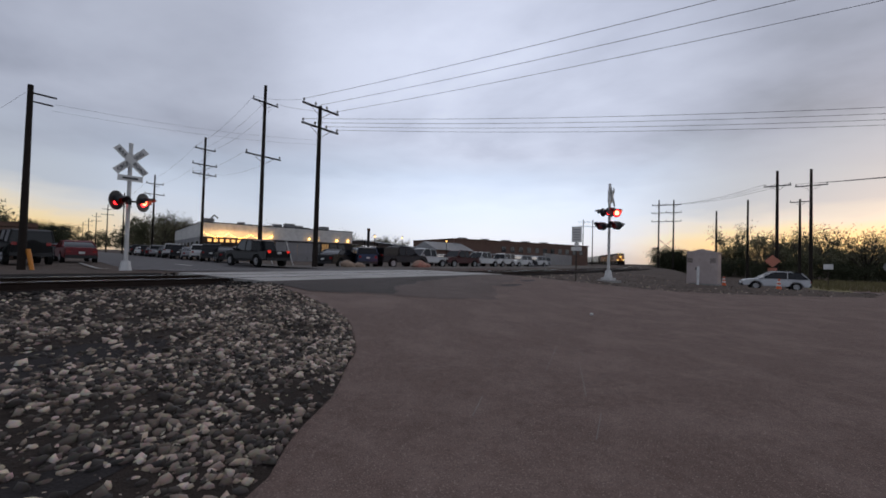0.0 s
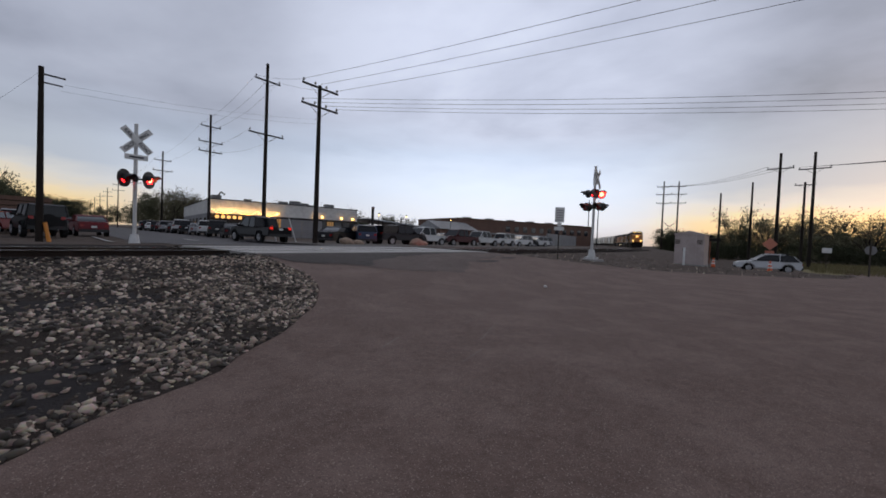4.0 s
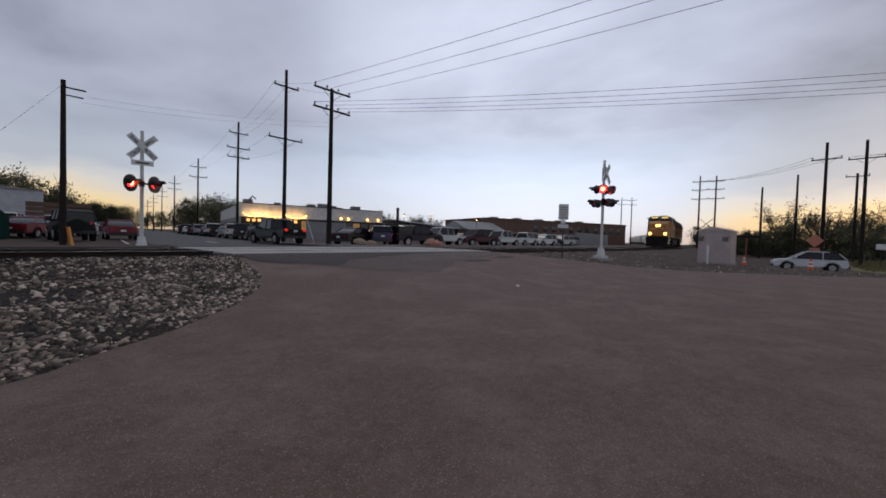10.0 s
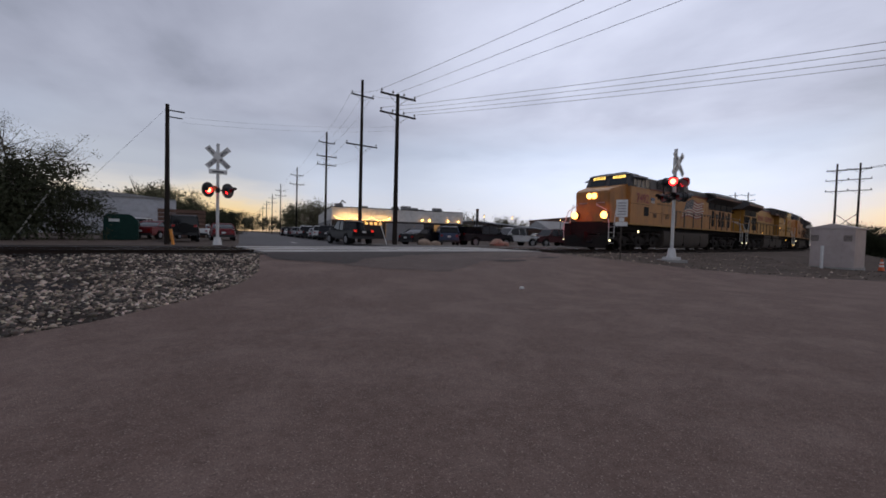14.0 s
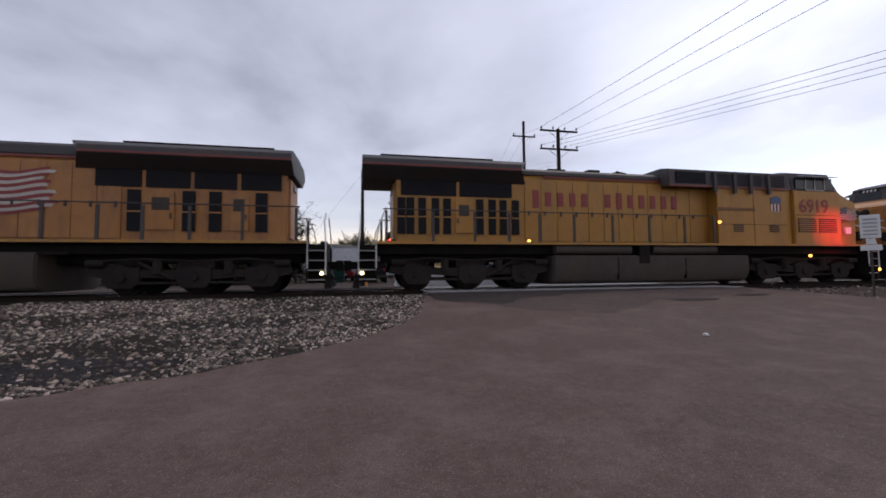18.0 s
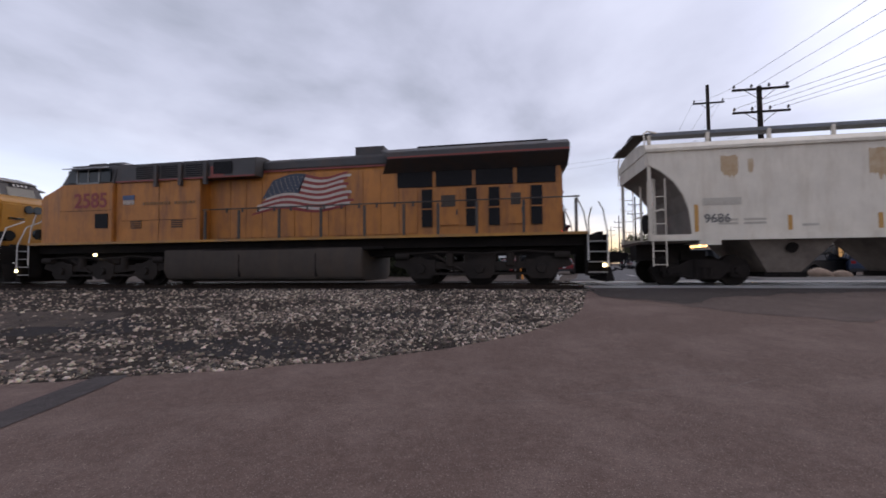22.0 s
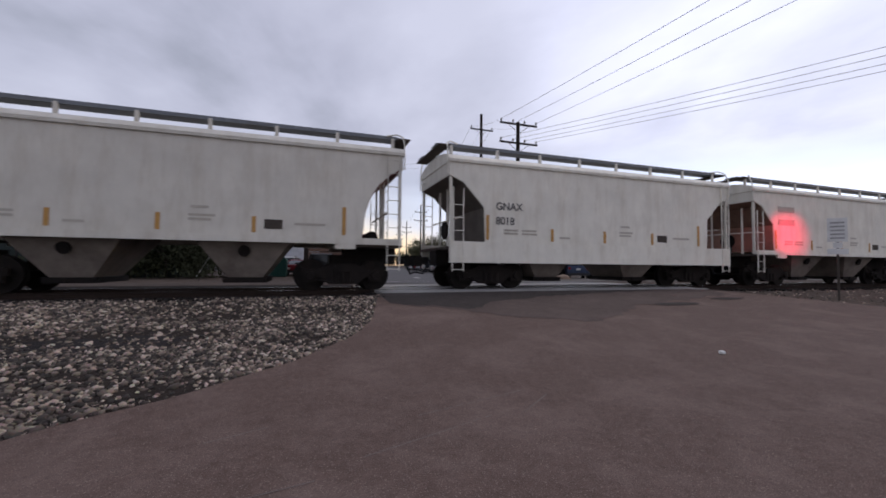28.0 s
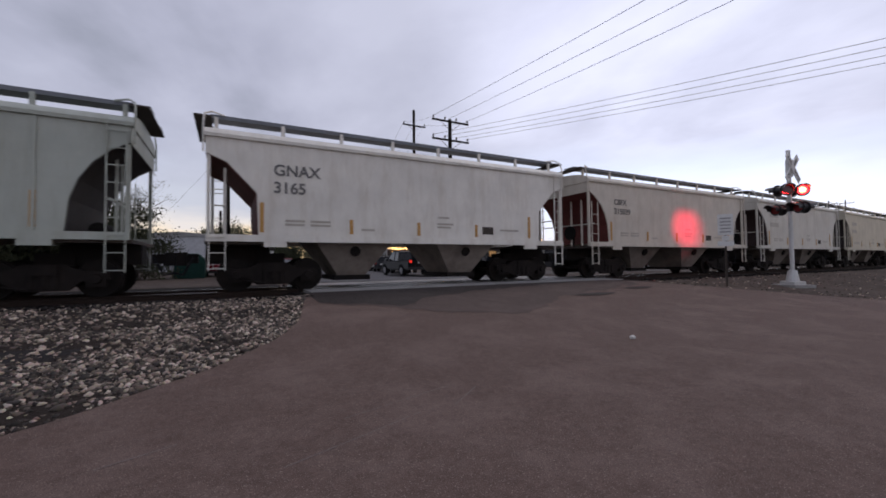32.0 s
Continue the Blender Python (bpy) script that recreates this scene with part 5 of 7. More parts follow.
def rail_piece(s):
    pts = [(-420.0, 0.0)] + [(x, track_y(x)) for x in np.arange(20.0, 171.0, 4.0)] + [(700.0, LINE[-1][1])]
    prof = [(-0.07, -0.17), (0.07, -0.17), (0.07, -0.155), (0.012, -0.13), (0.012, -0.045), (0.036, -0.03), (0.036, 0.0), (-0.036, 0.0), (-0.036, -0.03), (-0.012, -0.045), (-0.012, -0.13), (-0.07, -0.155)]
    bm = B()
    prev = None
    for i, p in enumerate(pts):
        q, o = pts[min(i + 1, len(pts) - 1)], pts[max(i - 1, 0)]
        d = Vector((q[0] - o[0], q[1] - o[1], 0)).normalized()
        nrm = Vector((-d.y, d.x, 0))
        ring = [bm.verts.new(Vector((p[0], p[1], RAIL + z)) + nrm * (s * 0.755 + w)) for w, z in prof]
        if prev:
            for k in range(len(prof)):
                bm.faces.new((prev[k], prev[(k + 1) % len(prof)], ring[(k + 1) % len(prof)], ring[k]))
        prev = ring
    ob = part("rail", bm, M_RAIL, track, "worn steel rail with polished head")
    ob.data.materials.append(M_RAILTOP)
    for pl in ob.data.polygons:
        if pl.normal.z > 0.9 and abs(pl.center.z - RAIL) < 0.002:
            pl.material_index = 1


for s in (-1, 1):
    rail_piece(s)

# crossing panels: between the rails and outside them
cross = tagged(new("crossing_surface"), "pale concrete panel surface of the crossing", "crossing", kind="structure")
for y0, y1 in ((-2.35, -0.86), (-0.65, 0.65), (0.86, 2.35)):
    for k in range(4):
        bm = B(); box(bm, 2.72 + k * 2.82, 2.72 + (k + 1) * 2.82 - 0.02, y0, y1, 0.30, RAIL - 0.004 + 0.003 * (k % 2))
        part("concrete_panel", bm, M_CONC, cross, "", 0.015)
for d, x0 in ((-1, 2.7), (1, 14.0)):
    bm = B(); prism(bm, [(x0, 0.38), (x0 + d * 0.5, 0.38), (x0, RAIL - 0.01)], -0.6, 0.6); part("end_ramp", bm, M_UNDER, cross)

# ---------------- signals ----------------
M_MAST = mat("galvanised_mast", (0.52, 0.52, 0.51), 0.45, 0.3, vary=0.15, scale=6, dirt=0.35)
M_SIGNW = mat("sign_white", (0.62, 0.62, 0.60), 0.5, vary=0.1, scale=8, dirt=0.3)
M_SIGB = mat("signal_black", (0.014, 0.014, 0.015), 0.45, vary=0.2, scale=9)
M_LIT = mat("red_lens_lit", (0.9, 0.05, 0.03), emit=(1.0, 0.012, 0.014), strength=16.0)
M_LITCORE = mat("red_lens_core", (1, 0.4, 0.3), emit=(1.0, 0.42, 0.16), strength=7.0)
M_DIM = mat("red_lens_dim", (0.16, 0.008, 0.008), 0.15, vary=0.1, scale=9)


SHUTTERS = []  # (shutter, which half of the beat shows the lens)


def lamp_unit(sig, x, y, z, yaw, lit, rb=0.255):
    """A round backboard with a hooded red lens; yaw 0 faces -y. lit: False, True, or 1 or 2 for a lamp that an added
    hinged shutter uncovers on that half of the beat.
    """
    R = pose(x, y, z, 0, 0, yaw)
    bm = B(); cyl(bm, (0, -0.02, 0), (0, 0.01, 0), rb, n=28); u = part("lamp_backboard", bm, M_SIGB, sig, "black round backboard", at=R)
    bm = B(); cyl(bm, (0, 0.01, 0), (0, 0.16, 0), 0.15, 0.12, 18); part("lamp_housing", bm, M_SIGB, u)
    bm = B(); cyl(bm, (0, -0.045, 0), (0, -0.02, 0), 0.15, n=22); part("lens", bm, M_LIT if lit else M_DIM, u, "glowing red lens" if lit else "dark red lens")
    if lit:
        bm = B(); cyl(bm, (0, -0.055, 0), (0, -0.046, 0), 0.095, n=18); part("lens_core", bm, M_LITCORE, u)
    # the lens stays lit; this added disc covers it so the lamp looks off
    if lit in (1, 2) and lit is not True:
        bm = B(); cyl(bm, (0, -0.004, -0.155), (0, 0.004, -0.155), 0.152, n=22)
        sh = part("shutter", bm, M_DIM, u, "dark red shutter added to blank the lit lens", at=pose(0, -0.064, 0.155))
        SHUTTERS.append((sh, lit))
    bm = B()
    a0, a1, n = radians(-20), radians(200), 14
    ring = []
    for i in range(n + 1):
        a = a0 + (a1 - a0) * i / n
        L0 = 0.38 if 0.15 < i / n < 0.85 else 0.20
        ring.append([bm.verts.new((math.cos(a) * r, yy, math.sin(a) * r)) for r, yy in ((0.165, -0.02), (0.165, -L0), (0.158, -L0), (0.158, -0.02))])
    for a, b in zip(ring, ring[1:]):
        for k in range(4):
            bm.faces.new((a[k], a[(k + 1) % 4], b[(k + 1) % 4], b[k]))
    part("hood", bm, M_SIGB, u)
    return u


def signal(x, y, z, yaw, label, lit, height, sub, extra):
    e = thing("crossing_signal", label, "crossing signal", "crossing signals", at=pose(x, y, z, 0, 0, yaw))
    P = lambda name, bm, m, lab="", bev=0.0, sm=False: part(name, bm, m, e, lab, bev, sm)
    bm = B(); cyl(bm, (0, 0, 0.1), (0, 0, height), 0.065, n=16); P("mast", bm, M_MAST, "pale galvanised mast", 0, True)
    bm = B(); cyl(bm, (0, 0, height), (0, 0, height + 0.03), 0.075, 0.03, 12); P("mast_cap", bm, M_MAST)
    bm = B(); cyl(bm, (0, 0, 0.0), (0, 0, 0.42), 0.20, 0.13, 12); box(bm, -0.24, 0.24, -0.24, 0.24, -0.08, 0.05); P("base", bm, M_MAST, "cast junction box base", 0.01)
    bm = B(); box(bm, -0.42, 0.42, -0.42, 0.42, -0.5, -0.06); P("foundation", bm, M_CONC, "concrete foundation")
    # crossbuck
    zc = height - 0.62
    for a in (45, -45):
        bm = B(); box(bm, -0.61, 0.61, -0.012, 0.012, -0.115, 0.115)
        bl = part("crossbuck_blade", bm, M_SIGNW, e, "white crossbuck blade", 0.004, at=pose(0, 0, zc, 0, 0, extra.get("buck", 0)) @ pose(0, -0.10 - (0.03 if a > 0 else 0), 0, 0, a, 0))
        word = "RAILROAD" if a > 0 else "CROSSING"
        for part_word, x0 in ((word[:4], -0.52), (word[4:], 0.10)):
            t = letters("lettering", part_word, 0.17, M_SIGB, bl, x0, -0.016, -0.06)
    if sub:
        bm = B(); box(bm, -0.36, 0.36, -0.012, 0.012, -0.10, 0.10)
        pl = part("track_count_sign", bm, M_SIGNW, e, "white plate below the crossbuck", 0.004, at=pose(0, -0.10, zc - 0.62))
        bm = B(); box(bm, -0.22, 0.22, -0.018, -0.013, -0.03, 0.03); part("plate_bar", bm, M_SIGB, pl)
    bm = B(); box(bm, -0.04, 0.04, -0.12, 0.08, zc - 0.3, zc + 0.3); P("sign_bracket", bm, M_MAST)
    # lamp arm
    zl = extra["z"]
    bm = B(); cyl(bm, (-0.40, -0.02, zl + 0.02), (0.40, -0.02, zl + 0.02), 0.035, n=10); cyl(bm, (0, 0, zl - 0.1), (0, 0, zl + 0.12), 0.09, n=12); P("lamp_arm", bm, M_SIGB)
    ar = extra.get("arm", 0.38)
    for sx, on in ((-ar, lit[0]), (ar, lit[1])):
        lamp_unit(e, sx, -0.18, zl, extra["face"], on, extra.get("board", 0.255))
    if extra.get("back"):
        for sx, on in ((-ar, extra["back"][0]), (ar, extra["back"][1])):
            lamp_unit(e, sx, 0.14, zl, 180 + extra.get("back_face", 0), on, 0.20)
    if extra.get("low"):
        z2 = extra["low"]
        bm = B(); cyl(bm, (0, -0.40, z2), (0, 0.40, z2), 0.035, n=10); cyl(bm, (0, 0, z2 - 0.1), (0, 0, z2 + 0.1), 0.09, n=12); P("lower_lamp_arm", bm, M_SIGB)
        for sy, on in ((-0.38, False), (0.38, False)):
            lamp_unit(e, -0.12, sy, z2, 270, on, 0.2)
            lamp_unit(e, 0.12, sy, z2, 90, on, 0.2)
    return e


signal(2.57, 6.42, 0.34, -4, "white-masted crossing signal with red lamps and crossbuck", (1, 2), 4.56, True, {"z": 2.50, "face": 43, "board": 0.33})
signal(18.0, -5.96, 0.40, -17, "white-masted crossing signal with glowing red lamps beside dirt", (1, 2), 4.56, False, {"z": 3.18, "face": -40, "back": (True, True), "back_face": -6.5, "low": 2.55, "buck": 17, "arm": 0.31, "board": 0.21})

# the beams of the signal's lamps that face the line
for sx in (-0.31, 0.31):
    li = new("signal_beam", bpy.data.lights.new("signal_beam", "SPOT"))
    li.data.energy, li.data.color, li.data.spot_size, li.data.spot_blend, li.data.shadow_soft_size = 900.0, (1.0, 0.0, 0.05), radians(29), 1.0, 0.10
    at = pose(18.0, -5.96, 0.40, 0, 0, -17) @ Vector((sx, 0.50, 3.16))
    li.matrix_world = look(at, at + Vector((1.42, 4.0, -0.90)))

# white notice on a thin post by the near signal
e = thing("notice_sign", "small white notice plates on a thin post", "sign", at=pose(15.2, -5.3, land(15.2, -5.3), 0, 0, -58))
bm = B(); box(bm, -0.025, 0.025, -0.025, 0.025, -0.3, 2.3); part("post", bm, M_TANK, e)
bm = B(); box(bm, -0.21, 0.21, -0.045, -0.03, 1.68, 2.36); pl = part("notice_plate", bm, M_SIGNW, e, "white notice plate", 0.004)
bm = B(); box(bm, -0.10, 0.10, -0.045, -0.03, 1.50, 1.66); part("notice_plate", bm, M_SIGNW, e)
bm = B(); box(bm, -0.22, 0.22, -0.045, -0.03, 1.32, 1.48); part("notice_plate", bm, M_SIGNW, e)
for k in range(5):
    bm = B(); box(bm, -0.15, 0.15, -0.05, -0.046, 1.76 + k * 0.11, 1.81 + k * 0.11); part("text_bar", bm, mat("faded_text", (0.30, 0.295, 0.29), 0.7, vary=0.3, scale=9), e)

# ---------------- poles and wires ----------------
M_POLE = mat("weathered_pole", (0.024, 0.019, 0.016), 0.9, vary=0.3, scale=7, bump=0.4, bscale=30)
M_ARM = mat("crossarm_wood", (0.020, 0.017, 0.016), 0.9, vary=0.3, scale=7)
M_INS = mat("insulator", (0.05, 0.045, 0.045), 0.3, vary=0.2)
M_WIRE = mat("wire_dark", (0.03, 0.03, 0.033), 0.6)
M_GUARD = mat("guy_guard_orange", (0.55, 0.20, 0.02), 0.5, vary=0.15)


def utility_pole(x, y, top, arms, label, r=0.15, yaw=0.0, braces=True, lean=0.0, z0=None, extra=None):
    """arms: (height, half length, insulators)."""
    z0 = land(x, y) if z0 is None else z0
    e = thing("utility_pole", label, "utility pole", "utility poles", at=pose(x, y, z0, 0, lean, yaw))
    bm = B(); cyl(bm, (0, 0, -0.6), (0, 0, top - z0), r, r * 0.66, 14); part("shaft", bm, M_POLE, e, "dark weathered wooden shaft", 0, True)
    for z, half, ins in arms:
        zz = z - z0
        bm = B(); box(bm, -half, half, -0.17, -0.07, zz - 0.06, zz + 0.06); part("crossarm", bm, M_ARM, e, "", 0.01)
        if braces:
            bm = B()
            for s in (-1, 1):
                tube(bm, [(s * half * 0.55, -0.12, zz - 0.05), (0, -0.12, zz - half * 0.45)], 0.018, 5)
            part("arm_brace", bm, M_ARM, e)
        for k in range(ins):
            px = -half + 0.1 + (2 * half - 0.2) * k / max(1, ins - 1)
            def make(bm):
                cyl(bm, (0, 0, 0), (0, 0, 0.1), 0.025, n=6); cyl(bm, (0, 0, 0.1), (0, 0, 0.17), 0.085, 0.07, 8); cyl(bm, (0, 0, 0.17), (0, 0, 0.26), 0.06, 0.03, 8)
            shared("insulator", make, M_INS, e, "insulator", pose(px, -0.12, zz + 0.06))
    return e


pA = utility_pole(15.1, 12.82, 11.62, ((11.42, 1.5, 4), (10.05, 1.52, 4)), "tall dark wooden pole with two crossarms beside parked cars", 0.19)
utility_pole(16.92, 23.3, 16.2, ((14.62, 1.2, 3), (9.8, 1.65, 2)), "very tall dark wooden pole with two crossarms", 0.19)
utility_pole(20.3, 42.8, 15.45, ((13.93, 1.2, 3), (11.98, 1.45, 2), (10.78, 1.4, 4)), "tall dark wooden pole with three crossarms", 0.18)
utility_pole(23.9, 70, 14.2, ((12.6, 1.3, 3), (10.8, 1.5, 3)), "distant dark wooden pole with crossarms", 0.17)
utility_pole(29.3, 105, 14.5, ((12.6, 1.3, 3), (11.2, 1.5, 3)), "distant dark wooden pole with crossarms", 0.17)
for k in range(6):
    y = 140 + k * 38
    utility_pole(35.0 + k * 6.2, y, 14.5, ((13.0, 1.3, 2), (11.4, 1.5, 2)), "distant dark wooden pole with crossarms", 0.17, braces=False)
pl = utility_pole(0.85, 12.7, 7.85, (), "dark wooden pole with orange guy guard beside the track", 0.14)
bm = B(); tube(bm, [(0.30, -0.25, -0.1), (0.16, -0.12, 0.85)], 0.075, 8); part("guy_guard", bm, M_GUARD, pl, "orange plastic guy guard")
bm = B(); box(bm, -0.03, 0.8, -0.03, 0.03, 7.3, 7.36); box(bm, -0.03, 0.7, -0.03, 0.03, 6.95, 7.0); part("wire_bracket", bm, M_ARM, pl)
utility_pole(92.4, 2.3, 14.75, ((13.6, 1.3, 3), (12.0, 1.4, 3), (10.2, 1.4, 3)), "far pole of a braced pair beside the track", 0.18, 95)
utility_pole(92.5, -0.4, 14.6, ((13.6, 1.3, 3), (12.0, 1.4, 3), (10.2, 1.4, 3)), "far pole of a braced pair beside the track", 0.18, 95)
e = thing("pole_brace", "thin crossed steel brace between two poles", "brace")
bm = B(); tube(bm, [(92.4, 2.3, 6.5), (92.5, -0.4, 4.0)], 0.05, 5); tube(bm, [(92.4, 2.3, 4.0), (92.5, -0.4, 6.5)], 0.05, 5); part("brace_rods", bm, M_ARM, e)
utility_pole(61.3, -14.9, 13.05, ((11.2, 1.3, 3),), "tall dark wooden pole among trees", 0.2, 80)
utility_pole(63.3, -18.2, 13.3, ((11.3, 1.5, 3),), "tall dark wooden pole among trees", 0.2, 80)
utility_pole(141.4, 32.9, 16.4, ((15.5, 1.6, 3), (14.0, 1.6, 3)), "distant dark wooden pole with crossarms", 0.19, 100)
utility_pole(142.3, 29.9, 16.3, ((15.4, 1.6, 3), (13.9, 1.6, 3)), "distant dark wooden pole with crossarms", 0.19, 100)
utility_pole(84.0, -8.0, 11.0, (), "plain dark wooden pole by the track", 0.2)
utility_pole(81.0, -12.4, 12.3, (), "plain dark wooden pole by the track", 0.2)
utility_pole(78.0, -18.6, 11.6, ((11.2, 1.2, 2),), "dark wooden pole with a transformer arm", 0.2, 80)
utility_pole(26.0, -46.0, 11.8, ((11.3, 1.5, 4), (10.1, 1.5, 4)), "tall dark wooden pole with two crossarms", 0.19)
utility_pole(41.0, -42.0, 11.8, ((10.2, 1.9, 4),), "tall dark wooden pole with one crossarm", 0.19)


def wire(a, b, sag, r=0.009):
    e = thing("power_line", "thin dark overhead wire", "wire", "overhead wires")
    bm = B()
    pts = []
    for i in range(25):
        u = i / 24
        p = Vector(a).lerp(Vector(b), u)
        p.z -= sag * 4 * u * (1 - u)
        pts.append(p)
    tube(bm, pts, r, 5)
    part("strand", bm, M_WIRE, e)


for x0, x1 in ((13.65, 17.6), (15.0, 19.0), (16.5, 20.5)):
    wire((x0, 12.7, 11.65), (x1, -46.0, 11.6), 0.75, 0.012)
for k, x0 in enumerate((13.65, 14.6, 15.6, 16.5)):
    wire((x0, 12.7, 10.3), (39.2 + k * 1.25, -42.0, 10.5), 0.85, 0.012)
for x0, x1 in ((13.65, 15.8), (16.5, 17.9)):
    wire((x0, 12.9, 11.65), (x1, 23.2, 14.85), 0.15)
for x0, x1, z0, z1 in ((15.8, 19.2, 14.85, 14.2), (17.0, 20.3, 14.85, 14.2), (18.0, 21.4, 14.85, 14.2), (15.4, 18.9, 10.05, 11.0), (18.4, 21.6, 10.05, 11.0)):
    wire((x0, 23.3, z0), (x1, 42.7, z1), 0.5)
for x0, x1 in ((19.2, 22.7), (21.4, 25.1)):
    wire((x0, 42.8, 14.2), (x1, 70, 12.85), 0.7)
    wire((x1, 70, 12.85), (x1 + 5.3, 105, 12.85), 0.8)
wire((0.8, 12.7, 7.6), (-5.0, 13.6, 0.15), 0.0, 0.005)
wire((1.6, 12.6, 7.25), (15.1, 12.7, 9.2), 0.25, 0.004)
wire((1.5, 12.6, 6.95), (15.1, 12.8, 8.9), 0.25, 0.004)
for s in (-1.2, 0, 1.2):
    wire((61.3, -14.9 + s, 11.45), (92.4, 2.3 + s, 13.8), 0.8, 0.02)
    wire((63.3, -18.2 + s, 11.55), (41.0, -42.0 + s, 10.5), 0.6, 0.02)

# ---------------- equipment hut, posts, cones, sign ----------------
M_HUT = mat("hut_aluminium", (0.40, 0.34, 0.325), 0.45, 0.5, vary=0.12, scale=3, dirt=0.35, dirt_color=(0.18, 0.14, 0.11))
e = thing("equipment_hut", "grey metal railway equipment hut on gravel", "hut", at=pose(28.3, -9.25, land(28.3, -9.25) - 0.02, 0, 0, -4))
bm = B(); box(bm, -0.85, 0.85, -0.82, 0.82, 0.12, 2.05); part("wall", bm, M_HUT, e, "", 0.02)
bm = B(); prism(bm, [(-0.90, 2.05), (0, 2.26), (0.90, 2.05), (0.90, 2.0), (-0.90, 2.0)], -0.92, 0.92, "x"); part("roof", bm, M_HUT, e, "low-pitched metal roof")
bm = B(); box(bm, -0.88, 0.88, -0.86, 0.86, -0.2, 0.12); part("foundation", bm, M_CONC, e)
bm = B(); box(bm, -0.875, -0.85, -0.38, 0.45, 0.2, 1.95); dr = part("door", bm, M_HUT, e, "", 0.01)
bm = B(); box(bm, -0.92, -0.875, 0.28, 0.34, 0.95, 1.1); part("handle", bm, M_SIGB, dr)
for y0 in (-0.72, 0.5):
    bm = B()
    for k in range(5):
        box(bm, -0.872, -0.852, y0, y0 + 0.3, 1.4 + k * 0.06, 1.43 + k * 0.06)
    part("louvre", bm, M_TANK, e)
e = thing("bollard", "short white marker post beside the hut", "post", at=pose(26.4, -9.05, land(26.4, -9.05)))
bm = B(); cyl(bm, (0, 0, -0.2), (0, 0, 1.1), 0.06, n=12); part("post", bm, M_SIGNW, e, "", 0, True)
M_ORANGE = mat("cone_orange", (0.62, 0.10, 0.02), 0.5, vary=0.15)


def cone(x, y, h, label, yaw=0):
    e = thing("traffic_cone", label, "traffic cone", "traffic cones", at=pose(x, y, land(x, y), 0, 0, yaw))
    bm = B(); box(bm, -h * 0.24, h * 0.24, -h * 0.24, h * 0.24, 0, 0.05); part("base", bm, M_SIGB, e, "", 0.01)
    bm = B(); cyl(bm, (0, 0, 0.05), (0, 0, h), h * 0.2, h * 0.06, 16); part("body", bm, M_ORANGE, e, "", 0, True)
    for a, b in ((0.38, 0.52), (0.66, 0.80)):
        r = lambda u: h * (0.2 - 0.14 * (u * h - 0.05) / (h - 0.05)) + 0.004
        bm = B(); cyl(bm, (0, 0, a * h), (0, 0, b * h), r(a), r(b), 16); part("reflective_band", bm, M_SIGNW, e, "white reflective band")


cone(40.6, -13.75, 1.0, "tall orange traffic barrel cone with white bands")
cone(33.5, -10.2, 0.7, "small orange traffic cone on dirt")
e = thing("warning_sign", "orange diamond road work sign on a stand", "road sign", at=pose(56.0, -14.2, land(56, -14.2), 0, 0, -86))
bm = B(); box(bm, -0.03, 0.03, -0.03, 0.03, -0.1, 2.4); box(bm, -0.5, 0.5, -0.03, 0.03, 0.02, 0.06); part("stand", bm, M_TANK, e)
bm = B(); box(bm, -0.5, 0.5, -0.05, -0.035, -0.5, 0.5); part("diamond_panel", bm, mat("sign_orange", (0.45, 0.16, 0.10), 0.5, vary=0.15), e, "faded orange diamond panel", 0.01, at=pose(0, 0, 2.75, 0, 45, 0))
bm = B(); box(bm, -0.42, 0.42, -0.05, -0.035, 1.6, 1.98); part("lower_panel", bm, mat("sign_orange", (0.45, 0.16, 0.10)), e)
e = thing("street_sign", "brown post with a wooden cross board", "sign post", at=pose(52, -8.8, land(52, -8.8), 0, 0, -80))
bm = B(); box(bm, -0.06, 0.06, -0.06, 0.06, -0.2, 3.2); part("post", bm, mat("red_brown_post", (0.20, 0.08, 0.05), 0.8), e)
bm = B(); box(bm, -1.0, 1.0, -0.1, -0.06, 2.6, 2.9); box(bm, -0.22, 0.22, -0.1, -0.06, 2.95, 3.25); part("board", bm, M_ARM, e)
e = thing("route_sign", "white rectangular sign on a pole", "sign", at=pose(63.0, -19.6, land(63, -19.6), 0, 0, -75))
bm = B(); box(bm, -0.45, 0.45, -0.32, -0.30, 2.0, 2.6); part("panel", bm, M_SIGNW, e)
bm = B(); box(bm, -0.03, 0.03, -0.30, -0.26, -0.2, 2.6); part("post", bm, M_TANK, e)
e = thing("litter", "small crumpled white paper litter on asphalt", "litter", at=pose(6.2, -8.53, land(6.2, -8.53) + 0.024))
bm = B(); bmesh.ops.create_icosphere(bm, subdivisions=1, radius=0.05)
for v in bm.verts:
    v.co = Vector((v.co.x * 1.3, v.co.y * 0.8, max(0, v.co.z * 0.7 + 0.02))) * (1 + 0.3 * noise.noise(v.co * 30))
part("paper", bm, M_SIGNW, e)

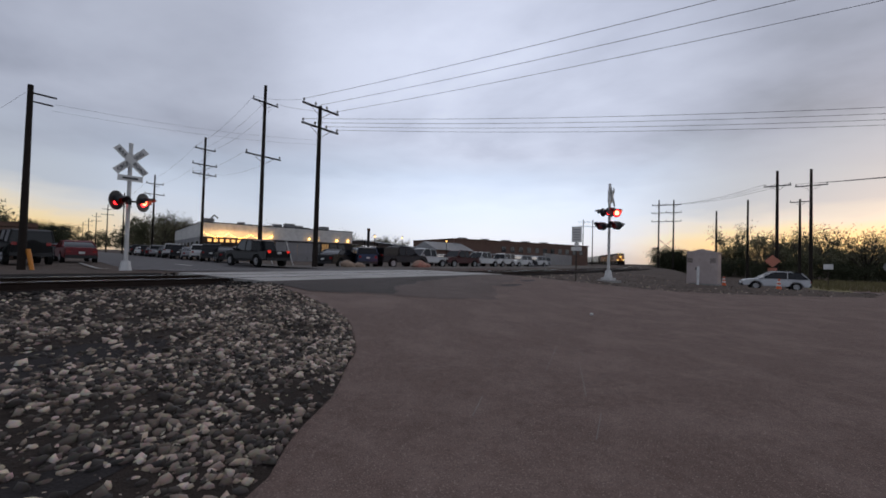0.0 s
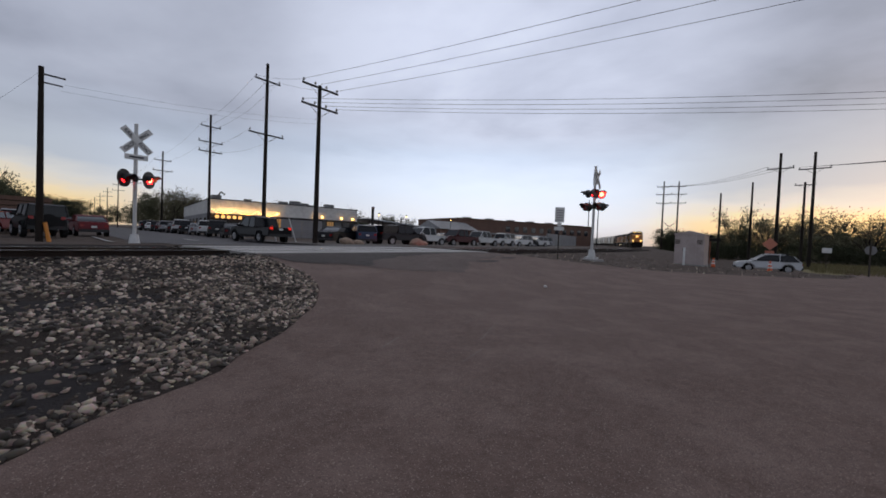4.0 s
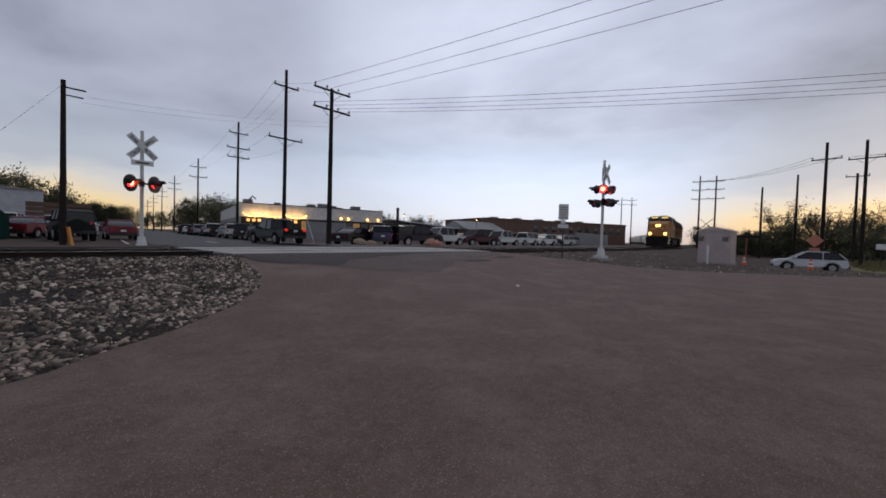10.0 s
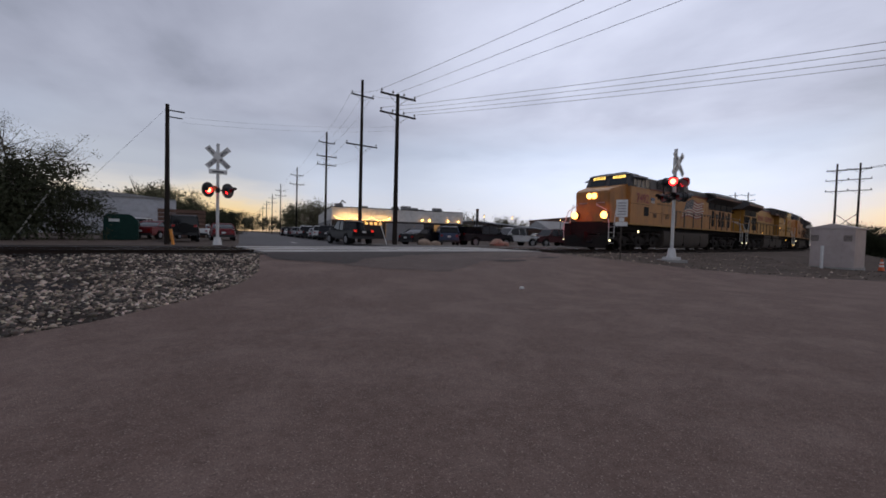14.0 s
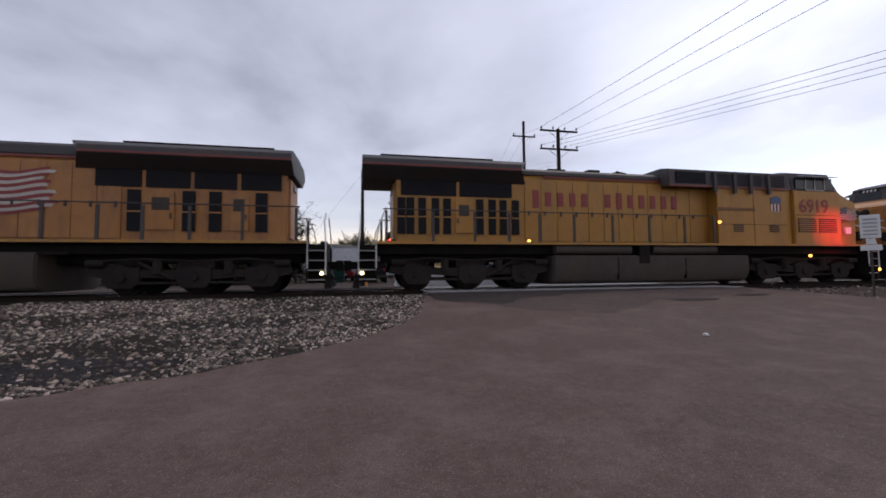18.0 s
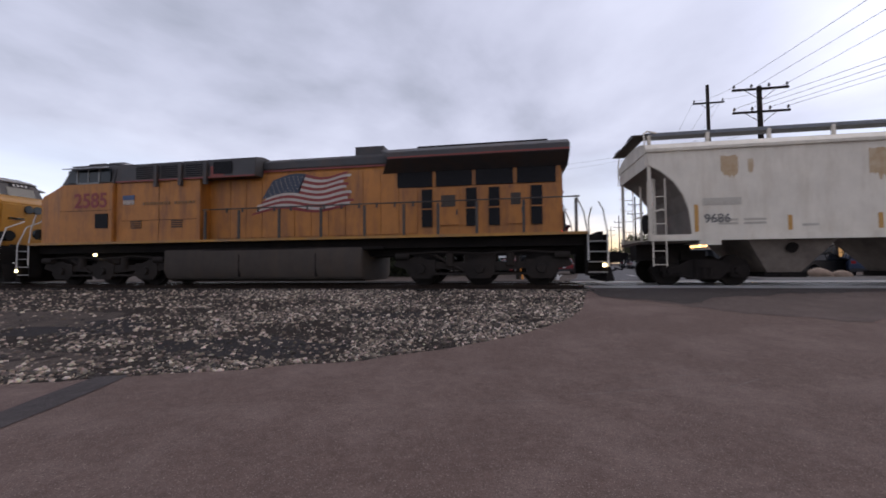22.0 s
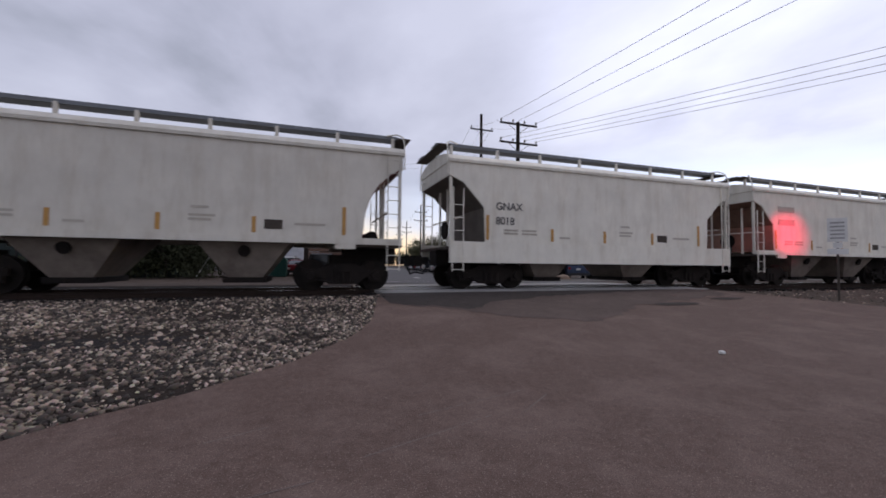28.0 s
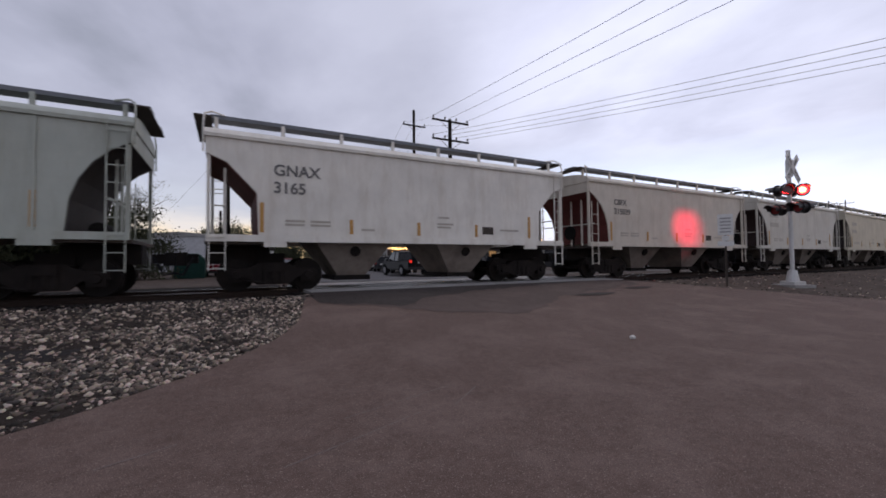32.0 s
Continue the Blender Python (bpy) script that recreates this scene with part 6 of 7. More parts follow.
# ---------------- buildings ----------------
M_STUCCO = mat("white_fascia", (0.60, 0.59, 0.56), 0.8, vary=0.12, scale=2, dirt=0.3)
M_DARKWALL = mat("dark_wall", (0.035, 0.032, 0.032), 0.7, vary=0.3, scale=3)
M_GREYWALL = mat("grey_wall", (0.26, 0.26, 0.26), 0.8, vary=0.2, scale=2, dirt=0.3)
M_BRICK = mat("brown_brick", (0.14, 0.085, 0.065), 0.85, vary=0.3, scale=4, dirt=0.3)
M_METALROOF = mat("pale_metal_roof", (0.50, 0.52, 0.55), 0.4, 0.3, vary=0.1, scale=2)
M_WIN = mat("window_glass", (0.02, 0.022, 0.026), 0.08, spec=0.7)
M_WARM = mat("warm_bulb", (1, 0.7, 0.3), emit=(1.0, 0.52, 0.13), strength=9.0)
M_SIGNGLOW = mat("glowing_sign", (1, 0.7, 0.3), emit=(1.0, 0.55, 0.16), strength=1.1)
M_WINLIT = mat("dim_lit_window", (0.3, 0.2, 0.1), emit=(0.9, 0.48, 0.16), strength=0.28)
M_HVAC = mat("roof_unit_grey", (0.23, 0.23, 0.23), 0.6, 0.3, vary=0.2, scale=3, dirt=0.4)

hall = thing("restaurant_building", "long low building with white fascia and warm string lights", "building", at=pose(28.6, 62.6, 0.2, 0, 0, -15.4))
HL, HD, HH = 27.6, 44.0, 6.0
bm = B(); box(bm, 0, HL, 0, HD, 0, 3.6); part("lower_wall", bm, M_DARKWALL, hall, "dark lower wall")
bm = B(); box(bm, -0.12, HL + 0.12, -0.15, HD, 3.6, HH); part("fascia", bm, M_STUCCO, hall, "broad white fascia")
bm = B(); box(bm, -0.2, HL + 0.2, -0.22, HD, HH, HH + 0.14); part("roof_edge", bm, M_DARKWALL, hall)
bm = B(); box(bm, -0.1, 0.0, 0.0, HD, 0, 3.6); part("side_wall", bm, M_GREYWALL, hall, "grey side wall")
for k in range(7):
    bm = B(); box(bm, -0.16, -0.1, 3 + k * 6, 5.2 + k * 6, 1.0, 2.8); part("side_window", bm, M_WIN, hall)
for k in range(9):
    x0 = 10.6 + k * 1.75
    bm = B(); box(bm, x0, x0 + 1.45, -0.1, -0.04, 0.4, 3.2); w = part("window", bm, M_WIN if k % 3 else M_WINLIT, hall, "tall dark shopfront window" if k % 3 else "dimly lit shopfront window")
    bm = B()
    for u in (0, 0.48, 0.97, 1.45):
        box(bm, x0 + u - 0.03, x0 + u + 0.03, -0.15, -0.1, 0.4, 3.2)
    box(bm, x0, x0 + 1.45, -0.15, -0.1, 2.3, 2.36)
    part("window_frame", bm, M_DARKWALL, w)
for x0, w, d, h in ((1.0, 1.6, 2.0, 1.0), (6.6, 1.2, 1.2, 0.7), (8.4, 0.7, 0.7, 0.4), (13.2, 1.5, 1.5, 0.8), (15.4, 1.9, 1.6, 1.1), (17.4, 1.6, 1.5, 0.8), (19.2, 1.2, 1.0, 0.5), (22.8, 1.8, 1.6, 1.0)):
    u = None
    bm = B(); box(bm, x0, x0 + w, 5, 5 + d, HH + 0.14, HH + 0.14 + h); u = part("roof_unit", bm, M_HVAC, hall, "grey rooftop air handling unit", 0.04)
    bm = B()
    for k in range(4):
        box(bm, x0 + 0.1, x0 + w - 0.1, 4.97, 5.0, HH + 0.25 + k * h * 0.2, HH + 0.28 + k * h * 0.2)
    part("unit_louvre", bm, M_DARKWALL, u)
bm = B()
tube(bm, [(1.8, 4, HH + 0.9), (2.4, 4, HH + 1.7), (3.0, 4, HH + 1.2)], 0.16, 8); part("roof_duct", bm, M_HVAC, hall)
# sign made of plain glowing bars
for k in range(10):
    x0 = 0.9 + k * 0.92
    bm = B(); box(bm, x0, x0 + 0.56, -0.42, -0.36, 2.75, 3.25)
    part("sign_block", bm, M_SIGNGLOW, hall, "glowing warm sign block")
for a, b in ((0.3, 4.0), (4.0, 7.6), (7.6, 11.4)):
    for k in range(12):
        u = k / 11
        def bulb(bm):
            bmesh.ops.create_icosphere(bm, subdivisions=1, radius=0.085)
        shared("bulb", bulb, M_WARM, hall, "string_light", pose(a + (b - a) * u, -0.75, 4.25 - 0.65 * 4 * u * (1 - u)))
    bm = B(); tube(bm, [(a + (b - a) * u / 10, -0.75, 4.33 - 0.65 * 4 * (u / 10) * (1 - u / 10)) for u in range(11)], 0.012, 4); part("light_cable", bm, M_SIGB, hall)
for x0 in (11.2, 18.4, 20.0, 24.2, 26.6):
    bm = B(); box(bm, x0 - 0.12, x0 + 0.12, -0.5, -0.26, 3.9, 4.25); part("wall_lantern", bm, M_WARM, hall, "lit wall lantern")
    bm = B(); box(bm, x0 - 0.05, x0 + 0.05, -0.3, -0.15, 4.2, 4.45); part("lantern_bracket", bm, M_SIGB, hall)
for nm, x, e_ in (("string_glow", 3.2, 105.0), ("string_glow", 8.6, 70.0)):
    li = new(nm, bpy.data.lights.new(nm, "AREA"))
    li.data.energy, li.data.color, li.data.shape, li.data.size, li.data.size_y = e_, (1.0, 0.55, 0.18), "RECTANGLE", 5.0, 0.2
    li.matrix_world = hall.matrix_basis @ pose(x, -1.0, 4.0, 105, 0, 0)
# corrugated fence panels before the hall
for k in range(4):
    u = k * 1.5
    fx, fy = 28.6 + u * 0.96, 40.0 - u * 0.26
    f = thing("fence_panel", "tall grey corrugated fence panel", "fence", "fence panels", at=pose(fx, fy, 0.2, 0, 0, -15))
    bm = B(); box(bm, 0, 1.46, 0, 0.05, 0, 2.6); pn = part("sheet", bm, M_GREYWALL, f)
    for j in range(6):
        bm = B(); box(bm, 0.08 + j * 0.24, 0.16 + j * 0.24, -0.03, 0.0, 0, 2.6); part("rib", bm, M_GREYWALL, pn)

canopy = thing("canopy_building", "open pavilion with pale sloping metal roof", "building", at=pose(57, 53.5, 0.2, 0, 0, -15))
bm = B(); prism(bm, [(0, 4.5), (18, 3.2), (18, 3.0), (0, 4.3)], 0, 14); part("roof", bm, M_METALROOF, canopy, "pale sloping metal roof")
for k in range(6):
    bm = B(); box(bm, 0.4 + k * 3.4, 0.6 + k * 3.4, 0.3, 0.5, 0, 4.4 - k * 0.24); part("post", bm, M_DARKWALL, canopy)
bm = B(); box(bm, 0.3, 18, 8, 8.3, 0, 3.0); part("back_wall", bm, M_DARKWALL, canopy)
bm = B(); box(bm, 19, 31, -1, 9, 0, 3.2); part("gable_wall", bm, M_BRICK, canopy)
bm = B(); prism(bm, [(-1.5, 3.1), (4, 5.2), (9.5, 3.1)], 18.8, 31.2, "x"); part("gable_roof", bm, M_GREYWALL, canopy, "grey gable roof")
for x0 in (2, 9, 22):
    bm = B(); cyl(bm, (x0, -1.2, 0), (x0, -1.2, 5.4), 0.06, n=8); cyl(bm, (x0, -1.2, 5.4), (x0, -1.2, 5.75), 0.22, 0.1, 10); part("lamp_post", bm, M_DARKWALL, canopy)
    bm = B(); cyl(bm, (x0, -1.2, 5.2), (x0, -1.2, 5.4), 0.12, n=10); part("lamp_glow", bm, M_WARM, canopy, "lit warm lamp")
bm = B(); cyl(bm, (-1.0, -4, 0), (-1.0, -4, 6.2), 0.28, n=14); part("flue", bm, M_DARKWALL, canopy, "dark round flue")
bm = B(); cyl(bm, (-1.0, -4, 6.2), (-1.0, -4, 6.7), 0.32, n=14); part("flue_cap", bm, M_BRICK, canopy)

brick = thing("brick_warehouse", "long brown brick warehouse with a row of dark windows", "building", at=pose(86, 50, 0.2, 0, 0, -24))
bm = B(); box(bm, 0, 52, 0, 25, 0, 6.2); part("wall", bm, M_BRICK, brick)
bm = B(); box(bm, -0.2, 52.2, -0.2, 25, 6.2, 6.5); part("coping", bm, M_BRICK, brick)
for k in range(11):
    bm = B(); box(bm, 16 + k * 3.2, 17.6 + k * 3.2, -0.06, 0.0, 3.3, 4.9); part("window", bm, M_WIN, brick, "dark upper window")
bm = B(); box(bm, 4, 30, -3.0, -0.1, 2.4, 2.7); part("awning", bm, M_GREYWALL, brick)
for k in range(5):
    bm = B(); box(bm, 6 + k * 8, 8 + k * 8, 6, 8, 6.5, 7.2); part("roof_unit", bm, M_HVAC, brick)
wall = thing("retaining_wall", "low grey concrete wall beyond the parking", "wall", at=pose(92, 27, 0.2, 0, 0, 8))
bm = B(); box(bm, 0, 60, 0, 0.4, 0, 3.0); part("panel", bm, M_GREYWALL, wall)

white = thing("white_warehouse", "pale metal warehouse behind parked cars", "building", at=pose(-14, 58, 0.2))
bm = B(); box(bm, 0, 17, 0, 30, 0, 5.2); part("wall", bm, mat("pale_metal_wall", (0.42, 0.43, 0.45), 0.6, 0.1, vary=0.12, scale=2, dirt=0.3), white)
bm = B(); prism(bm, [(0, 5.2), (8.5, 5.9), (17, 5.2)], -0.2, 30); part("roof", bm, M_GREYWALL, white)
for k in range(3):
    bm = B(); box(bm, 17.0, 17.06, 1, 29, 4.2 - k * 0.35, 4.32 - k * 0.35); part("trim_stripe", bm, M_BRICK, white)

shed = thing("wooden_shed", "dark low shed with a pale shallow roof", "shed", at=pose(-27, 21.5, 0.2))
bm = B(); box(bm, 0, 19, 0, 9, 0, 3.0); part("wall", bm, mat("shed_green", (0.035, 0.045, 0.042), 0.8, vary=0.3, scale=2), shed)
bm = B(); prism(bm, [(-0.5, 2.95), (4.5, 4.9), (9.5, 2.95)], -0.3, 19.3, "x"); part("roof", bm, mat("shed_roof", (0.23, 0.21, 0.19), 0.85, vary=0.25, scale=2), shed, "weathered shallow roof")
for k in range(16):
    bm = B(); box(bm, 0.2 + k * 1.2, 0.3 + k * 1.2, -0.05, 0.0, 0, 2.9); part("batten", bm, M_DARKWALL, shed)
bm = B(); prism(bm, [(13.2, 0), (13.2, 1.9), (14.3, 2.4), (15.4, 1.9), (15.4, 0)], -0.9, -0.1); part("porch", bm, mat("tan_board", (0.20, 0.16, 0.12), 0.85, vary=0.25), shed, "tan boarded porch")
bm = B(); box(bm, 13.8, 14.8, -0.95, -0.88, 0, 1.6); part("porch_opening", bm, M_DARKWALL, shed)
e = thing("canvas_container", "dark green canvas covered container", "container", at=pose(-2.6, 22.5, 0.2))
bm = B(); prism(bm, [(0, 0), (0, 1.65), (0.3, 1.85), (1.5, 1.85), (1.95, 1.4), (1.95, 0)], 0, 4.0); part("cover", bm, mat("green_canvas", (0.009, 0.036, 0.028), 0.7, vary=0.25, scale=3), e, "", 0.05)
bm = B(); box(bm, 0.3, 0.9, -0.03, 0.0, 1.3, 1.5); part("label_patch", bm, M_SIGNW, e)
e = thing("timber_stack", "brown stacked timber pallets", "pallets", at=pose(0.6, 36, 0.2))
for k in range(7):
    bm = B(); box(bm, 0, 4.2, 0, 1.2, 0.05 + k * 0.42, 0.40 + k * 0.42); part("pallet", bm, M_BRICK, e, "", 0.02)
e = thing("leaning_pipe", "pale pipe leaning against the shed", "pipe")
bm = B(); tube(bm, [(-6.6, 20.4, 0.2), (-4.9, 20.7, 3.4)], 0.05, 8); part("pipe", bm, M_RAILW, e)
# street furniture past the crossing
for x, y, r in ((17.2, 11.8, 0.55), (18.0, 11.5, 0.45), (22.8, 9.8, 0.6), (23.6, 9.7, 0.4)):
    e = thing("boulder", "rounded tan boulder at the parking edge", "boulder", "parking boulders", at=pose(x, y, land(x, y)))
    bm = B(); bmesh.ops.create_icosphere(bm, subdivisions=3, radius=r)
    for v in bm.verts:
        v.co *= 1 + 0.25 * noise.noise(v.co * 2.2 + Vector((x, y, 0)))
        v.co.z = v.co.z * 0.7 + r * 0.4
    part("rock", bm, mat("tan_rock", (0.27, 0.20, 0.15), 0.9, vary=0.3, scale=4, bump=0.4), e, "", 0, True)
e = thing("white_barrier", "white slanted barrier posts before the hall", "barrier")
bm = B(); tube(bm, [(16.6, 20.5, 0.2), (15.9, 20.6, 2.3)], 0.04, 6); tube(bm, [(18.3, 20.2, 0.2), (17.6, 20.3, 2.3)], 0.04, 6); part("post", bm, M_SIGNW, e)

for x, y, r in ((29.5, -17.6, 0.27), (37.5, -20.4, 0.27)):
    e = thing("road_sign", "grey back of a round road sign on post", "sign", at=pose(x, y, land(x, y), 0, 0, 60))
    bm = B(); box(bm, -0.03, 0.03, -0.03, 0.03, -0.3, 1.9); part("post", bm, M_TANK, e)
    bm = B(); cyl(bm, (0, -0.04, 1.5), (0, -0.055, 1.5), r, n=8); part("plate", bm, mat("sign_back", (0.20, 0.195, 0.19), 0.6, 0.2, vary=0.15), e)

# ---------------- vehicles ----------------
M_TYRE = mat("tyre_rubber", (0.014, 0.014, 0.014), 0.85, vary=0.2)
M_RIM = mat("wheel_rim", (0.35, 0.35, 0.36), 0.35, 0.8, vary=0.15)
M_CARGLASS = mat("car_glass", (0.008, 0.009, 0.011), 0.08, spec=0.3)
M_TAIL = mat("tail_lamp", (0.25, 0.012, 0.012), 0.2, vary=0.1)
M_TAILLIT = mat("tail_lamp_lit", (0.6, 0.02, 0.02), emit=(1.0, 0.04, 0.02), strength=0.7)
M_LAMP = mat("head_lamp", (0.6, 0.6, 0.6), 0.12, vary=0.05)
M_TRIM = mat("black_trim", (0.018, 0.018, 0.019), 0.6, vary=0.2)

CARDIM = {
    # length, width, wheel radius, axles, lower body outline, greenhouse outline, roof span
    "sedan": (4.75, 1.82, 0.33, (-1.38, 1.38), [(-2.36, 0.30), (-2.38, 0.78), (-2.25, 0.98), (-1.55, 1.02), (1.05, 0.98), (2.1, 0.80), (2.34, 0.62), (2.36, 0.30)], [(-1.75, 1.0), (-0.95, 1.40), (0.30, 1.43), (1.15, 0.97)]),
    "suv": (4.65, 1.88, 0.37, (-1.36, 1.36), [(-2.28, 0.34), (-2.32, 0.95), (-2.22, 1.12), (1.0, 1.08), (2.05, 0.95), (2.28, 0.75), (2.32, 0.34)], [(-2.18, 1.10), (-1.95, 1.62), (-1.5, 1.70), (0.25, 1.70), (1.08, 1.07)]),
    "wagon": (4.80, 1.84, 0.36, (-1.38, 1.38), [(-2.36, 0.34), (-2.38, 0.85), (-2.28, 1.03), (1.05, 1.0), (2.1, 0.86), (2.36, 0.68), (2.38, 0.34)], [(-2.22, 1.02), (-1.75, 1.52), (-1.2, 1.62), (0.15, 1.62), (1.15, 1.0)]),
    "jeep": (4.2, 1.85, 0.40, (-1.25, 1.22), [(-2.0, 0.45), (-2.02, 1.15), (0.75, 1.15), (1.95, 1.10), (2.05, 0.95), (2.05, 0.45)], [(-1.98, 1.15), (-1.95, 1.82), (0.45, 1.82), (0.72, 1.15)]),
    "pickup": (5.75, 2.0, 0.40, (-1.75, 1.80), [(-2.82, 0.48), (-2.85, 1.12), (0.0, 1.12), (1.35, 1.15), (2.55, 1.08), (2.82, 0.90), (2.85, 0.48)], [(-0.95, 1.12), (-0.85, 1.80), (-0.55, 1.88), (0.65, 1.88), (1.35, 1.14)]),
}


def vehicle(kind, color, x, y, yaw, label, lit=False, z=None, cap=False):
    ln, w, r, axles, low, green = CARDIM[kind]
    e = thing(kind if kind in ("sedan", "pickup", "jeep", "wagon") else "sport_utility_car", label, "car" if kind != "pickup" else "pickup truck", "parked vehicles", at=pose(x, y, land(x, y) + 0.02 if z is None else z, 0, 0, yaw))
    ck = "%s_%02d%02d%02d" % (kind, *[int(c * 99) for c in color])
    paint = mat("paint_" + ck[-6:], color, 0.34, 0.0, vary=0.08, scale=2, dirt=0.25, dirt_color=tuple(c * 0.7 + 0.003 for c in color), spec=0.22)
    hw = w / 2

    def body(bm):
        prof = []
        for ax in axles:
            k = 7
            arch = [(ax - (r + 0.07) * math.cos(math.pi * i / k), max(low[0][1], r + (r + 0.07) * math.sin(math.pi * i / k))) for i in range(k + 1)]
            prof += arch
        pts = [low[0]] + prof + [low[-1]] + low[-2:0:-1]
        prism(bm, pts, -hw, hw)
        for v in bm.verts:
            if v.co.z > 0.8:
                v.co.y *= 0.965
            if abs(v.co.x) > ln * 0.46:
                v.co.y *= 0.90
    shared(ck + "body", body, paint, e, "body", bevel=0.07, smooth=True)

    def glass(bm):
        prism(bm, green, -hw * 0.93, hw * 0.93)
        for v in bm.verts:
            if v.co.z > low[2][1] + 0.2:
                v.co.y *= 0.86
    shared(kind + "glass", glass, M_CARGLASS, e, "greenhouse", label="dark tinted windows", bevel=0.04, smooth=True)

    def roof(bm):
        zt = max(p[1] for p in green)
        xs = [p[0] for p in green if p[1] > zt - 0.1]
        prism(bm, [(min(xs) - 0.08, zt - 0.06), (min(xs) + 0.1, zt + 0.03), (max(xs) - 0.1, zt + 0.03), (max(xs) + 0.08, zt - 0.06)], -hw * 0.80, hw * 0.80)
    shared(ck + "roof", roof, paint, e, "roof", bevel=0.03, smooth=True)
    zt = max(p[1] for p in green)
    zb = min(p[1] for p in green)

    mid = (green[1][0] + green[-2][0]) / 2
    for s in (-1, 1):
        for k, ((xa, za), (xb, zb2)) in enumerate(((green[0], green[1]), (green[-1], green[-2]), ((mid, zb), (mid, zt - 0.02)))):
            def pillar(bm):
                tube(bm, [(xa, s * hw * 0.93, za), (xb, s * hw * 0.80, zb2)], 0.038, 5)
            shared("%spillar%d%d" % (ck, s, k), pillar, paint, e, "pillar")
    for ax in axles:
        for s in (-1, 1):
            def tyre(bm):
                cyl(bm, (0, -0.11, 0), (0, 0.11, 0), r, n=22)
            t = shared("tyre%d" % int(r * 100), tyre, M_TYRE, e, "wheel", pose(ax, s * (hw - 0.10), r), smooth=True)

            def rim(bm):
                cyl(bm, (0, -0.02, 0), (0, 0.02, 0), r * 0.62, n=16)
                for k in range(5):
                    a = k * 2 * math.pi / 5
                    tube(bm, [(0, 0.03, 0), (math.cos(a) * r * 0.58, 0.03, math.sin(a) * r * 0.58)], 0.03, 5)
            shared("rim%d" % int(r * 100), rim, M_RIM, t, "rim", pose(0, s * 0.105, 0, 0, 0, 0 if s > 0 else 180))
    zl = low[2][1] - 0.16
    for s in (-1, 1):
        def head(bm):
            box(bm, -0.06, 0.06, -0.2, 0.2, -0.07, 0.07)
        shared("head", head, M_LAMP, e, "headlight", pose(low[-2][0] - 0.06, s * hw * 0.66, low[-2][1] + 0.02))
        def tail(bm):
            box(bm, -0.05, 0.05, -0.10, 0.10, -0.08, 0.08)
        shared("tail_lit" if lit else "tail", tail, M_TAILLIT if lit else M_TAIL, e, "taillight", pose(low[1][0] + 0.05, s * hw * 0.70, low[1][1] - 0.05), "lit red tail light" if lit else "red tail light")
        def mirror(bm):
            box(bm, -0.07, 0.07, -0.11, 0.11, -0.07, 0.07)
        shared(ck + "mirror", mirror, paint, e, "mirror", pose(green[-1][0] - 0.25, s * (hw + 0.06), zb + 0.12))

    def bump(bm):
        box(bm, -0.08, 0.08, -hw * 0.86, hw * 0.86, -0.1, 0.1)
    shared(kind + "bump", bump, M_TRIM, e, "bumper", pose(low[0][0] + 0.03, 0, low[0][1] + 0.1))
    shared(kind + "bump", bump, M_TRIM, e, "bumper", pose(low[-1][0] - 0.03, 0, low[-1][1] + 0.1))

    def plate(bm):
        box(bm, -0.01, 0.01, -0.15, 0.15, -0.07, 0.07)
    shared("plate", plate, M_SIGNW, e, "plate", pose(low[1][0] - 0.03, 0, low[1][1] - 0.12))
    if kind == "pickup":
        def bed(bm):
            box(bm, -2.75, -1.02, -hw * 0.84, hw * 0.84, 1.06, 1.13)
        shared("pickupbed", bed, M_TRIM, e, "cargo_bed", label="dark open cargo bed")
        if cap:
            bm = B(); box(bm, -2.7, -1.0, -hw * 0.82, hw * 0.82, 1.1, 1.75); part("bed_cap", bm, M_CARGLASS, e, "dark cargo cap", 0.05)
    if kind in ("suv", "wagon"):
        def rack(bm):
            for s in (-1, 1):
                tube(bm, [(-1.5, s * hw * 0.7, zt + 0.07), (0.1, s * hw * 0.7, zt + 0.07)], 0.02, 5)
        shared(kind + "rack", rack, M_TRIM, e, "roof_rack")
    if kind == "jeep":
        bm = B(); cyl(bm, (-2.05, 0, 0.95), (-2.25, 0, 0.95), 0.36, n=18); part("spare_wheel", bm, M_TYRE, e, "rear spare wheel")
    return e


BLK, CHAR, SILV, WHT, RED, MAR, BLU, TAN = (0.006, 0.006, 0.007), (0.014, 0.014, 0.016), (0.28, 0.28, 0.29), (0.55, 0.55, 0.54), (0.13, 0.010, 0.014), (0.06, 0.012, 0.014), (0.03, 0.045, 0.085), (0.22, 0.19, 0.16)
vehicle("wagon", (0.48, 0.49, 0.50), 44.0, -13.6, 97, "silver white station wagon parked on dirt by a cone")
# angled row along the street
vehicle("pickup", BLK, 13.2, 17.0, 90, "black crew pickup parked nose-in along the street", True)
row = [("sedan", SILV), ("sedan", CHAR), ("suv", CHAR), ("suv", WHT), ("sedan", SILV), ("suv", BLK), ("pickup", WHT), ("sedan", CHAR), ("suv", SILV), ("sedan", MAR), ("suv", CHAR), ("sedan", WHT), ("pickup", BLK), ("suv", SILV)]
WORD = {BLK: "black", CHAR: "charcoal grey", SILV: "silver", WHT: "white", RED: "red", MAR: "maroon", BLU: "dark blue", TAN: "tan"}
KIND = {"sedan": "sedan", "suv": "sport utility car", "pickup": "pickup truck", "jeep": "boxy off-road car", "wagon": "station wagon"}
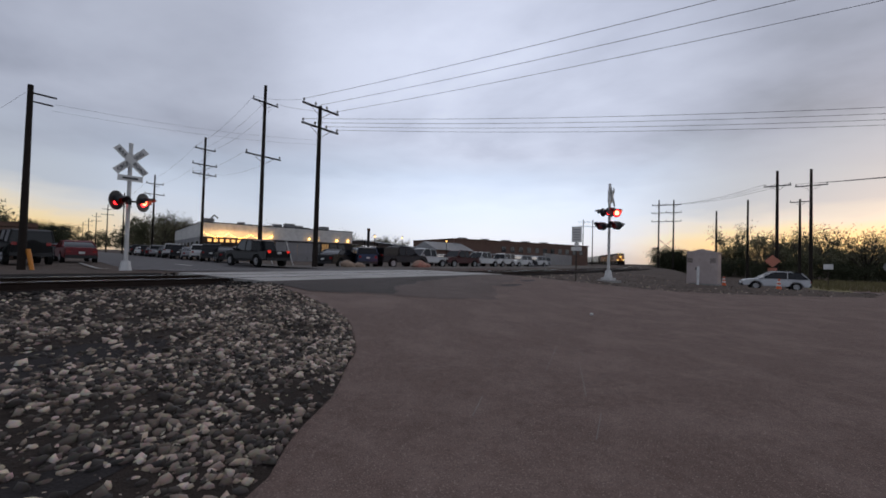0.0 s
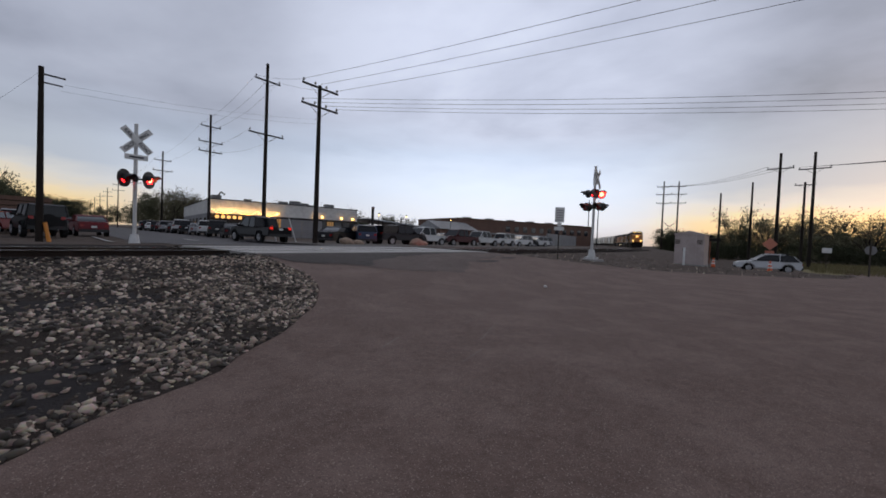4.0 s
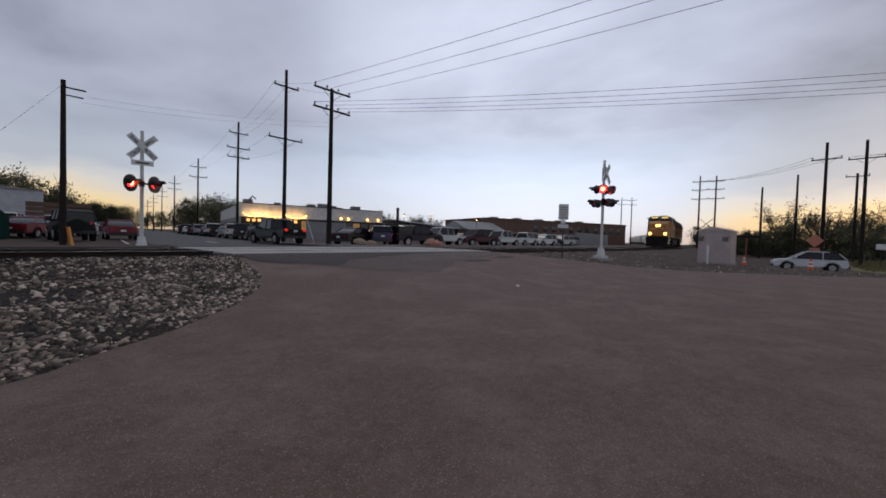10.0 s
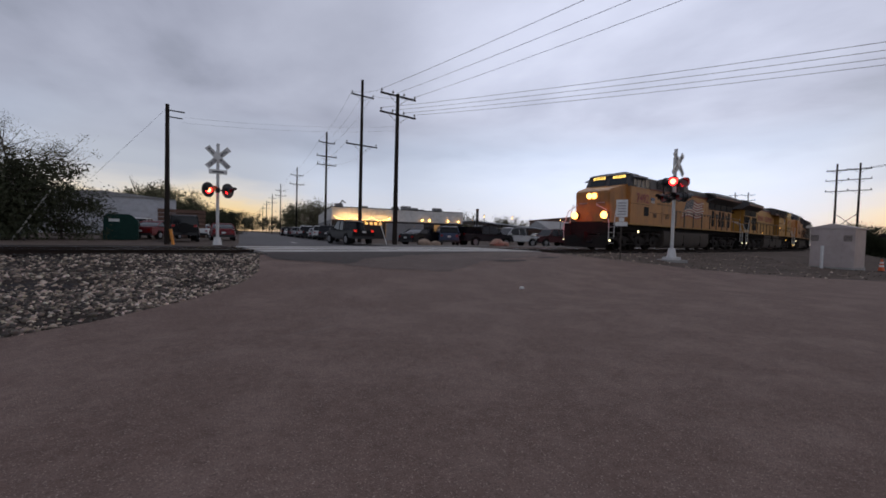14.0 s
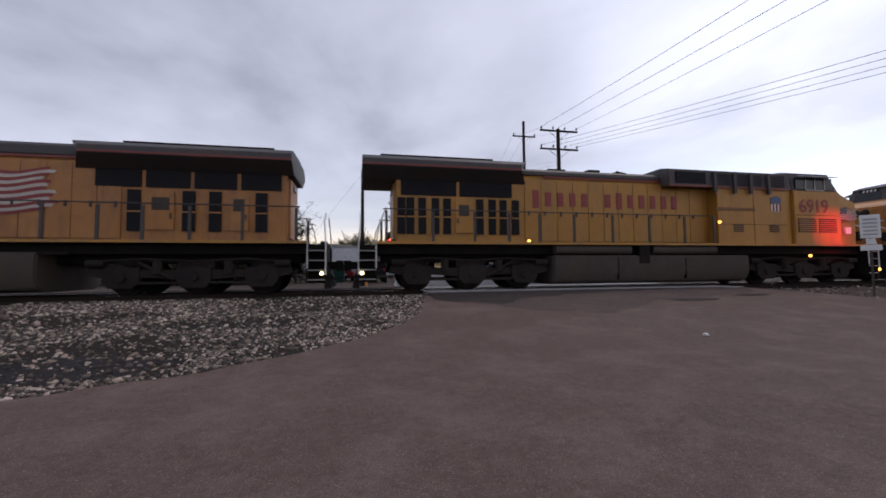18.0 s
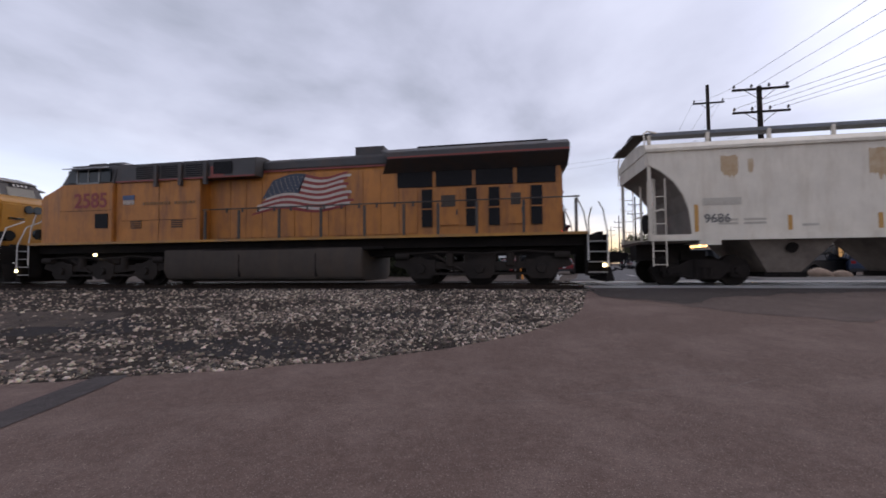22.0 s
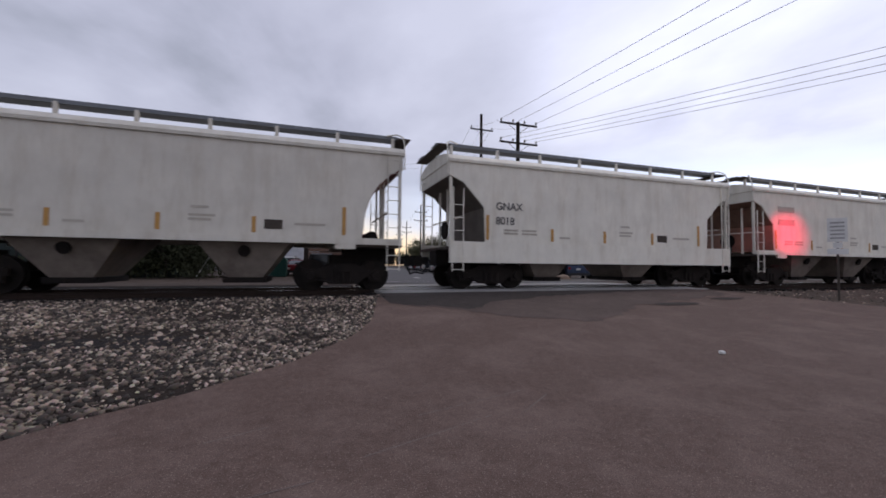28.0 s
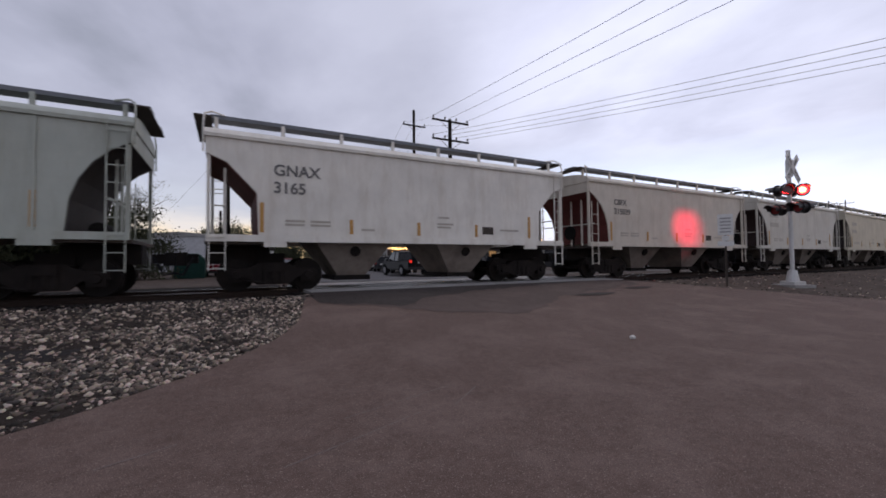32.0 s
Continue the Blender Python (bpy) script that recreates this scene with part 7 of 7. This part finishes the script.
for k, (kd, col) in enumerate(row):
    y = 24.0 + k * 4.3
    vehicle(kd, col, 14.4 + 0.155 * (y - 15), y, 66 + 4 * math.sin(k * 2.1), "%s %s parked nose-in along the street" % (WORD[col], KIND[kd]))
# row along the track side of the lot
for kd, col, x, y, yaw, extra in (("sedan", BLK, 19.2, 15.2, 20, False), ("suv", BLU, 22.0, 15.6, 60, False), ("pickup", CHAR, 25.4, 14.2, -4, True), ("pickup", WHT, 30.2, 15.2, 172, False), ("pickup", MAR, 35.2, 14.3, 174, False), ("sedan", SILV, 38.2, 18.5, 30, False), ("pickup", WHT, 41.0, 14.8, 174, False), ("jeep", WHT, 46.6, 14.8, 176, False), ("suv", WHT, 51.5, 14.6, 172, False), ("sedan", CHAR, 55.6, 16.0, 150, False), ("suv", WHT, 59.5, 15.6, 170, False), ("sedan", WHT, 64.5, 17.5, 165, False), ("suv", SILV, 68.5, 18.5, 165, False)):
    vehicle(kd, col, x, y, yaw, "%s %s parked in the gravel lot" % (WORD[col], KIND[kd]), cap=extra)
# left of the street
for kd, col, x, y, yaw, lit in (("sedan", RED, 5.1, 25.6, 86, False), ("jeep", BLK, 1.9, 20.6, 92, False), ("suv", SILV, 2.6, 33.0, 75, False), ("sedan", WHT, 4.6, 38.0, 80, False), ("suv", WHT, -0.6, 29.5, 80, False), ("sedan", RED, 0.6, 26.8, 60, False), ("sedan", CHAR, 7.4, 46.0, 82, False), ("suv", CHAR, 13.0, 90.0, 82, False)):
    vehicle(kd, col, x, y, yaw, "%s %s parked beside the street" % (WORD[col], KIND[kd]), lit)
far = vehicle("suv", CHAR, 52.0, 330.0, 262, "distant car with lit headlights on the street")
bm = B(); box(bm, 2.3, 2.36, -0.85, -0.45, 0.55, 0.85); box(bm, 2.3, 2.36, 0.45, 0.85, 0.55, 0.85); part("lit_headlights", bm, mat("far_headlight", (1, 1, 0.9), emit=(1.0, 0.9, 0.7), strength=30.0), far, "bright lit headlights")

# ---------------- trees and shrubs ----------------
M_BARK = mat("bark", (0.05, 0.042, 0.035), 0.95, vary=0.3, scale=8, bump=0.5)


def leaf_mat(name, color):
    m = mat(name, color, 0.75, vary=0.5, scale=1.4)
    return m


M_LEAF = leaf_mat("leaf_dark_green", (0.088, 0.090, 0.050))
M_LEAF2 = leaf_mat("leaf_olive", (0.125, 0.117, 0.070))


def tree(seed, height, spread, leaves, size, label, sparse=False, material=None, clumps=26):
    rnd = random.Random(seed)
    e = thing("tree", label, "tree", "trees")
    bm = B()
    trunk_h = height * (0.34 if not sparse else 0.25)
    cyl(bm, (0, 0, -0.3), (0, 0, trunk_h), height * 0.026, height * 0.018, 9)
    tips = []
    for k in range(9 if not sparse else 15):
        a = k * 2.4 + rnd.uniform(-0.4, 0.4)
        reach = spread * rnd.uniform(0.45, 0.95)
        z1 = height * rnd.uniform(0.5, 0.95)
        p0 = Vector((0, 0, trunk_h * rnd.uniform(0.7, 1.0)))
        p1 = Vector((math.cos(a) * reach * 0.5, math.sin(a) * reach * 0.5, (p0.z + z1) / 2 + rnd.uniform(-0.3, 0.5)))
        p2 = Vector((math.cos(a + 0.2) * reach, math.sin(a + 0.2) * reach, z1))
        cyl(bm, p0, p1, height * 0.011, height * 0.007, 6); cyl(bm, p1, p2, height * 0.007, height * 0.0025, 5)
        tips += [(p1 + p2) / 2, p2]
        for j in range(4 if not sparse else 11):
            q = p2.lerp(p1, rnd.uniform(0, 0.9)) + Vector((rnd.uniform(-1, 1), rnd.uniform(-1, 1), rnd.uniform(-0.3, 1.0))) * spread * 0.35
            cyl(bm, p1.lerp(p2, rnd.uniform(0.2, 0.9)), q, height * 0.0035, height * 0.001, 4)
            tips.append(q)
    part("trunk", bm, M_BARK, e, "branching brown trunk")
    vs, fs = [], []
    for k in range(clumps if not sparse else len(tips)):
        if sparse or (k % 2 == 0 and k < 2 * len(tips)):
            c = tips[k % len(tips)]
        else:
            a, rr = rnd.uniform(0, 6.28), spread * math.sqrt(rnd.random()) * 0.9
            c = Vector((math.cos(a) * rr, math.sin(a) * rr, height * (rnd.uniform(0.08, 0.4) if k % 4 == 1 else rnd.uniform(0.15, 0.8))))
        cr = spread * (rnd.uniform(0.16, 0.34) if not sparse else rnd.uniform(0.10, 0.22))
        for j in range(leaves // (clumps if not sparse else len(tips))):
            d = Vector((rnd.gauss(0, 1), rnd.gauss(0, 1), rnd.gauss(0, 0.8)))
            p = c + d * cr * 0.55
            u = Vector((rnd.gauss(0, 1), rnd.gauss(0, 1), rnd.gauss(0, 1))).normalized() * size * rnd.uniform(0.5, 1.2)
            v = u.cross(Vector((rnd.gauss(0, 1), rnd.gauss(0, 1), rnd.gauss(0, 1)))).normalized() * size * rnd.uniform(0.3, 0.6)
            i = len(vs)
            vs += [p - u, p + v, p + u, p - v]
            fs.append((i, i + 1, i + 2, i + 3))
    me = bpy.data.meshes.new("crown")
    me.from_pydata([tuple(v) for v in vs], [], fs)
    me.materials.append(material or M_LEAF)
    ob = new("crown", me)
    ob.parent = e
    tagged(ob, "ragged crown of small leaves", kind="stuff")
    return e


def put(src, x, y, s, yaw, label=""):
    m = pose(x, y, land(x, y) - 0.1, 0, 0, yaw) @ Matrix.Diagonal((s, s, s * (0.9 + 0.2 * abs(math.sin(x * 3 + y))), 1))
    ob = copy_thing(src, m)
    if label:
        ob["label"] = label
    return ob


t1 = tree(1, 7.0, 3.6, 3600, 0.18, "dark green bushy tree in the distance")
t2 = tree(2, 8.5, 3.4, 2900, 0.18, "dark olive tree in the distance", material=M_LEAF2)
t3 = tree(3, 9.0, 4.0, 1500, 0.16, "sparse half-bare tree in the distance", sparse=True, material=M_LEAF2)
t4 = tree(4, 8.4, 4.0, 11000, 0.055, "half-bare tree with small new leaves beside the shed", sparse=True, material=M_LEAF2)
bush = tree(5, 3.3, 2.6, 6500, 0.10, "dense dark shrub beside the track", clumps=60, material=leaf_mat("leaf_shade_green", (0.042, 0.047, 0.025)))
t1.matrix_basis = pose(98, -12, 0); t2.matrix_basis = pose(104, -20, 0, 0, 0, 40); t3.matrix_basis = pose(60, 105, 0.2)
t4.matrix_basis = pose(-7.6, 24.5, 0.2, 0, 0, 30)
bush.matrix_basis = pose(-4.7, 22.4, 0.1)
put(bush, -6.6, 21.6, 1.3, 70); put(bush, -8.6, 21.0, 1.35, 130); put(bush, -10.8, 21.3, 1.3, 10); put(bush, -13.2, 21.0, 1.2, 200)
put(t4, -12.2, 27.0, 1.1, 200); put(t4, -20.0, 32.0, 1.0, 100)
R2 = random.Random(9)
for k in range(26):
    y = -6 - k * 1.75
    x = 92 + R2.uniform(-6, 12) + (4 if k < 6 else 0)
    put((t1, t3, t2, t3)[k % 4], x, y, R2.uniform(0.6, 1.0) if k < 12 else R2.uniform(0.85, 1.3), R2.uniform(0, 360))
for k in range(7):
    put(t3, 100 + R2.uniform(-4, 10), -10 - k * 5.5, R2.uniform(0.9, 1.3), R2.uniform(0, 360))
for k in range(16):
    put((t1, t2)[k % 2], -8 + R2.uniform(0, 17) + 0.16 * k * 6, 90 + k * 6, R2.uniform(1.2, 1.6), R2.uniform(0, 360))
for k in range(14):
    put((t2, t3, t1)[k % 3], 33 + R2.uniform(0, 14) + k * 2.2, 112 + k * 5, R2.uniform(1.2, 1.6), R2.uniform(0, 360))
for k in range(16):
    put((t3, t1, t2)[k % 3], 60 + k * 6 + R2.uniform(-2, 2), 118 + R2.uniform(0, 25), R2.uniform(1.05, 1.4), R2.uniform(0, 360))
for k in range(10):
    put((t1, t2)[k % 2], 150 + k * 9, 60 + R2.uniform(0, 30) + k * 4, R2.uniform(0.8, 1.2), R2.uniform(0, 360))
for k in range(12):
    put((t1, t2, t3)[k % 3], -30 - k * 7, 40 + R2.uniform(0, 30), R2.uniform(0.9, 1.3), R2.uniform(0, 360))
for k in range(14):
    put((t1, t2)[k % 2], 130 + k * 12, -30 - k * 4 + R2.uniform(-8, 8), R2.uniform(1.0, 1.4), R2.uniform(0, 360))
for k in range(18):
    put(bush, 90 + R2.uniform(-3, 8), -7 - k * 2.3, R2.uniform(0.5, 1.0), R2.uniform(0, 360), "dense dark shrub in the far hedge")
for k in range(16):
    put(bush, -4 + k * 1.2 + R2.uniform(-1, 1), 86 + R2.uniform(-3, 8), R2.uniform(1.0, 1.6), R2.uniform(0, 360), "dense dark shrub in the far hedge")
for k in range(14):
    put(bush, 112 + R2.uniform(-3, 6), -8 + k * 0.95, R2.uniform(1.0, 1.5), R2.uniform(0, 360), "dense dark shrub in the far hedge")
for k in range(26):
    put((t1, t2)[k % 2], 12 + k * 5.5 + R2.uniform(-2, 2), 365 + R2.uniform(0, 40) - k * 1.5, R2.uniform(1.4, 2.0), R2.uniform(0, 360))
blob("grass_verge", 72, -24, 15, 11, M_GRASS, 0.02, "dry yellow grass verge", 3.0)
blob("grass_verge", 55, -19.5, 9, 3.0, M_GRASS, 0.02, "dry yellow grass verge", 8.0)


def tufts(x0, x1, y0, y1, n, h, seed, label):
    rnd = random.Random(seed)
    vs, fs = [], []
    for k in range(n):
        x, y = rnd.uniform(x0, x1), rnd.uniform(y0, y1)
        z = land(x, y)
        a = rnd.uniform(0, 6.28)
        hh = h * rnd.uniform(0.4, 1.2)
        dx, dy = math.cos(a) * 0.03, math.sin(a) * 0.03
        i = len(vs)
        vs += [(x - dx, y - dy, z), (x + dx, y + dy, z), (x + rnd.uniform(-0.15, 0.15), y + rnd.uniform(-0.15, 0.15), z + hh)]
        fs.append((i, i + 1, i + 2))
    me = bpy.data.meshes.new("grass")
    me.from_pydata(vs, [], fs)
    me.materials.append(M_GRASS)
    tagged(new("grass", me), label, "grass", kind="stuff")


tufts(50, 86, -34, -17.5, 9000, 0.5, 4, "dry yellow roadside grass")

# ---------------- ballast ----------------
M_STONE = bpy.data.materials.new("ballast_stone")
M_STONE.use_nodes = True
nt = M_STONE.node_tree
bs = nt.nodes["Principled BSDF"]
geo, ramp = nt.nodes.new("ShaderNodeNewGeometry"), nt.nodes.new("ShaderNodeValToRGB")
els = ramp.color_ramp.elements
els[0].position, els[0].color = 0.0, (0.024, 0.019, 0.016, 1)
els[1].position, els[1].color = 1.0, (0.74, 0.61, 0.49, 1)
for p, c in ((0.30, (0.055, 0.043, 0.034, 1)), (0.56, (0.150, 0.115, 0.089, 1)), (0.80, (0.36, 0.28, 0.215, 1))):
    q = els.new(p); q.color = c
nt.links.new(geo.outputs["Random Per Island"], ramp.inputs[0])
ns, nmix = nt.nodes.new("ShaderNodeTexNoise"), nt.nodes.new("ShaderNodeMix")
nmix.data_type, nmix.blend_type = "RGBA", "MULTIPLY"
nmix.inputs["Factor"].default_value = 0.55
ns.inputs["Scale"].default_value = 35
tc = nt.nodes.new("ShaderNodeTexCoord")
nt.links.new(tc.outputs["Object"], ns.inputs["Vector"])
nt.links.new(ramp.outputs[0], nmix.inputs[6]); nt.links.new(ns.outputs["Color"], nmix.inputs[7])
nt.links.new(nmix.outputs[2], bs.inputs["Base Color"])
bs.inputs["Roughness"].default_value = 0.85


M_NEARBLACK = mat("near_black_stone", (0.012, 0.0100, 0.009), 0.8, vary=0.5, scale=20)


def stones(name, spots, lo, hi, seed, label, material=None):
    """spots: an array of x, y; each gets one broken stone that rests on the land."""
    rg = np.random.default_rng(seed)
    phi = (1 + 5 ** 0.5) / 2
    base = np.array([(-1, phi, 0), (1, phi, 0), (-1, -phi, 0), (1, -phi, 0), (0, -1, phi), (0, 1, phi), (0, -1, -phi), (0, 1, -phi), (phi, 0, -1), (phi, 0, 1), (-phi, 0, -1), (-phi, 0, 1)]) / 1.9
    tri = np.array([(0, 11, 5), (0, 5, 1), (0, 1, 7), (0, 7, 10), (0, 10, 11), (1, 5, 9), (5, 11, 4), (11, 10, 2), (10, 7, 6), (7, 1, 8), (3, 9, 4), (3, 4, 2), (3, 2, 6), (3, 6, 8), (3, 8, 9), (4, 9, 5), (2, 4, 11), (6, 2, 10), (8, 6, 7), (9, 8, 1)])
    n = len(spots)
    q = rg.normal(size=(n, 4)); q /= np.linalg.norm(q, axis=1)[:, None]
    w, x, y, z = q.T
    rot = np.stack([1 - 2 * (y * y + z * z), 2 * (x * y - z * w), 2 * (x * z + y * w), 2 * (x * y + z * w), 1 - 2 * (x * x + z * z), 2 * (y * z - x * w), 2 * (x * z - y * w), 2 * (y * z + x * w), 1 - 2 * (x * x + y * y)], -1).reshape(n, 3, 3)
    size = lo + (hi - lo) * rg.random(n) ** 1.7
    dims = size[:, None] * rg.uniform(0.4, 1.0, (n, 3))
    v = base[None] * (1 + rg.uniform(-0.42, 0.42, (n, 12, 1))) * dims[:, None]
    v = np.einsum("nij,nkj->nki", rot, v)
    v[..., 2] *= 0.8
    g = np.array([land(a, b) for a, b in spots])
    v += np.stack([spots[:, 0], spots[:, 1], g + size * 0.22], -1)[:, None]
    me = bpy.data.meshes.new(name)
    vv = v.reshape(-1, 3)
    ff = (tri[None] + 12 * np.arange(n)[:, None, None]).reshape(-1, 3)
    me.vertices.add(len(vv)); me.vertices.foreach_set("co", vv.ravel())
    me.loops.add(ff.size); me.loops.foreach_set("vertex_index", ff.ravel())
    me.polygons.add(len(ff)); me.polygons.foreach_set("loop_start", np.arange(0, ff.size, 3)); me.polygons.foreach_set("loop_total", np.full(len(ff), 3))
    me.update(); me.validate()
    me.materials.append(material or M_STONE)
    return tagged(new(name, me), label, "ballast", kind="stuff")


rg = np.random.default_rng(5)


def scatter(n, x0, x1, ylo, yhi, keep=None):
    pts = np.stack([rg.uniform(x0, x1, n), rg.random(n)], -1)
    out = []
    for x, u in pts:
        a, b = ylo(x), yhi(x)
        y = a + (b - a) * u
        if keep is None or keep(x, y):
            out.append((x, y))
    return np.array(out)


def clean(x, y):
    """Stones lie in drifts; between them bare dark cinders show."""
    v = noise.noise((x * 0.42 + 4, y * 0.75, 1.3)) + 0.35 * noise.noise((x * 1.7, y * 1.9, 5.0))
    for cx, cy, rx, ry in ((-3.0, -8.6, 1.5, 0.5), (-1.5, -6.2, 1.4, 0.4), (-6.6, -7.6, 1.9, 0.7), (1.0, -4.6, 1.1, 0.3), (-5.0, -5.2, 1.8, 0.35), (-0.6, -5.2, 0.9, 0.25), (-11.0, -9.0, 2.0, 0.6), (-7.5, -8.9, 1.7, 0.7), (-9.5, -7.2, 2.6, 0.6), (-5.7, -9.5, 1.3, 0.4), (-9.3, -10.6, 1.8, 0.5), (-6.8, -6.4, 1.5, 0.4)):
        if ((x - cx) / rx) ** 2 + ((y - cy) / ry) ** 2 < 1 + 0.9 * v + 0.25 * noise.noise((x * 4, y * 4, 0)):
            return rg.random() < 0.18
    return v > -0.06 or rg.random() < 0.16 + 1.5 * max(0, v + 0.34)


def bed():
    """Dark fines under the stones."""
    vs, fs = [], []
    xs = list(np.arange(-30, 2.61, 0.3))
    for x in xs:
        a = edge_y(x) - 0.05
        for k in range(16):
            y = a + (2.8 - a) * k / 15
            vs.append((x, y, land(x, y) + 0.008))
    for i in range(len(xs) - 1):
        for j in range(15):
            q = i * 16 + j
            fs.append((q, q + 16, q + 17, q + 1))
    me = bpy.data.meshes.new("ballast_bed")
    me.from_pydata(vs, [], fs)
    me.materials.append(mat("dark_fines", (0.030, 0.023, 0.019), 0.95, vary=0.5, scale=45, bump=1.0, bscale=70))
    tagged(new("ballast_bed", me), "dark cinder bed under the ballast", "ballast", kind="structure")


bed()


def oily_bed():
    """Near-black fines along the rails."""
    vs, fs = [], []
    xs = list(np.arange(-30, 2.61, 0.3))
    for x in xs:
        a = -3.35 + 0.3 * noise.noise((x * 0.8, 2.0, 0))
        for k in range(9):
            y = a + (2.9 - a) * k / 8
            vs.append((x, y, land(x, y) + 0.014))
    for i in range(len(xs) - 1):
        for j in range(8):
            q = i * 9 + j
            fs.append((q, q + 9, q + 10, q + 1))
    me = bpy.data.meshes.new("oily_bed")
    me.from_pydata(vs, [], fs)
    me.materials.append(mat("near_black_fines", (0.011, 0.009, 0.008), 0.9, vary=0.5, scale=40, bump=1.0, bscale=70))
    tagged(new("oily_bed", me), "near-black fines along the rails", "ballast", kind="structure")


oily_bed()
edge_in = lambda x: edge_y(x) + 0.02
stones("ballast", scatter(66000, -7, 2.55, edge_in, lambda x: -2.9, clean), 0.017, 0.055, 11, "grey and tan crushed stone ballast beside asphalt")
stones("ballast", scatter(20000, -26, -7, edge_in, lambda x: -2.3, clean), 0.03, 0.06, 12, "grey and tan crushed stone ballast beside asphalt")
stones("ballast", scatter(9000, -22, 2.6, lambda x: -3.3, lambda x: -0.85), 0.03, 0.07, 13, "dark crushed stone ballast along the rails", M_NEARBLACK)
stones("ballast", scatter(4500, -22, 2.6, lambda x: -0.65, lambda x: 2.6, lambda x, y: abs(y - 0.755) > 0.09), 0.03, 0.07, 14, "dark crushed stone ballast between the rails", M_NEARBLACK)
stones("ballast", scatter(9000, 14.1, 60, lambda x: track_y(x) - 3.4, lambda x: track_y(x) + 2.6, lambda x, y: min(abs(y - track_y(x) - 0.755), abs(y - track_y(x) + 0.755)) > 0.09), 0.035, 0.085, 15, "dark crushed stone ballast along the curve", M_NEARBLACK)
stones("gravel", scatter(1500, 14.2, 30, lambda x: edge_y(x) + 0.05, lambda x: -3.0), 0.015, 0.05, 16, "loose gravel on dirt")
stones("gravel", scatter(1800, -1.8, 12, lambda x: edge_y(x) - 0.5 if x < 2.6 else -6.0, lambda x: edge_y(x) - 0.02 if x < 2.6 else -3, lambda x, y: x < 2.6 or rg.random() < 0.05), 0.008, 0.026, 17, "loose stones strayed onto asphalt")
stones("grit", scatter(2600, -4, 14, lambda x: -15.5, lambda x: edge_y(x) - 0.3, lambda x, y: x < 2.6 or y < -5.5), 0.003, 0.009, 18, "fine pale grit on asphalt")
blob("cinder_bed", -1.6, -6.6, 1.3, 0.45, mat("dark_cinders", (0.026, 0.023, 0.023), 0.95, vary=0.4, scale=6, bump=0.8, bscale=60), 0.012, "bare dark cinder patch in the ballast", 4.0, amp=0.5)
blob("cinder_bed", -3.0, -8.6, 1.5, 0.5, MATS["dark_cinders"], 0.012, "bare dark cinder patch in the ballast", 6.0, amp=0.5)
blob("cinder_bed", -7.0, -7.6, 1.6, 0.7, MATS["dark_cinders"], 0.012, "bare dark cinder patch in the ballast", 9.0, amp=0.5)

M_BARE = mat("bare_brown_dirt", (0.070, 0.055, 0.047), 0.95, vary=0.45, scale=9, bump=0.9, bscale=50, dirt=0.5, dirt_color=(0.04, 0.032, 0.028))
for cx, cy, rx, ry, sd in ((-9.5, -7.2, 2.8, 0.7, 21.0), (-5.7, -9.5, 1.5, 0.45, 23.0), (-9.3, -10.5, 2.0, 0.5, 25.0), (-11.5, -9.0, 2.2, 0.7, 27.0)):
    blob("bare_dirt", cx, cy, rx, ry, M_BARE, 0.013, "bare brown dirt patch among the ballast", sd, amp=0.5)

# ties
def tie_mesh(bm):
    box(bm, -0.115, 0.115, -1.3, 1.3, -0.18, 0.0)


for k in range(48):
    x = -24 + k * 0.55
    ob = shared("tie", tie_mesh, M_TIE, track, "tie", pose(x, 0.03 * math.sin(k * 3.3), RAIL - 0.172, 0, 0, 0.6 * math.sin(k * 1.7)))
for k in range(60):
    x = 14.6 + k * 0.55
    a = math.degrees(math.atan2(track_y(x + 1) - track_y(x - 1), 2))
    shared("tie", tie_mesh, M_TIE, track, "tie", pose(x, track_y(x), RAIL - 0.172, 0, 0, a))
motions()
